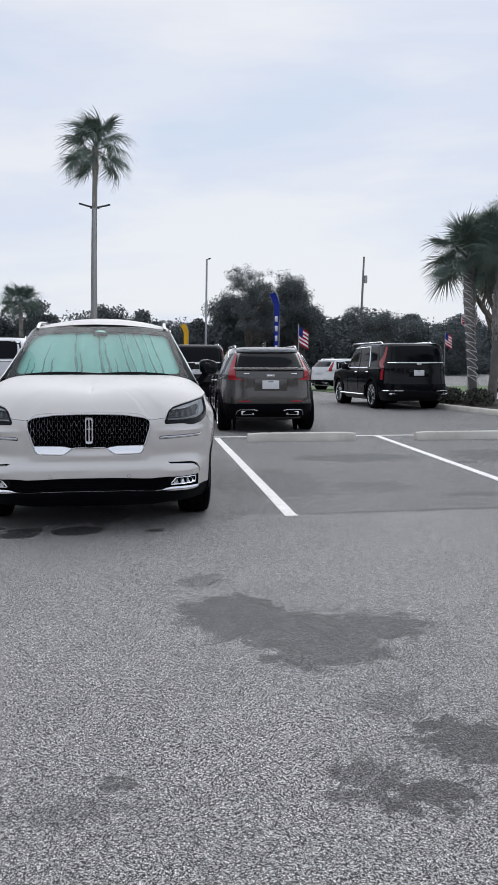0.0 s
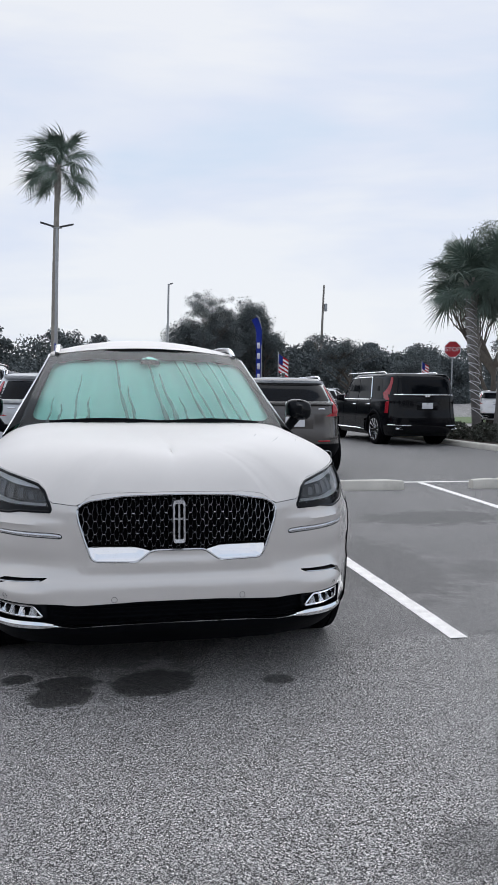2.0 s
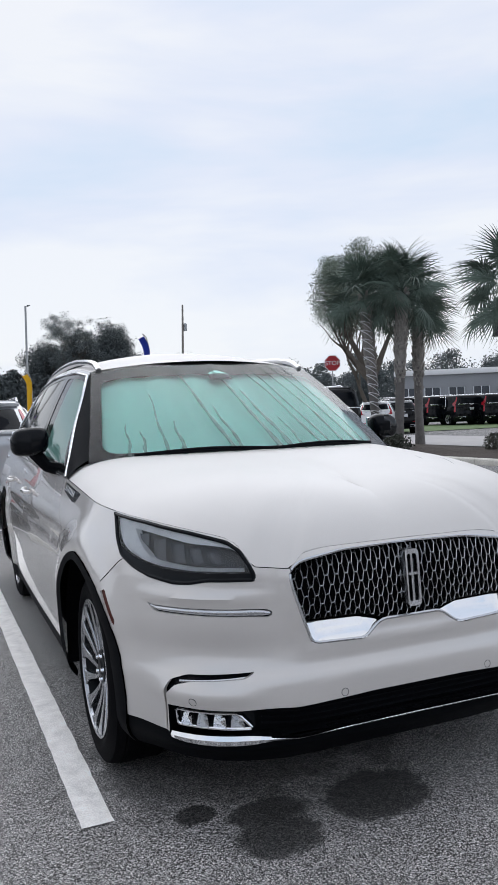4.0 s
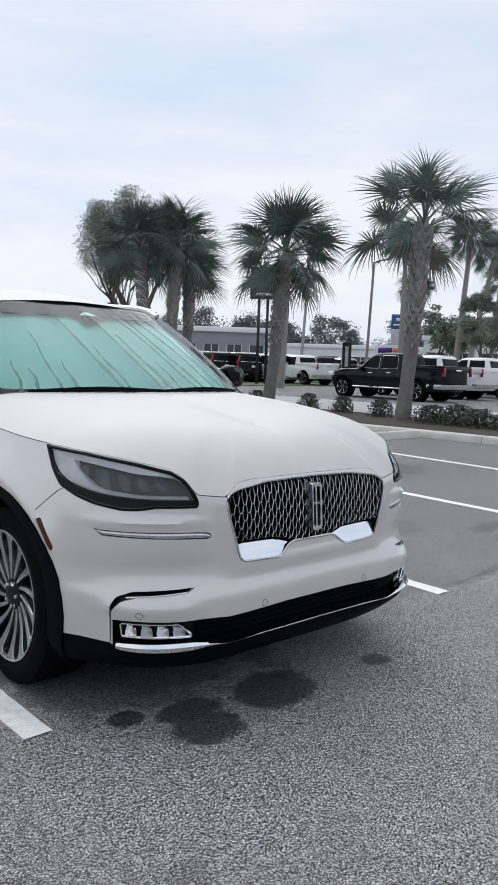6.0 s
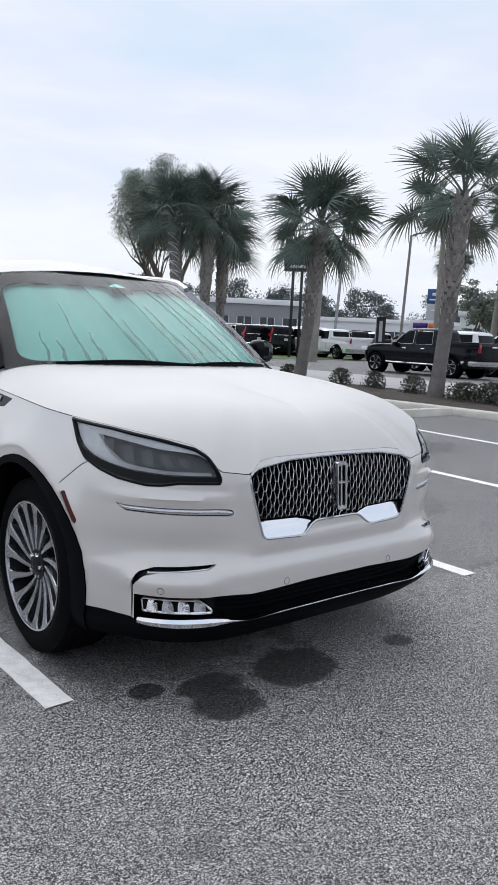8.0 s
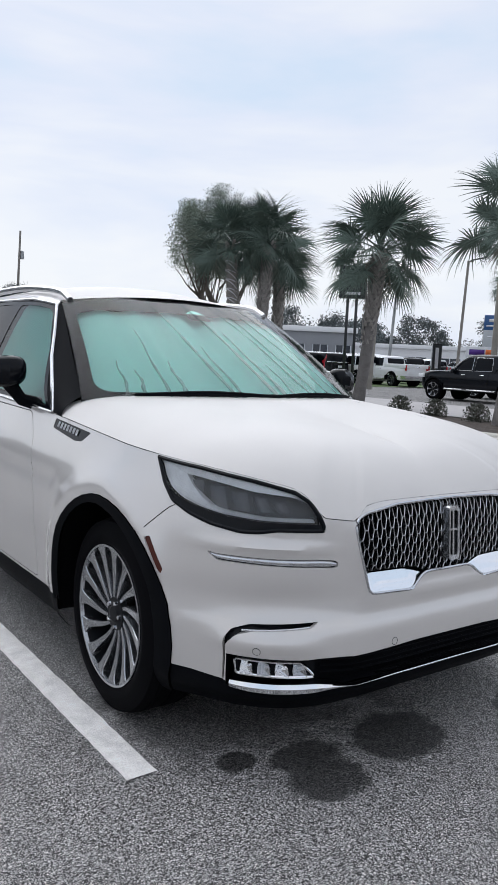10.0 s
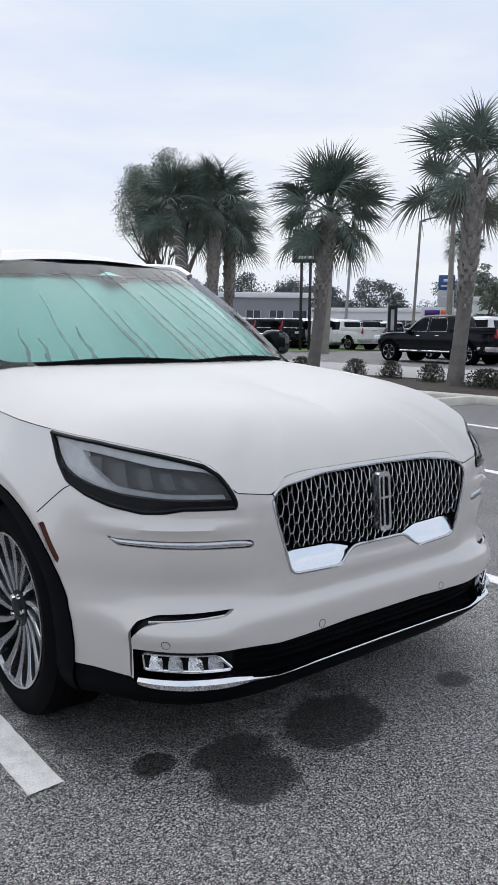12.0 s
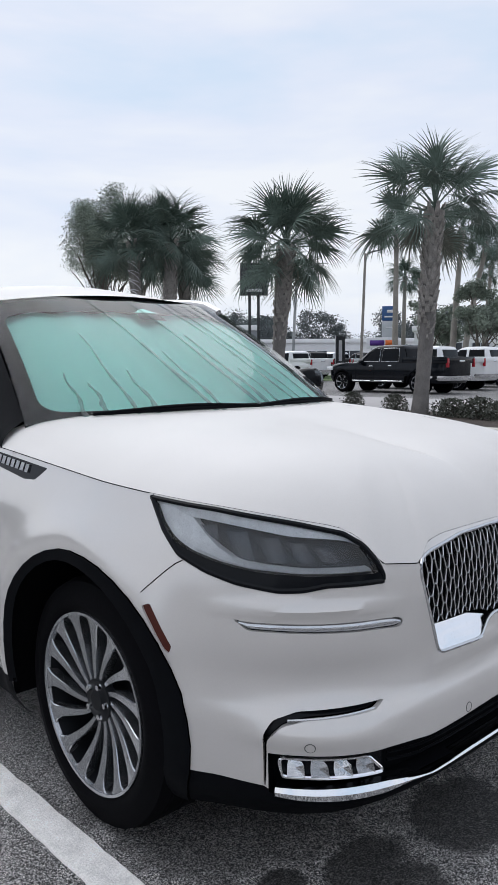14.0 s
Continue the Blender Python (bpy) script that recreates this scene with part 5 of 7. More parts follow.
def wheel_parts(parent, at, side, radius=0.388, rim_r=0.268, width=0.255, spokes=16, twist=0.42, face=RIM_FACE, pocket=RIM_DARK, steps=56):
    """Tyre and alloy rim; the outer face looks along side * x."""
    m = Matrix.Translation(at) @ Matrix.Diagonal((side, 1, 1, 1))
    h = width / 2
    tyre = bmesh.new()
    lathe(tyre, [(-h * 0.8, rim_r), (-h, rim_r + 0.03), (-h, radius - 0.05), (-h * 0.88, radius - 0.012), (-h * 0.6, radius), (-h * 0.55, radius - 0.008), (-h * 0.5, radius), (-0.01, radius), (0, radius - 0.008), (0.01, radius), (h * 0.5, radius), (h * 0.55, radius - 0.008), (h * 0.6, radius), (h * 0.86, radius - 0.010), (h * 0.97, radius - 0.035), (h, radius - 0.06), (h * 1.01, rim_r + 0.035), (h * 0.98, rim_r + 0.016), (h * 0.92, rim_r + 0.004), (h * 0.86, rim_r - 0.002)], steps)
    tyre.transform(m)
    bmesh.ops.recalc_face_normals(tyre, faces=tyre.faces)
    t = part("wheel", tyre, RUBBER, parent, "black tyre on a bright alloy rim")
    rimb = bmesh.new()
    lathe(rimb, [(h * 0.86, rim_r + 0.004), (h * 0.97, rim_r + 0.002), (h * 0.97, rim_r - 0.006), (h * 0.86, rim_r - 0.010)], steps)
    rimb.transform(m)
    bmesh.ops.recalc_face_normals(rimb, faces=rimb.faces)
    part("rim", rimb, face, t, "machined alloy rim")
    barrel = bmesh.new()
    lathe(barrel, [(h * 0.86, rim_r - 0.010), (h * 0.2, rim_r - 0.03), (-h * 0.7, rim_r - 0.02)], steps)
    barrel.transform(m)
    part("rim_barrel", barrel, pocket, t, "dark inner barrel of the rim")
    disc = bmesh.new()
    lathe(disc, [(h * 0.25, 0.0001), (h * 0.25, rim_r * 0.66), (h * 0.18, rim_r * 0.68), (-h * 0.6, rim_r * 0.95), (-h * 0.6, rim_r)], 32)
    disc.transform(m)
    bmesh.ops.recalc_face_normals(disc, faces=disc.faces)
    part("brake_disc", disc, pocket, t)
    for k in range(spokes):
        a0 = 2 * math.pi * k / spokes
        sp = bmesh.new()
        rows = []
        flared = math.pi * (rim_r - 0.006) / spokes * 0.80
        for i in range(13):
            f = i / 12
            r = 0.046 + (rim_r - 0.050) * f
            a = a0 + twist * (1.35 * f - 0.62 * f * f)
            end = max(0.0, (f - 0.74) / 0.26)
            w = 0.0060 + (rim_r / 0.268) * 0.0125 * f**1.1
            w += (flared - w) * (1 - math.sqrt(max(0.0, 1 - end * end)))
            x = h * (0.70 + 0.24 * f**1.6)
            c, s = math.cos(a), math.sin(a)
            rows.append([(x - 0.034, r * c + s * w * 0.8, r * s - c * w * 0.8), (x - 0.003, r * c + s * w, r * s - c * w), (x, r * c + s * w * 0.88, r * s - c * w * 0.88), (x + 0.0005, r * c, r * s), (x, r * c - s * w * 0.88, r * s + c * w * 0.88), (x - 0.003, r * c - s * w, r * s + c * w), (x - 0.034, r * c - s * w * 0.8, r * s + c * w * 0.8)])
        grid(sp, rows)
        sp.transform(m)
        bmesh.ops.recalc_face_normals(sp, faces=sp.faces)
        part("spoke", sp, face, t, sharp=28)
    hubb = bmesh.new()
    lathe(hubb, [(h * 0.78, 0.0001), (h * 0.78, 0.028), (h * 0.74, 0.034), (h * 0.73, 0.062), (h * 0.55, 0.070)], 28)
    hubb.transform(m)
    bmesh.ops.recalc_face_normals(hubb, faces=hubb.faces)
    part("hub", hubb, pocket, t, "dark hub with centre cap")
    for k in range(5):
        a = 2 * math.pi * (k + 0.5) / 5
        nut = bmesh.new()
        lathe(nut, [(h * 0.82, 0.0001), (h * 0.82, 0.008), (h * 0.70, 0.011)], 8)
        nut.transform(m @ Matrix.Translation((0, 0.047 * math.cos(a), 0.047 * math.sin(a))))
        bmesh.ops.recalc_face_normals(nut, faces=nut.faces)
        part("lug_nut", nut, CHROME, t)
    return t


for wy in (WHEEL_Y, REAR_WHEEL_Y):
    for side in (1, -1):
        wheel_parts(hero, (side * 0.812, wy, 0.362), side, 0.362, 0.262, spokes=15, twist=0.55, steps=72)

# ---- other vehicles: x across, y from tail (0) to nose, z up ----
def ring_point(spec, a, z):
    """A point of a vehicle's shell at height z and angle a (0: tail, pi: nose)."""
    w = curve_through(z, spec["half"])
    back, nose = curve_through(z, spec["back"]), curve_through(z, spec["nose"])
    n = spec.get("square", 5.0)
    c, s = math.cos(a), math.sin(a)
    mid, half = (back + nose) / 2, (nose - back) / 2
    return Vector((w * math.copysign(abs(s) ** (2 / n), s), mid - half * math.copysign(abs(c) ** (2 / n), c), z))


def shell_at(spec, u, v, z, out=0.0):
    """The side of the shell at station v (out: metres proud)."""
    w = curve_through(z, spec["half"])
    back, nose = curve_through(z, spec["back"]), curve_through(z, spec["nose"])
    n = spec.get("square", 5.0)
    k = min(1.0, abs((v - (back + nose) / 2) / ((nose - back) / 2)))
    return Vector((u * (w * (1 - k**n) ** (1 / n) + out), v, z))


def tail_at(spec, x, z, out=0.0):
    """The tail of the shell at x across."""
    w = curve_through(z, spec["half"])
    back, nose = curve_through(z, spec["back"]), curve_through(z, spec["nose"])
    n = spec.get("square", 5.0)
    k = min(0.999, abs(x) / w)
    return Vector((x, (back + nose) / 2 - (nose - back) / 2 * (1 - k**n) ** (1 / n) - out, z))


def patch(name, corner_fn, us, vs, material, parent, label="", thick=0.012):
    bm = bmesh.new()
    grid(bm, [[corner_fn(u, v) for u in us] for v in vs])
    bmesh.ops.recalc_face_normals(bm, faces=bm.faces)
    bmesh.ops.solidify(bm, geom=bm.faces[:], thickness=thick)
    return part(name, bm, material, parent, label)


def spread(a, b, n):
    return [a + (b - a) * k / n for k in range(n + 1)]


def vehicle(name, spec, paint, m, label, category="car", group=""):
    v_ob = thing(name, m, label, category, group)
    zs, angles = spec["levels"], [2 * math.pi * (k + 0.5) / 96 for k in range(96)]
    bm = bmesh.new()
    rings = [[bm.verts.new(ring_point(spec, a, z)) for a in angles] for z in zs]
    hubs, wr, hz = spec["wheels"], spec["wheel_r"], spec["wheel_r"]

    def in_arch(f):
        c = f.calc_center_median()
        return any(math.hypot(c.y - h, c.z - hz) < wr * 1.20 for h in hubs) and abs(c.x) > 0.5

    for lo, hi in zip(rings, rings[1:]):
        for k in range(96):
            f = bm.faces.new((lo[k], lo[(k + 1) % 96], hi[(k + 1) % 96], hi[k]))
    bmesh.ops.delete(bm, geom=[f for f in bm.faces if in_arch(f)], context="FACES")
    top = rings[-1]
    zc = zs[-1]
    mid_y = sum(v.co.y for v in top if v.is_valid) / 96
    rf = bmesh.new()
    prev = [rf.verts.new(v.co) for v in top]
    for k, lift in ((0.97, 0.010), (0.8, 0.022), (0.5, 0.036), (0.2, 0.042)):
        ring = [rf.verts.new((v.co.x * k, mid_y + (v.co.y - mid_y) * k, zc + lift)) for v in top]
        for i in range(96):
            rf.faces.new((prev[i], prev[(i + 1) % 96], ring[(i + 1) % 96], ring[i]))
        prev = ring
    rf.faces.new(prev)
    bmesh.ops.recalc_face_normals(rf, faces=rf.faces)
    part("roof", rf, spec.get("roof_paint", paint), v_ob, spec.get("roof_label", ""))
    bmesh.ops.recalc_face_normals(bm, faces=bm.faces)
    part("body", bm, paint, v_ob, sharp=35)
    under = bmesh.new()
    box(under, -spec["half"][0][1] * 0.9, spec["half"][0][1] * 0.9, hubs[0] - 0.6, hubs[1] + 0.6, zs[0] - 0.02, zs[0] + 0.25)
    part("underbody", under, INTERIOR, v_ob)
    for h in hubs:
        for side in (1, -1):
            archb = bmesh.new()
            rows = []
            for k in range(19):
                a = math.pi * (-0.08 + 1.16 * k / 18)
                row = []
                for r, o in ((wr * 1.28, 0.004), (wr * 1.24, 0.022), (wr * 1.12, 0.018), (wr * 1.10, -0.10), (wr * 1.10, -0.30)):
                    y, z = h + r * math.cos(a), max(zs[0], hz + r * math.sin(a))
                    row.append(shell_at(spec, side, y, z, o))
                rows.append(row)
            grid(archb, rows)
            bmesh.ops.recalc_face_normals(archb, faces=archb.faces)
            part("wheel_arch", archb, spec.get("arch", TRIM), v_ob)
            wall = bmesh.new()
            lathe(wall, [(0.0, 0.0001), (0.0, wr * 1.12)], 20)
            wall.transform(Matrix.Translation((side * (spec["half"][1][1] - 0.34), h, hz)))
            part("wheel_well", wall, INTERIOR, v_ob)
            wheel_parts(v_ob, (side * (spec["half"][1][1] - 0.135), h, wr), side, wr, wr * spec.get("rim", 0.68), 0.25, spec.get("spokes", 6), 0.1, spec.get("rim_face", RIM_FACE), RIM_DARK, 28)
    for v0, v1, z0, z1, rake0, rake1 in spec["windows"]:
        for side in (1, -1):
            def fn(u, z, side=side):
                f = (z - z0) / (z1 - z0)
                return shell_at(spec, side, (v0 + rake0 * f) * (1 - u) + (v1 + rake1 * f) * u, z, 0.006)
            patch("side_window", fn, spread(0, 1, 6), spread(z0, z1, 5), TINTED, v_ob)
    if "line" in spec:
        for side in (1, -1):
            tb = bmesh.new()
            loop = rounded(spec["line"], 0.06, 3)
            tube(tb, [shell_at(spec, side, y, z, 0.012) for y, z in split_edges(loop, 0.12) + loop[:1]], spec.get("line_r", 0.012), 6, False)
            part("window_trim", tb, spec.get("bright", CHROME), v_ob, "bright trim round the side windows")
    if "screen" in spec:
        z0, z1, share = spec["screen"]
        patch("windscreen", lambda x, z: Vector((x * curve_through(z, spec["half"]), ring_point(spec, math.pi - 0.001, z).y - 0.10 * abs(x) ** 3 + 0.012, z + 0.004)), spread(-share, share, 10), spread(z0, z1, 5), TINTED, v_ob)
    for side in (1, -1):
        mv = spec["mirror"]
        mb = bmesh.new()
        c = shell_at(spec, side, mv[0], mv[1], 0.10)
        box(mb, c.x - 0.11, c.x + 0.11, c.y - 0.06, c.y + 0.07, c.z - 0.09, c.z + 0.09, 0.03)
        part("door_mirror", mb, spec.get("mirror_paint", paint), v_ob)
        for hv, hzz in spec["handles"]:
            hb = bmesh.new()
            tube(hb, [shell_at(spec, side, hv - 0.11, hzz, 0.0), shell_at(spec, side, hv - 0.08, hzz, 0.035), shell_at(spec, side, hv + 0.08, hzz, 0.035), shell_at(spec, side, hv + 0.11, hzz, 0.0)], 0.014, 6)
            part("door_handle", hb, spec.get("bright", CHROME), v_ob)
        for dv in spec["seams"]:
            sb = bmesh.new()
            tube(sb, [shell_at(spec, side, dv, z, 0.001) for z in spread(zs[0] + 0.15, spec["belt"], 8)], 0.005, 4)
            part("door_seam", sb, INTERIOR, v_ob)
    return v_ob


def rear_end(v_ob, spec, window=None, plate=None, lamps=(), bumper=None, strip=None, pipes=(), skid=None, recess=TRIM):
    """Tail details: window, lamps, number plate, bumper, exhaust tips."""
    if window:
        z0, z1, w0, w1 = window
        patch("rear_window", lambda x, z: tail_at(spec, x * (w0 + (w1 - w0) * (z - z0) / (z1 - z0)), z, 0.008), spread(-1, 1, 12), spread(z0, z1, 6), TINTED, v_ob)
    for pts in lamps:
        for side in (1, -1):
            (xa0, xb0, z0), (xa1, xb1, z1) = pts
            patch("tail_lamp", lambda f, z, side=side: tail_at(spec, side * ((xa0 + (xb0 - xa0) * f) * (1 - (z - z0) / (z1 - z0)) + (xa1 + (xb1 - xa1) * f) * (z - z0) / (z1 - z0)), z, 0.012), spread(0, 1, 5), spread(z0, z1, 8), TAIL_RED, v_ob, "red tail lamp", 0.02)
    if plate:
        z = plate
        rec = bmesh.new()
        p = tail_at(spec, 0, z, 0.004)
        box(rec, -0.30, 0.30, p.y - 0.002, p.y + 0.03, z - 0.12, z + 0.11, 0.01)
        part("plate_recess", rec, recess, v_ob)
        pl = bmesh.new()
        box(pl, -0.155, 0.155, p.y - 0.02, p.y - 0.006, z - 0.078, z + 0.078, 0.004)
        tag_ob = part("number_plate", pl, PLATE_WHITE, v_ob, "blank white dealer plate")
        bar = bmesh.new()
        box(bar, -0.05, 0.05, p.y - 0.0215, p.y - 0.019, z + 0.045, z + 0.06)
        part("plate_bar", bar, GREY_PAINT, tag_ob)
    if bumper:
        z0, z1, material, depth = bumper
        patch("rear_bumper", lambda x, z: tail_at(spec, x * spec["half"][1][1] * 0.985, z, depth), spread(-1, 1, 24), spread(z0, z1, 4), material, v_ob, "", 0.05)
    if strip:
        z, w, material = strip
        sb = bmesh.new()
        tube(sb, [tail_at(spec, x, z, 0.014) for x in spread(-w, w, 16)], 0.016, 6)
        part("tail_trim", sb, material, v_ob, "bright trim across the tail")
    for x, z, w, h in pipes:
        for side in (1, -1):
            ob = bmesh.new()
            p = tail_at(spec, side * x, z, 0.03)
            box(ob, side * x - w, side * x + w, p.y - 0.01, p.y + 0.12, z - h, z + h, 0.02)
            tip = part("exhaust_tip", ob, CHROME, v_ob, "bright exhaust tip")
            hole = bmesh.new()
            box(hole, side * x - w * 0.7, side * x + w * 0.7, p.y - 0.016, p.y + 0.05, z - h * 0.6, z + h * 0.6, 0.01)
            part("tip_bore", hole, INTERIOR, tip)
    if skid:
        patch("skid_trim", lambda x, z: tail_at(spec, x, z, 0.03), spread(-skid[2], skid[2], 10), spread(skid[0], skid[1], 3), SILVER_PAINT, v_ob, "", 0.02)




def suv_spec(length, width, height, belt=1.02, wheel_r=0.37, overhang=1.0, base=2.85, hood=0.98, rake=0.32, tumble=0.16, screen=1.55, square=5.0, long_cabin=True):
    h, top = width / 2, height - 0.045
    levels = [0.26, 0.34, 0.45, 0.56, 0.68, 0.80, 0.90, hood - 0.06, hood, hood + 0.03, hood + 0.06, belt + 0.07] + [belt + 0.07 + (top - belt - 0.07) * k / 8 for k in range(1, 9)]
    levels = sorted(set(round(z, 3) for z in levels))
    return {
        "half": [(0.26, h * 0.93), (0.45, h), (0.75, h), (belt, h * 0.965), (belt + 0.08, h * 0.93), (top - 0.08, h * (1 - tumble)), (top, h * (0.94 - tumble))],
        "back": [(0.26, 0.16), (0.40, 0.02), (0.60, 0.0), (0.85, 0.02), (belt, 0.06), (top - 0.10, rake), (top, rake + 0.08)],
        "nose": [(0.26, length - 0.14), (0.45, length), (0.75, length - 0.01), (hood - 0.04, length - 0.10), (hood + 0.03, length - 0.40), (hood + 0.08, length - 1.10), (belt + 0.10, length - screen + 0.15), (top - 0.04, length - screen - 0.62), (top, length - screen - 0.75)],
        "levels": levels, "square": square, "belt": belt, "wheels": (overhang, overhang + base), "wheel_r": wheel_r,
        "windows": [(overhang - 0.42, overhang + 0.22, belt + 0.05, top - 0.10, 0.16, 0.04), (overhang + 0.32, overhang + 1.12, belt + 0.04, top - 0.08, 0.0, 0.0), (overhang + 1.22, overhang + 2.12, belt + 0.04, top - 0.09, 0.0, -0.38)],
        "screen": (belt + 0.11, top - 0.05, 0.86), "mirror": (length - screen - 0.22, belt + 0.06), "handles": ((overhang + 0.42, belt - 0.10), (overhang + 1.40, belt - 0.11)), "seams": (overhang + 0.30, overhang + 1.20, overhang + 2.18),
    }


def rails(v_ob, spec, v0, v1, z, material=CHROME):
    for side in (1, -1):
        rb = bmesh.new()
        w = spec["half"][-1][1] * 0.93
        tube(rb, [(side * w, v0, z - 0.03)] + [(side * w, v, z + 0.025) for v in spread(v0 + 0.12, v1 - 0.12, 8)] + [(side * w, v1, z - 0.03)], 0.016, 6)
        part("roof_rail", rb, material, v_ob)


def fin(v_ob, y, z, paint):
    fb = bmesh.new()
    box(fb, -0.025, 0.025, y - 0.08, y + 0.08, z - 0.02, z + 0.05, 0.015)
    part("roof_antenna", fb, paint, v_ob)


def crossover(m, paint, label):
    sp = suv_spec(4.6, 1.88, 1.62, belt=1.06, wheel_r=0.355, overhang=0.90, base=2.78, rake=0.50, tumble=0.27, square=4.4)
    sp["back"] = [(0.26, 0.20), (0.40, 0.06), (0.55, 0.0), (0.74, 0.0), (0.80, 0.025), (0.98, 0.03), (1.16, 0.06), (1.19, 0.10), (1.50, 0.42), (1.575, 0.56)]
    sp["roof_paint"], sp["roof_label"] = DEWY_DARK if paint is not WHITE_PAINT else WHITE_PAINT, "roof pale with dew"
    sp["rim_face"], sp["bright"], sp["line_r"] = CHROME, SATIN_CHROME, 0.010
    sp["line"] = [(0.62, 1.10), (2.98, 1.09), (2.66, 1.50), (1.2, 1.51), (0.72, 1.42)]
    v = vehicle("crossover", sp, paint, m, label)
    rear_end(v, sp, (1.215, 1.475, 0.66, 0.60), 0.90, lamps=(((0.50, 0.75, 0.985), (0.62, 0.765, 1.03)), ((0.64, 0.765, 1.03), (0.645, 0.735, 1.20)), ((0.655, 0.735, 1.20), (0.58, 0.61, 1.47))), bumper=(0.30, 0.545, TRIM, 0.03), pipes=((0.42, 0.375, 0.125, 0.040),), recess=paint)
    spoil = bmesh.new()
    grid(spoil, [[tail_at(sp, x, 1.545 + dz, o) for x in spread(-0.60, 0.60, 10)] for dz, o in ((0.03, -0.1), (0.0, 0.10), (-0.035, 0.06))])
    bmesh.ops.solidify(spoil, geom=spoil.faces[:], thickness=0.02)
    part("spoiler", spoil, DEWY_DARK if paint is not WHITE_PAINT else paint, v)
    lip = bmesh.new()
    grid(lip, [[tail_at(sp, x, z, o) for x in spread(-0.66, 0.66, 12)] for z, o in ((1.222, 0.0), (1.205, 0.045), (1.165, 0.02))])
    bmesh.ops.solidify(lip, geom=lip.faces[:], thickness=0.01)
    part("tailgate_lip", lip, paint, v)
    for side in (1, -1):
        wrap = bmesh.new()
        tube(wrap, [tail_at(sp, side * x, z, 0.05) for x, z in ((0.63, 0.34), (0.61, 0.41), (0.56, 0.440), (0.30, 0.440), (0.24, 0.42))], 0.010, 6)
        part("exhaust_surround", wrap, SATIN_CHROME, v, "silver frame over the exhaust tips")
        rr = bmesh.new()
        tube(rr, [tail_at(sp, side * x, 0.595, 0.008) for x in (0.38, 0.48, 0.58)], 0.012, 6)
        part("reflector", rr, TAIL_RED, v)
        mark = bmesh.new()
        p = tail_at(sp, side * 0.44, 1.10, 0.004)
        box(mark, p.x - 0.055, p.x + 0.055, p.y - 0.004, p.y + 0.01, 1.09, 1.112)
        part("tailgate_mark", mark, CHROME, v)
    crest = bmesh.new()
    p = tail_at(sp, 0, 1.06, 0.006)
    box(crest, -0.075, 0.075, p.y - 0.006, p.y + 0.02, 1.045, 1.085, 0.006)
    part("tailgate_crest", crest, CHROME, v, "plain bright maker's mark")
    rails(v, sp, 0.75, 2.5, 1.60, SATIN_CHROME)
    fin(v, 1.0, 1.64, paint)
    return v


def full_size(m, paint, label, bright=CHROME, group="", plate=True, rim=0.72, name="full_size_suv"):
    sp = suv_spec(5.38, 2.06, 1.94, belt=1.18, wheel_r=0.41, overhang=1.13, base=3.07, hood=1.12, rake=0.24, tumble=0.14, screen=1.62, square=6.5)
    sp["back"] = [(0.26, 0.20), (0.38, 0.06), (0.50, 0.0), (0.78, 0.0), (0.84, 0.03), (1.30, 0.05), (1.38, 0.07), (1.78, 0.20), (1.895, 0.34)]
    sp["rim"], sp["spokes"], sp["bright"], sp["rim_face"] = rim, 12, bright, CHROME
    if paint is not WHITE_PAINT:
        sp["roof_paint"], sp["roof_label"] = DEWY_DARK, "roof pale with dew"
    sp["line"], sp["line_r"] = [(1.42, 1.205), (3.40, 1.20), (2.98, 1.80), (1.50, 1.82)], 0.018
    v = vehicle(name, sp, paint, m, label, "car", group)
    rear_end(v, sp, (1.40, 1.83, 0.80, 0.74), 1.06 if plate else None, lamps=(((0.955, 0.985, 0.86), (0.915, 0.940, 1.35)), ((0.905, 0.940, 1.35), (0.82, 0.845, 1.80))), bumper=(0.36, 0.74, paint, 0.05), strip=(1.345, 0.86, bright), pipes=((0.70, 0.46, 0.17, 0.030),), recess=paint)
    for side in (1, -1):
        blade_bm = bmesh.new()
        tube(blade_bm, [tail_at(sp, side * x, 0.55, 0.07) for x in (0.50, 0.70, 0.90, 0.97)], 0.012, 6)
        part("bumper_trim", blade_bm, bright, v)
    rails(v, sp, 0.9, 3.6, 1.93, bright)
    for side in (1, -1):
        sb = bmesh.new()
        tube(sb, [shell_at(sp, side, y, 0.40, 0.06) for y in spread(1.6, 3.8, 8)], 0.022, 6)
        part("running_board", sb, bright, v)
    crest = bmesh.new()
    p = tail_at(sp, 0, 1.31, 0.006)
    box(crest, -0.07, 0.07, p.y - 0.01, p.y + 0.02, 1.285, 1.33, 0.006)
    part("tailgate_crest", crest, bright, v, "plain bright maker's mark")
    return v


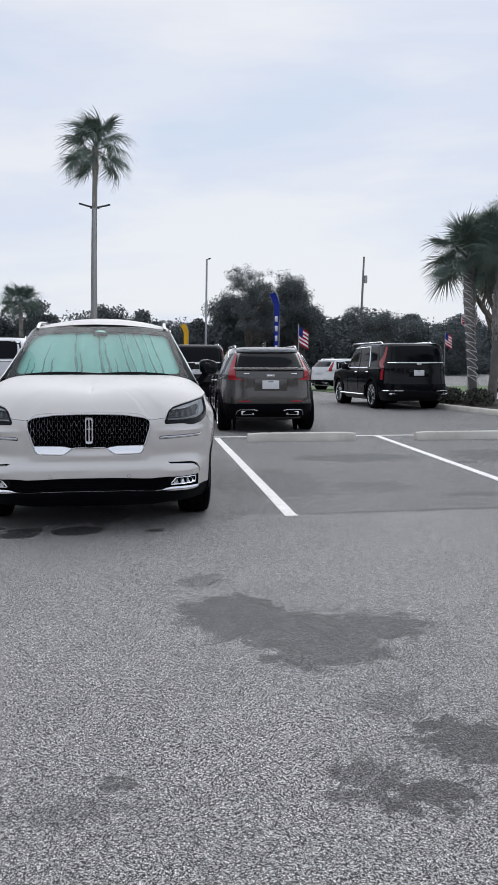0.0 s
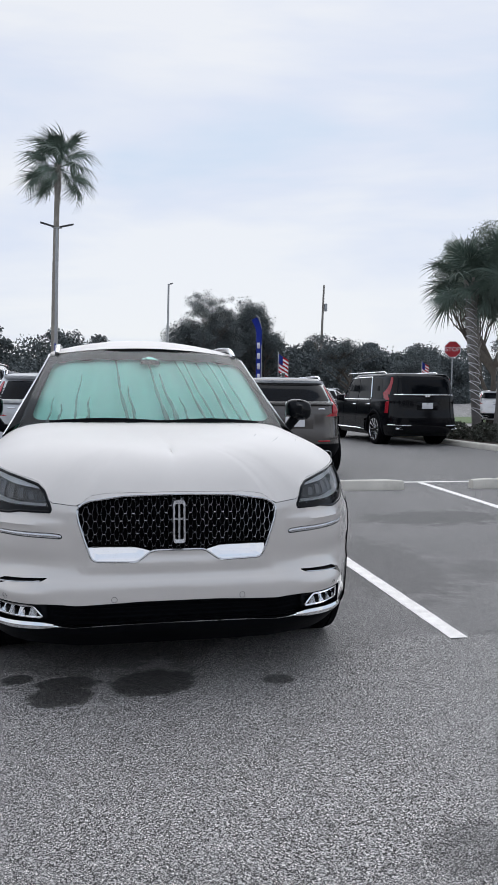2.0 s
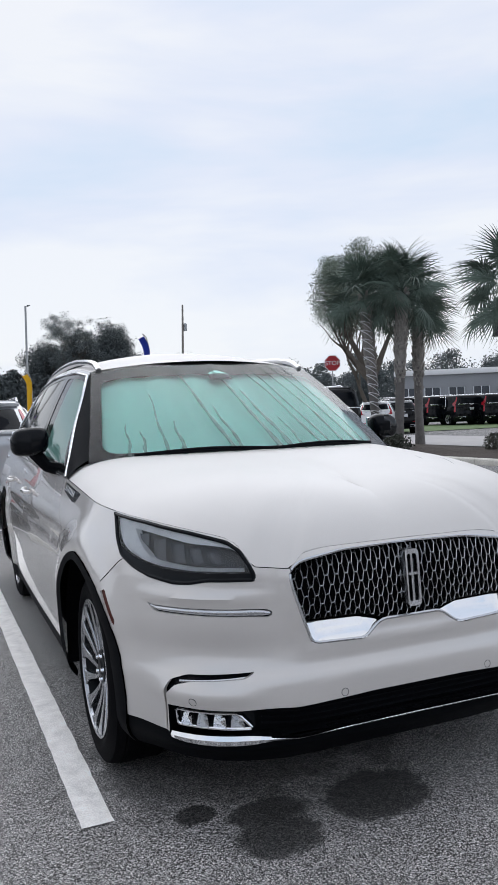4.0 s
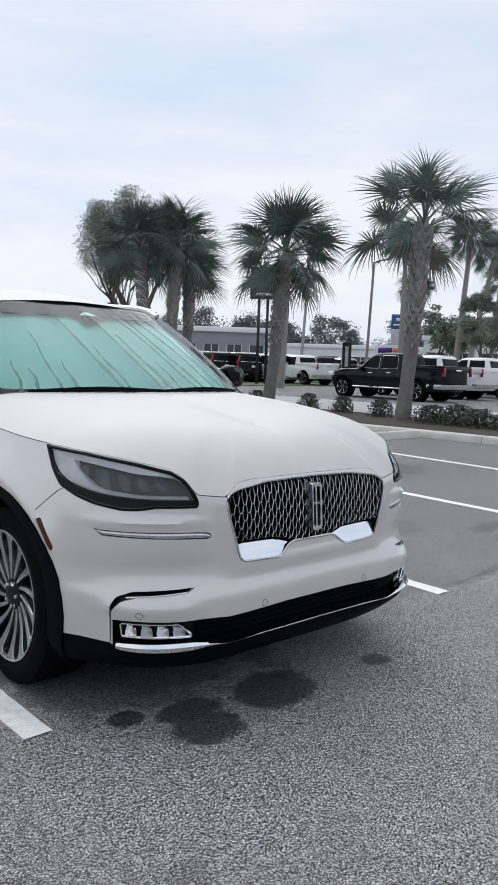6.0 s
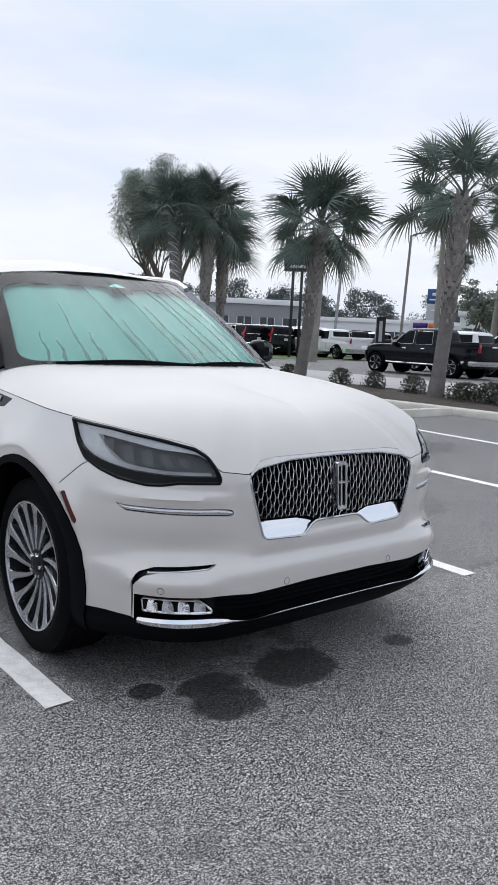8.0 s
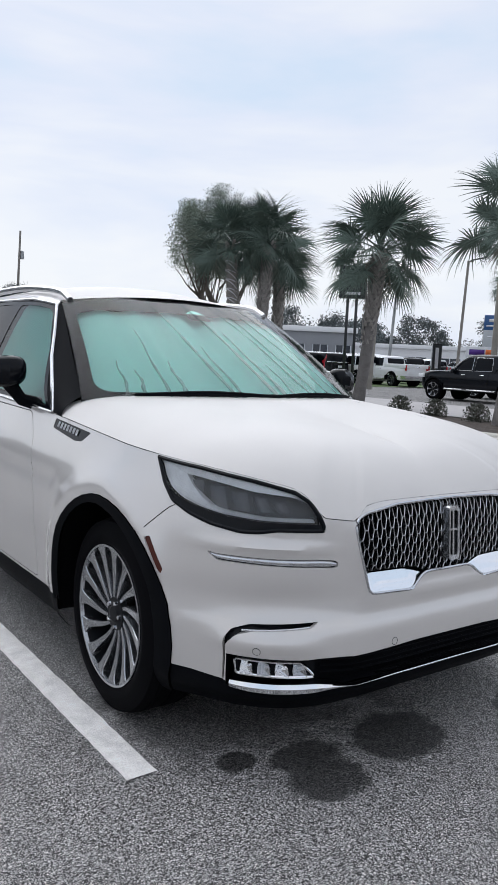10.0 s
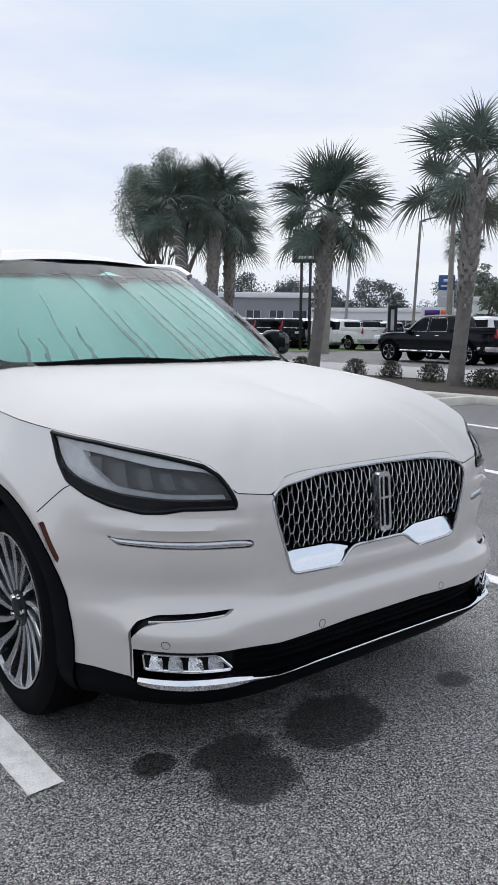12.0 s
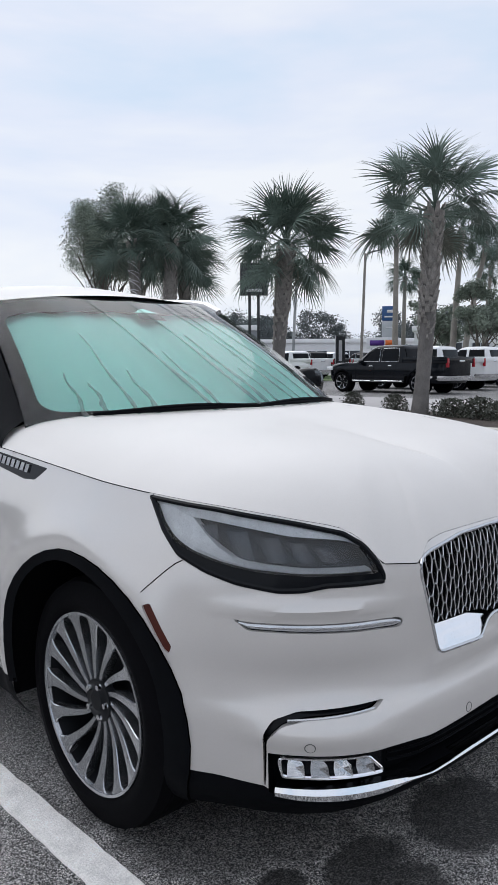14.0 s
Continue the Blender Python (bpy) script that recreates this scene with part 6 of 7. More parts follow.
def pickup(m, paint, label, group="pickup trucks", bright=CHROME):
    """A crew-cab pickup: full-length lower body, cab and open bed."""
    h, length = 1.03, 5.88
    lv = [0.42, 0.50, 0.60, 0.72, 0.84, 0.96, 1.05, 1.11, 1.16, 1.19]
    sp = {"half": [(0.42, h * 0.95), (0.60, h), (0.95, h), (1.19, h * 0.955)], "back": [(0.42, 0.22), (0.55, 0.10), (0.70, 0.04), (1.19, 0.02)], "nose": [(0.42, length - 0.10), (0.60, length), (1.0, length - 0.02), (1.12, length - 0.10), (1.19, length - 0.45)], "levels": lv, "square": 7.0, "belt": 1.15, "wheels": (1.27, 1.27 + 3.745), "wheel_r": 0.42, "rim": 0.70, "spokes": 6, "windows": [], "mirror": (3.95, 1.22), "handles": ((2.62, 1.08), (3.55, 1.07)), "seams": (2.32, 2.42 + 0.95, 4.28), "bright": bright}
    v = vehicle("pickup_truck", sp, paint, m, label, "pickup truck", group)
    cab = {"half": [(1.17, h * 0.95), (1.25, h * 0.93), (1.80, h * 0.78), (1.88, h * 0.70)], "back": [(1.17, 1.98), (1.80, 2.12), (1.88, 2.22)], "nose": [(1.17, 4.62), (1.25, 4.42), (1.80, 3.62), (1.88, 3.40)], "square": 7.0}
    bm = bmesh.new()
    zs = [1.17, 1.25, 1.38, 1.52, 1.66, 1.76, 1.82, 1.88]
    ang = [2 * math.pi * (k + 0.5) / 64 for k in range(64)]
    rings = [[bm.verts.new(ring_point(cab, a, z)) for a in ang] for z in zs]
    for lo, hi in zip(rings, rings[1:]):
        for k in range(64):
            bm.faces.new((lo[k], lo[(k + 1) % 64], hi[(k + 1) % 64], hi[k]))
    crown = [bm.verts.new((q.co.x * 0.5, 2.8 + (q.co.y - 2.8) * 0.5, 1.915)) for q in rings[-1]]
    for k in range(64):
        bm.faces.new((rings[-1][k], rings[-1][(k + 1) % 64], crown[(k + 1) % 64], crown[k]))
    bm.faces.new(crown)
    bmesh.ops.recalc_face_normals(bm, faces=bm.faces)
    part("cab", bm, paint, v)
    for v0, v1, r0, r1 in ((2.22, 3.02, 0.06, 0.0), (3.14, 4.06, 0.0, -0.46)):
        for side in (1, -1):
            patch("side_window", lambda u, z, side=side: shell_at(cab, side, (v0 + r0 * (z - 1.26) / 0.5) * (1 - u) + (v1 + r1 * (z - 1.26) / 0.5) * u, z, 0.006), spread(0, 1, 5), spread(1.26, 1.76, 5), TINTED, v)
            wt = bmesh.new()
            tube(wt, [shell_at(cab, side, (v0 + r0 * (z - 1.26) / 0.5) * (1 - u) + (v1 + r1 * (z - 1.26) / 0.5) * u, z, 0.012) for u, z in ((0, 1.25), (0, 1.77), (1, 1.77), (1, 1.25), (0, 1.25))], 0.012, 5)
            part("window_trim", wt, bright, v)
    patch("rear_window", lambda x, z: tail_at(cab, x * 0.66, z, 0.008), spread(-1, 1, 8), spread(1.30, 1.74, 4), TINTED, v)
    patch("windscreen", lambda x, z: Vector((x * curve_through(z, cab["half"]) * 0.86, curve_through(z, cab["nose"]) - 0.08 * abs(x) ** 3 + 0.01, z + 0.004)), spread(-1, 1, 8), spread(1.26, 1.80, 5), TINTED, v)
    bed = bmesh.new()
    for x0, x1, y0, y1 in ((-0.98, -0.84, 0.06, 2.02), (0.84, 0.98, 0.06, 2.02), (-0.98, 0.98, 0.03, 0.11)):
        box(bed, x0, x1, y0, y1, 1.17, 1.42 if y1 > 1 else 1.40, 0.02)
    part("bed_side", bed, paint, v)
    rear_end(v, sp, None, None, bumper=(0.52, 0.70, bright, 0.10))
    for side in (1, -1):
        lb = bmesh.new()
        box(lb, side * 0.92 - 0.05, side * 0.92 + 0.055, 0.0, 0.10, 1.02, 1.36, 0.02)
        part("tail_lamp", lb, TAIL_RED, v, "tall red tail lamp")
        sb = bmesh.new()
        tube(sb, [shell_at(sp, side, y, 0.48, 0.05) for y in spread(1.95, 4.4, 8)], 0.03, 6)
        part("running_board", sb, bright, v)
        hl = bmesh.new()
        q = shell_at(sp, side, 5.62, 0.98, 0.0)
        box(hl, q.x - 0.10, q.x + 0.02, 5.55, 5.83, 0.90, 1.05, 0.02)
        part("head_lamp", hl, LAMP_FROST, v)
    pl = bmesh.new()
    box(pl, -0.17, 0.17, -0.02, 0.0, 1.22, 1.28)
    part("tailgate_bar", pl, bright, v)
    return v

# ---- the parked vehicles ----
crossover(pose(2.02, 13.12, 0, 0, 0, -4.8), BRONZE_PAINT, "bronze-grey crossover parked nose-out in the opposite bay")
full_size(pose(7.82, 19.82, 0, 0, 0, 0.5), BLACK_PAINT, "black full-size sport utility vehicle beside the kerb, dew on roof")
full_size(pose(1.89, 23.3, 0, 0, 0, -3.0), BLACK_PAINT, "black sport utility vehicle in the further row", name="sport_utility_vehicle")
crossover(pose(-1.77, 12.75, 0, 0, 0, -3.5), SILVER_PAINT, "silver crossover parked nose-out in the opposite bay")
full_size(pose(-3.71, 18.3, 0, 0, 0, -3), WHITE_PAINT, "white sport utility vehicle parked in the further row", name="sport_utility_vehicle")
crossover(pose(-3.85, 21.9, 0, 0, 0, -2.2), RED_PAINT, "dark red crossover in the further row")
crossover(pose(9.75, 37.0, 0, 0, 0, -63), WHITE_PAINT, "white off-road car standing across the aisle")
crossover(pose(17.75, 32.38, 0, 0, 0, -35), WHITE_PAINT, "white off-road car beyond the island's end")
crossover(pose(19.61, 32.67, 0, 0, 0, -20), BLACK_PAINT, "black off-road car beyond the island's end")
# the neighbouring dealer's yard
pickup(pose(22.95, 18.65, 0, 0, 0, -2.0), GREY_PAINT, "dark grey crew-cab pickup truck with chrome trim")
for k, (vx, vy, tr) in enumerate(((26.9, 19.3, 2), (30.6, 19.0, 2), (34.4, 18.6, 2))):
    pickup(pose(vx, vy, 0, 0, 0, tr), WHITE_PAINT, "white crew-cab pickup truck in the dealer's row")
YARD = ((29.67, 41.86, BLACK_PAINT, 0), (30.25, 39.9, BLACK_PAINT, 0), (31.51, 38.68, BLACK_PAINT, 0), (33.36, 36.88, WHITE_PAINT, 0), (33.51, 33.96, WHITE_PAINT, 1), (39.08, 36.87, GREY_PAINT, 1), (43.4, 38.22, SILVER_PAINT, 1), (48.36, 38.95, GREY_PAINT, 1), (28.87, 44.02, GREY_PAINT, 0))
for vx, vy, paint, kind in YARD:
    if kind:
        pickup(pose(vx, vy, 0, 0, 0, -8), paint, "crew-cab pickup truck in the dealer's far row")
    else:
        full_size(pose(vx, vy, 0, 0, 0, -6), paint, "full-size sport utility vehicle in the dealer's far row", group="dealer's row", plate=True)

# ---- palms, trees, shrubs ----
def fan_frond(rng, blades=34, stem=0.95, blade=0.85, droop=0.5, arch=0.35):
    """One fan leaf of a cabbage palm: a bowed stem and folded blades that radiate from its end. Returns points and faces."""
    verts, faces = [], []
    n = 6
    stem_pts = []
    for i in range(n + 1):
        t = i / n
        stem_pts.append(Vector((stem * t, 0, arch * (t - t * t * 0.9))))
    for i, p in enumerate(stem_pts):
        w = 0.026 * (1 - 0.6 * i / n)
        verts += [p + Vector((0, w, 0)), p + Vector((0, 0, -w * 0.8)), p + Vector((0, -w, 0))]
    for i in range(n):
        a = 3 * i
        faces += [(a, a + 1, a + 4, a + 3), (a + 1, a + 2, a + 5, a + 4), (a + 2, a, a + 3, a + 5)]
    tip = stem_pts[-1]
    slope = -0.25
    for k in range(blades):
        f = k / (blades - 1) * 2 - 1
        a = f * radians(118) + rng.uniform(-0.03, 0.03)
        length = blade * (1 - 0.30 * abs(f) ** 2) * rng.uniform(0.86, 1.08)
        base = tip - Vector((0.28 * abs(f) ** 1.2, 0, 0.02))
        d = Vector((math.cos(a), math.sin(a) * 0.88, slope + 0.75 * abs(f) ** 1.3 - 0.05))
        side = Vector((-math.sin(a), math.cos(a), 0))
        fall = droop * rng.uniform(0.4, 1.8) * (1 + 0.8 * abs(f))
        k0 = len(verts)
        for j in range(5):
            t = j / 4
            w = 0.018 * (1 - t) ** 0.9 * (0.55 + 0.9 * min(1, t * 3)) + 0.0012
            p = base + d * length * t + Vector((0, 0, -fall * length * t**2.6))
            verts += [p + side * w + Vector((0, 0, 0.35 * w)), p, p - side * w + Vector((0, 0, 0.35 * w))]
        for j in range(4):
            b = k0 + 3 * j
            faces += [(b, b + 1, b + 4, b + 3), (b + 1, b + 2, b + 5, b + 4)]
    return verts, faces


def crown_mesh(name, rng, count, up=(-0.55, 1.25), size=1.0, droop=0.16, blades=34, stem=0.72, blade=0.84):
    """A palm's head of fan leaves, set in a spiral from hanging to upright."""
    V, F = [], []
    for i in range(count):
        t = (i + 0.5) / count
        tilt = up[0] + (up[1] - up[0]) * t**0.95 + rng.uniform(-0.12, 0.12)
        turn = i * 2.39996 + rng.uniform(-0.25, 0.25)
        vs, fs = fan_frond(rng, blades, stem * rng.uniform(0.85, 1.15) * (0.8 if tilt > 0.9 else 1), blade * rng.uniform(0.85, 1.12), droop, 0.30)
        m = Matrix.Translation((0, 0, 0.10 + 0.35 * t)) @ Matrix.Rotation(turn, 4, "Z") @ Matrix.Rotation(-tilt, 4, "Y") @ Matrix.Rotation(rng.uniform(-1.35, 1.35), 4, "X") @ Matrix.Scale(size, 4)
        k = len(V)
        V += [m @ v for v in vs]
        F += [tuple(k + q for q in f) for f in fs]
    me = bpy.data.meshes.new(name)
    me.from_pydata([tuple(v) for v in V], [], F)
    me.update()
    return me


def boots_bm(height, r0, r1, lean, rng, start):
    """Old leaf bases that criss-cross up the trunk."""
    bm = bmesh.new()
    z, i = start, 0
    while z < height:
        for k in range(7):
            if z - start < 0.7 and rng.random() > 0.3 + (z - start):
                continue
            a = 2 * math.pi * (k + 0.5 * (i % 2)) / 7 + rng.uniform(-0.12, 0.12)
            f = z / height
            r = r0 + (r1 - r0) * f
            c = Vector((lean[0] * f, lean[1] * f, z))
            d, sd = Vector((math.cos(a), math.sin(a), 0)), Vector((-math.sin(a), math.cos(a), 0))
            grow = min(1.0, 0.35 + 0.65 * (z - start) / 1.0)
            w, ln, out = 0.062 * grow, rng.uniform(0.20, 0.32) * grow, rng.uniform(0.035, 0.10) * grow
            pts = [c + d * (r - 0.01) - sd * w * 1.3, c + d * (r - 0.01) + sd * w * 1.3, c + d * (r + out) + sd * w * 0.45 + Vector((0, 0, ln)), c + d * (r + out) - sd * w * 0.45 + Vector((0, 0, ln)), c + d * (r + 0.03) + Vector((0, 0, ln * 0.45))]
            v = [bm.verts.new(p) for p in pts]
            b = [bm.verts.new(p - d * 0.035) for p in pts[2:4]]
            bm.faces.new((v[0], v[1], v[4])), bm.faces.new((v[1], v[2], v[4])), bm.faces.new((v[2], v[3], v[4])), bm.faces.new((v[3], v[0], v[4]))
            bm.faces.new((v[3], v[2], b[0], b[1])), bm.faces.new((v[1], b[0], v[2])), bm.faces.new((v[0], v[3], b[1]))
        z += 0.12
        i += 1
    return bm


def cabbage_palm(x, y, height, lean, size, seed, count=34, bare=0.45, label="", trunk_r=0.165, up=(-0.6, 1.3), lights=False, stem=0.75, blade=0.82):
    """A cabbage palm: smooth lower trunk, criss-cross boots above, a round head of fan leaves."""
    rng = random.Random(seed)
    palm = thing("cabbage_palm", pose(x, y, 0.08), label, "palm tree", "cabbage palms on the island")
    tb = bmesh.new()
    pts, rad = [], []
    for k in range(15):
        f = k / 14
        pts.append((lean[0] * f + 0.02 * math.sin(6 * f + seed), lean[1] * f, height * f - 0.1))
        rad.append(trunk_r * (1.25 - 0.30 * min(1, f * 5) + 0.10 * f))
    tube(tb, pts, rad, 16)
    part("trunk", tb, BARK, palm)
    tagged(part("leaf_base_rind", boots_bm(height, trunk_r * 0.95, trunk_r * 1.10, lean, rng, height * bare), BOOT, palm, smooth=False), "criss-cross stubs of cut leaves", kind="stuff")
    me = crown_mesh("crown", rng, count, up, size, 0.30, 32, stem, blade)
    me.materials.append(FROND)
    crown = new("crown", me)
    crown.parent = palm
    crown.location = (lean[0], lean[1], height - 0.15)
    dry = crown_mesh("dry_leaves", rng, 2, (-1.0, -0.6), size * 0.8, 0.6)
    dry.materials.append(FROND_DRY)
    dead = new("dry_leaves", dry)
    dead.parent = palm
    dead.location = (lean[0], lean[1], height - 0.3)
    tagged(dead, "a few hanging dry fronds")
    if lights:
        cord = bmesh.new()
        loops = []
        for k in range(220):
            f = k / 219
            a = 2 * math.pi * 13 * f
            z = height - 0.35 - (height - 1.0) * f - 0.10 * math.cos(a)
            loops.append((lean[0] * z / height + trunk_r * 1.35 * math.cos(a) - 0.12 * (1 - f), lean[1] * z / height - trunk_r * 1.35 * abs(math.sin(a)) - 0.03, z))
        tube(cord, loops, 0.014, 4)
        part("light_cord", cord, PLATE_WHITE, palm, "white cord of fairy lights round the trunk")
    return palm


cabbage_palm(11.45, 13.3, 4.35, (0.30, -0.10), 1.08, 11, 27, 0.36, "cabbage palm with rough upper trunk and wide fan fronds", up=(-0.45, 1.5), stem=1.08, blade=0.72)
cabbage_palm(11.87, 18.13, 4.15, (0.32, -0.25), 1.20, 12, 40, 0.40, "dense-headed cabbage palm with a leaning trunk", up=(-0.75, 1.5), stem=0.92, blade=0.70)
cabbage_palm(11.0, 21.6, 4.6, (0.30, 0.0), 1.0, 13, 36, 0.35, "cabbage palm in front of an oak", trunk_r=0.135, up=(-0.7, 1.4), stem=0.95, blade=0.74)
cabbage_palm(10.72, 22.2, 4.5, (-0.22, 0.2), 1.0, 14, 34, 0.35, "cabbage palm at the island's end with a light cord", trunk_r=0.135, up=(-0.75, 1.4), lights=True, stem=0.95, blade=0.74)
cabbage_palm(12.6, 22.6, 4.1, (0.1, 0.1), 0.95, 15, 30, 0.4, "cabbage palm behind the others on the island", trunk_r=0.135, up=(-0.8, 1.3))


def fan_palm(x, y, height, seed, r=0.20, size=1.0, lean=(0.0, 0.0), count=40, label="tall slender fan palm with a small round head"):
    """A tall Washington palm with a slim bare trunk."""
    rng = random.Random(seed)
    palm = thing("fan_palm", pose(x, y, 0), label, "palm tree", "tall fan palms")
    tb = bmesh.new()
    tube(tb, [(lean[0] * f * f, lean[1] * f, height * f) for f in [k / 12 for k in range(13)]], [r * (1.2 - 0.45 * k / 12) for k in range(13)], 12)
    part("trunk", tb, WASH_TRUNK, palm)
    tagged(part("leaf_base_rind", boots_bm(height + 0.1, r * 0.75, r * 0.8, lean, rng, height * 0.86), BOOT, palm, smooth=False), "stubs of cut leaves", kind="stuff")
    me = crown_mesh("crown", rng, count, (-0.75, 1.4), size, 0.6, 30, 0.95, 0.60)
    me.materials.append(FROND)
    crown = new("crown", me)
    crown.parent = palm
    crown.location = (lean[0], lean[1], height - 0.1)
    return palm


def leafy_tree(name, x, y, height, spread_r, seed, label, category="tree", depth=4, group="", trunk_h=0.3, leaves=9000, leaf=0.11, material=None, bark=None, gaps=0.32, base_z=0.0, flat=0.75, scatter=0.034):
    """Trunk, limbs and twigs that fork at random; leaves cluster round the twig ends, leaving gaps."""
    rng = random.Random(seed)
    tree = thing(name, pose(x, y, base_z), label, category, group)
    bm = bmesh.new()
    ends = []

    def limb(p, d, length, r, level):
        pts, q, dd = [p.copy()], p.copy(), d.copy()
        for k in range(4):
            dd = (dd + Vector((rng.uniform(-1, 1), rng.uniform(-1, 1), rng.uniform(-0.35, 0.5))) * 0.22).normalized()
            q = q + dd * length / 4
            pts.append(q.copy())
        tube(bm, pts, [r * (1 - 0.16 * k) for k in range(5)], 7 if level < 2 else 3, False)
        if level >= depth:
            ends.append((q, length))
            return
        for _ in range(rng.randint(2, 4) if level else rng.randint(4, 6)):
            a = rng.uniform(0, 2 * math.pi)
            nd = (dd * 0.55 + Vector((math.cos(a), math.sin(a), rng.uniform(-0.05, 0.65))) * 0.9).normalized()
            limb(pts[rng.randint(2, 4)], nd, length * rng.uniform(0.55, 0.82), r * 0.5, level + 1)

    th = height * trunk_h
    limb(Vector((0, 0, -0.1)), Vector((rng.uniform(-0.1, 0.1), rng.uniform(-0.1, 0.1), 1)), th, height * 0.028, 0)
    top = max(q.z for q, _ in ends)
    wide = max(math.hypot(q.x, q.y) for q, _ in ends)
    kz, kr = height * 0.96 / top, spread_r * 0.92 / wide
    for v in bm.verts:
        f = min(1, max(0, (v.co.z - th * 0.5) / th))
        v.co.x *= 1 + (kr - 1) * f
        v.co.y *= 1 + (kr - 1) * f
        v.co.z *= 1 + (kz - 1) * f
    part("trunk", bm, bark or OAK_BARK, tree, "grey-brown trunk and limbs")
    ends = [(Vector((q.x * kr, q.y * kr, q.z * kz)), ln) for q, ln in ends if rng.random() > gaps * 0.4]
    V, F = [], []
    for _ in range(leaves):
        q, ln = ends[rng.randrange(len(ends))]
        c = q + Vector([max(-1.7, min(1.7, rng.gauss(0, k))) for k in (1, 1, flat)]) * height * scatter
        a, b = rng.uniform(0, 6.28), rng.uniform(-0.9, 0.9)
        d = Vector((math.cos(a) * math.cos(b), math.sin(a) * math.cos(b), math.sin(b)))
        s = d.cross(Vector((rng.uniform(-1, 1), rng.uniform(-1, 1), rng.uniform(-1, 1)))).normalized()
        ll = leaf * rng.uniform(0.6, 1.4)
        k = len(V)
        V += [c - d * ll, c + s * ll * 0.45, c + d * ll, c - s * ll * 0.45]
        F.append((k, k + 1, k + 2, k + 3))
    me = bpy.data.meshes.new("crown")
    me.from_pydata([tuple(v) for v in V], [], F)
    me.materials.append(material or LEAF)
    me.update()
    crown = new("crown", me)
    crown.parent = tree
    return tree


leafy_tree("oak_tree", 18.14, 33.27, 9.47, 3.25, 28, "live oak with small dusty green leaves behind the palms", leaves=125000, leaf=0.036, trunk_h=0.2, gaps=0.5, scatter=0.025, flat=1.1, depth=5)


def clump(name, x, y, rx, ry, h, seed, label, leaves=900, leaf=0.05, material=None, group="", category="shrub", z=0.1):
    """A clipped shrub: twigs and leaves in a loose dome."""
    rng = random.Random(seed)
    sh = thing(name, pose(x, y, z), label, category, group)
    tw = bmesh.new()
    for k in range(14):
        a, t = rng.uniform(0, 6.28), rng.uniform(0.3, 0.85)
        tube(tw, [(0, 0, -0.04), (rx * 0.4 * t * math.cos(a), ry * 0.4 * t * math.sin(a), h * 0.4), (rx * t * math.cos(a), ry * t * math.sin(a), h * rng.uniform(0.6, 0.9))], [0.012, 0.008, 0.004], 4, False)
    part("branchwork", tw, OAK_BARK, sh)
    V, F = [], []
    for _ in range(leaves):
        a, r, f = rng.uniform(0, 6.28), rng.random() ** 0.45, rng.random()
        lump = 1 + 0.18 * math.sin(a * 5 + seed) + 0.12 * math.sin(a * 11 + seed * 3)
        zz = h * f
        k0 = math.sqrt(max(0, 1 - (max(0, f - 0.35) / 0.68) ** 2)) * lump
        c = Vector((rx * r * k0 * math.cos(a), ry * r * k0 * math.sin(a), zz * (1 + 0.06 * math.sin(a * 7))))
        d = Vector((rng.gauss(0, 1), rng.gauss(0, 1), rng.gauss(0.3, 1))).normalized()
        s = d.cross(Vector((rng.uniform(-1, 1), rng.uniform(-1, 1), rng.uniform(-1, 1)))).normalized()
        ll = leaf * rng.uniform(0.6, 1.4)
        k = len(V)
        V += [c - d * ll, c + s * ll * 0.5, c + d * ll, c - s * ll * 0.5]
        F.append((k, k + 1, k + 2, k + 3))
    me = bpy.data.meshes.new("leaves")
    me.from_pydata([tuple(v) for v in V], [], F)
    me.materials.append(material or HEDGE_LEAF)
    me.update()
    lv = new("leaves", me)
    lv.parent = sh
    return sh


for k, (bx, by) in enumerate(((11.95, 14.28), (12.25, 15.73), (12.3, 16.95), (12.1, 18.75))):
    clump("round_shrub", bx, by, 0.30, 0.30, 0.42, 40 + k, "small clipped round shrub in the mulch bed", 1300, 0.026, group="round shrubs")
for k in range(14):
    clump("hedge_plant", 11.45 + 0.1 * math.sin(k * 2.1), 12.55 - 0.62 * k, 0.44, 0.38, 0.38 + 0.04 * math.sin(k * 1.7), 60 + k, "low dark hedge plant with sparse leaves", 1100, 0.034, group="hedge plants")
for k in range(7):
    clump("hedge_plant", 9.9 + 0.25 * math.sin(k * 1.9), 20.2 + 0.75 * k, 0.45, 0.45, 0.45, 80 + k, "low dark hedge plant with sparse leaves", 700, 0.05, group="hedge plants")

# ---- the distance: woods, poles, signs, buildings, flags ----
def at_far(dx, dy, dist, ex=-3.1, ey=4.2):
    k = math.hypot(dx, dy)
    return ex + dx / k * dist, ey + dy / k * dist


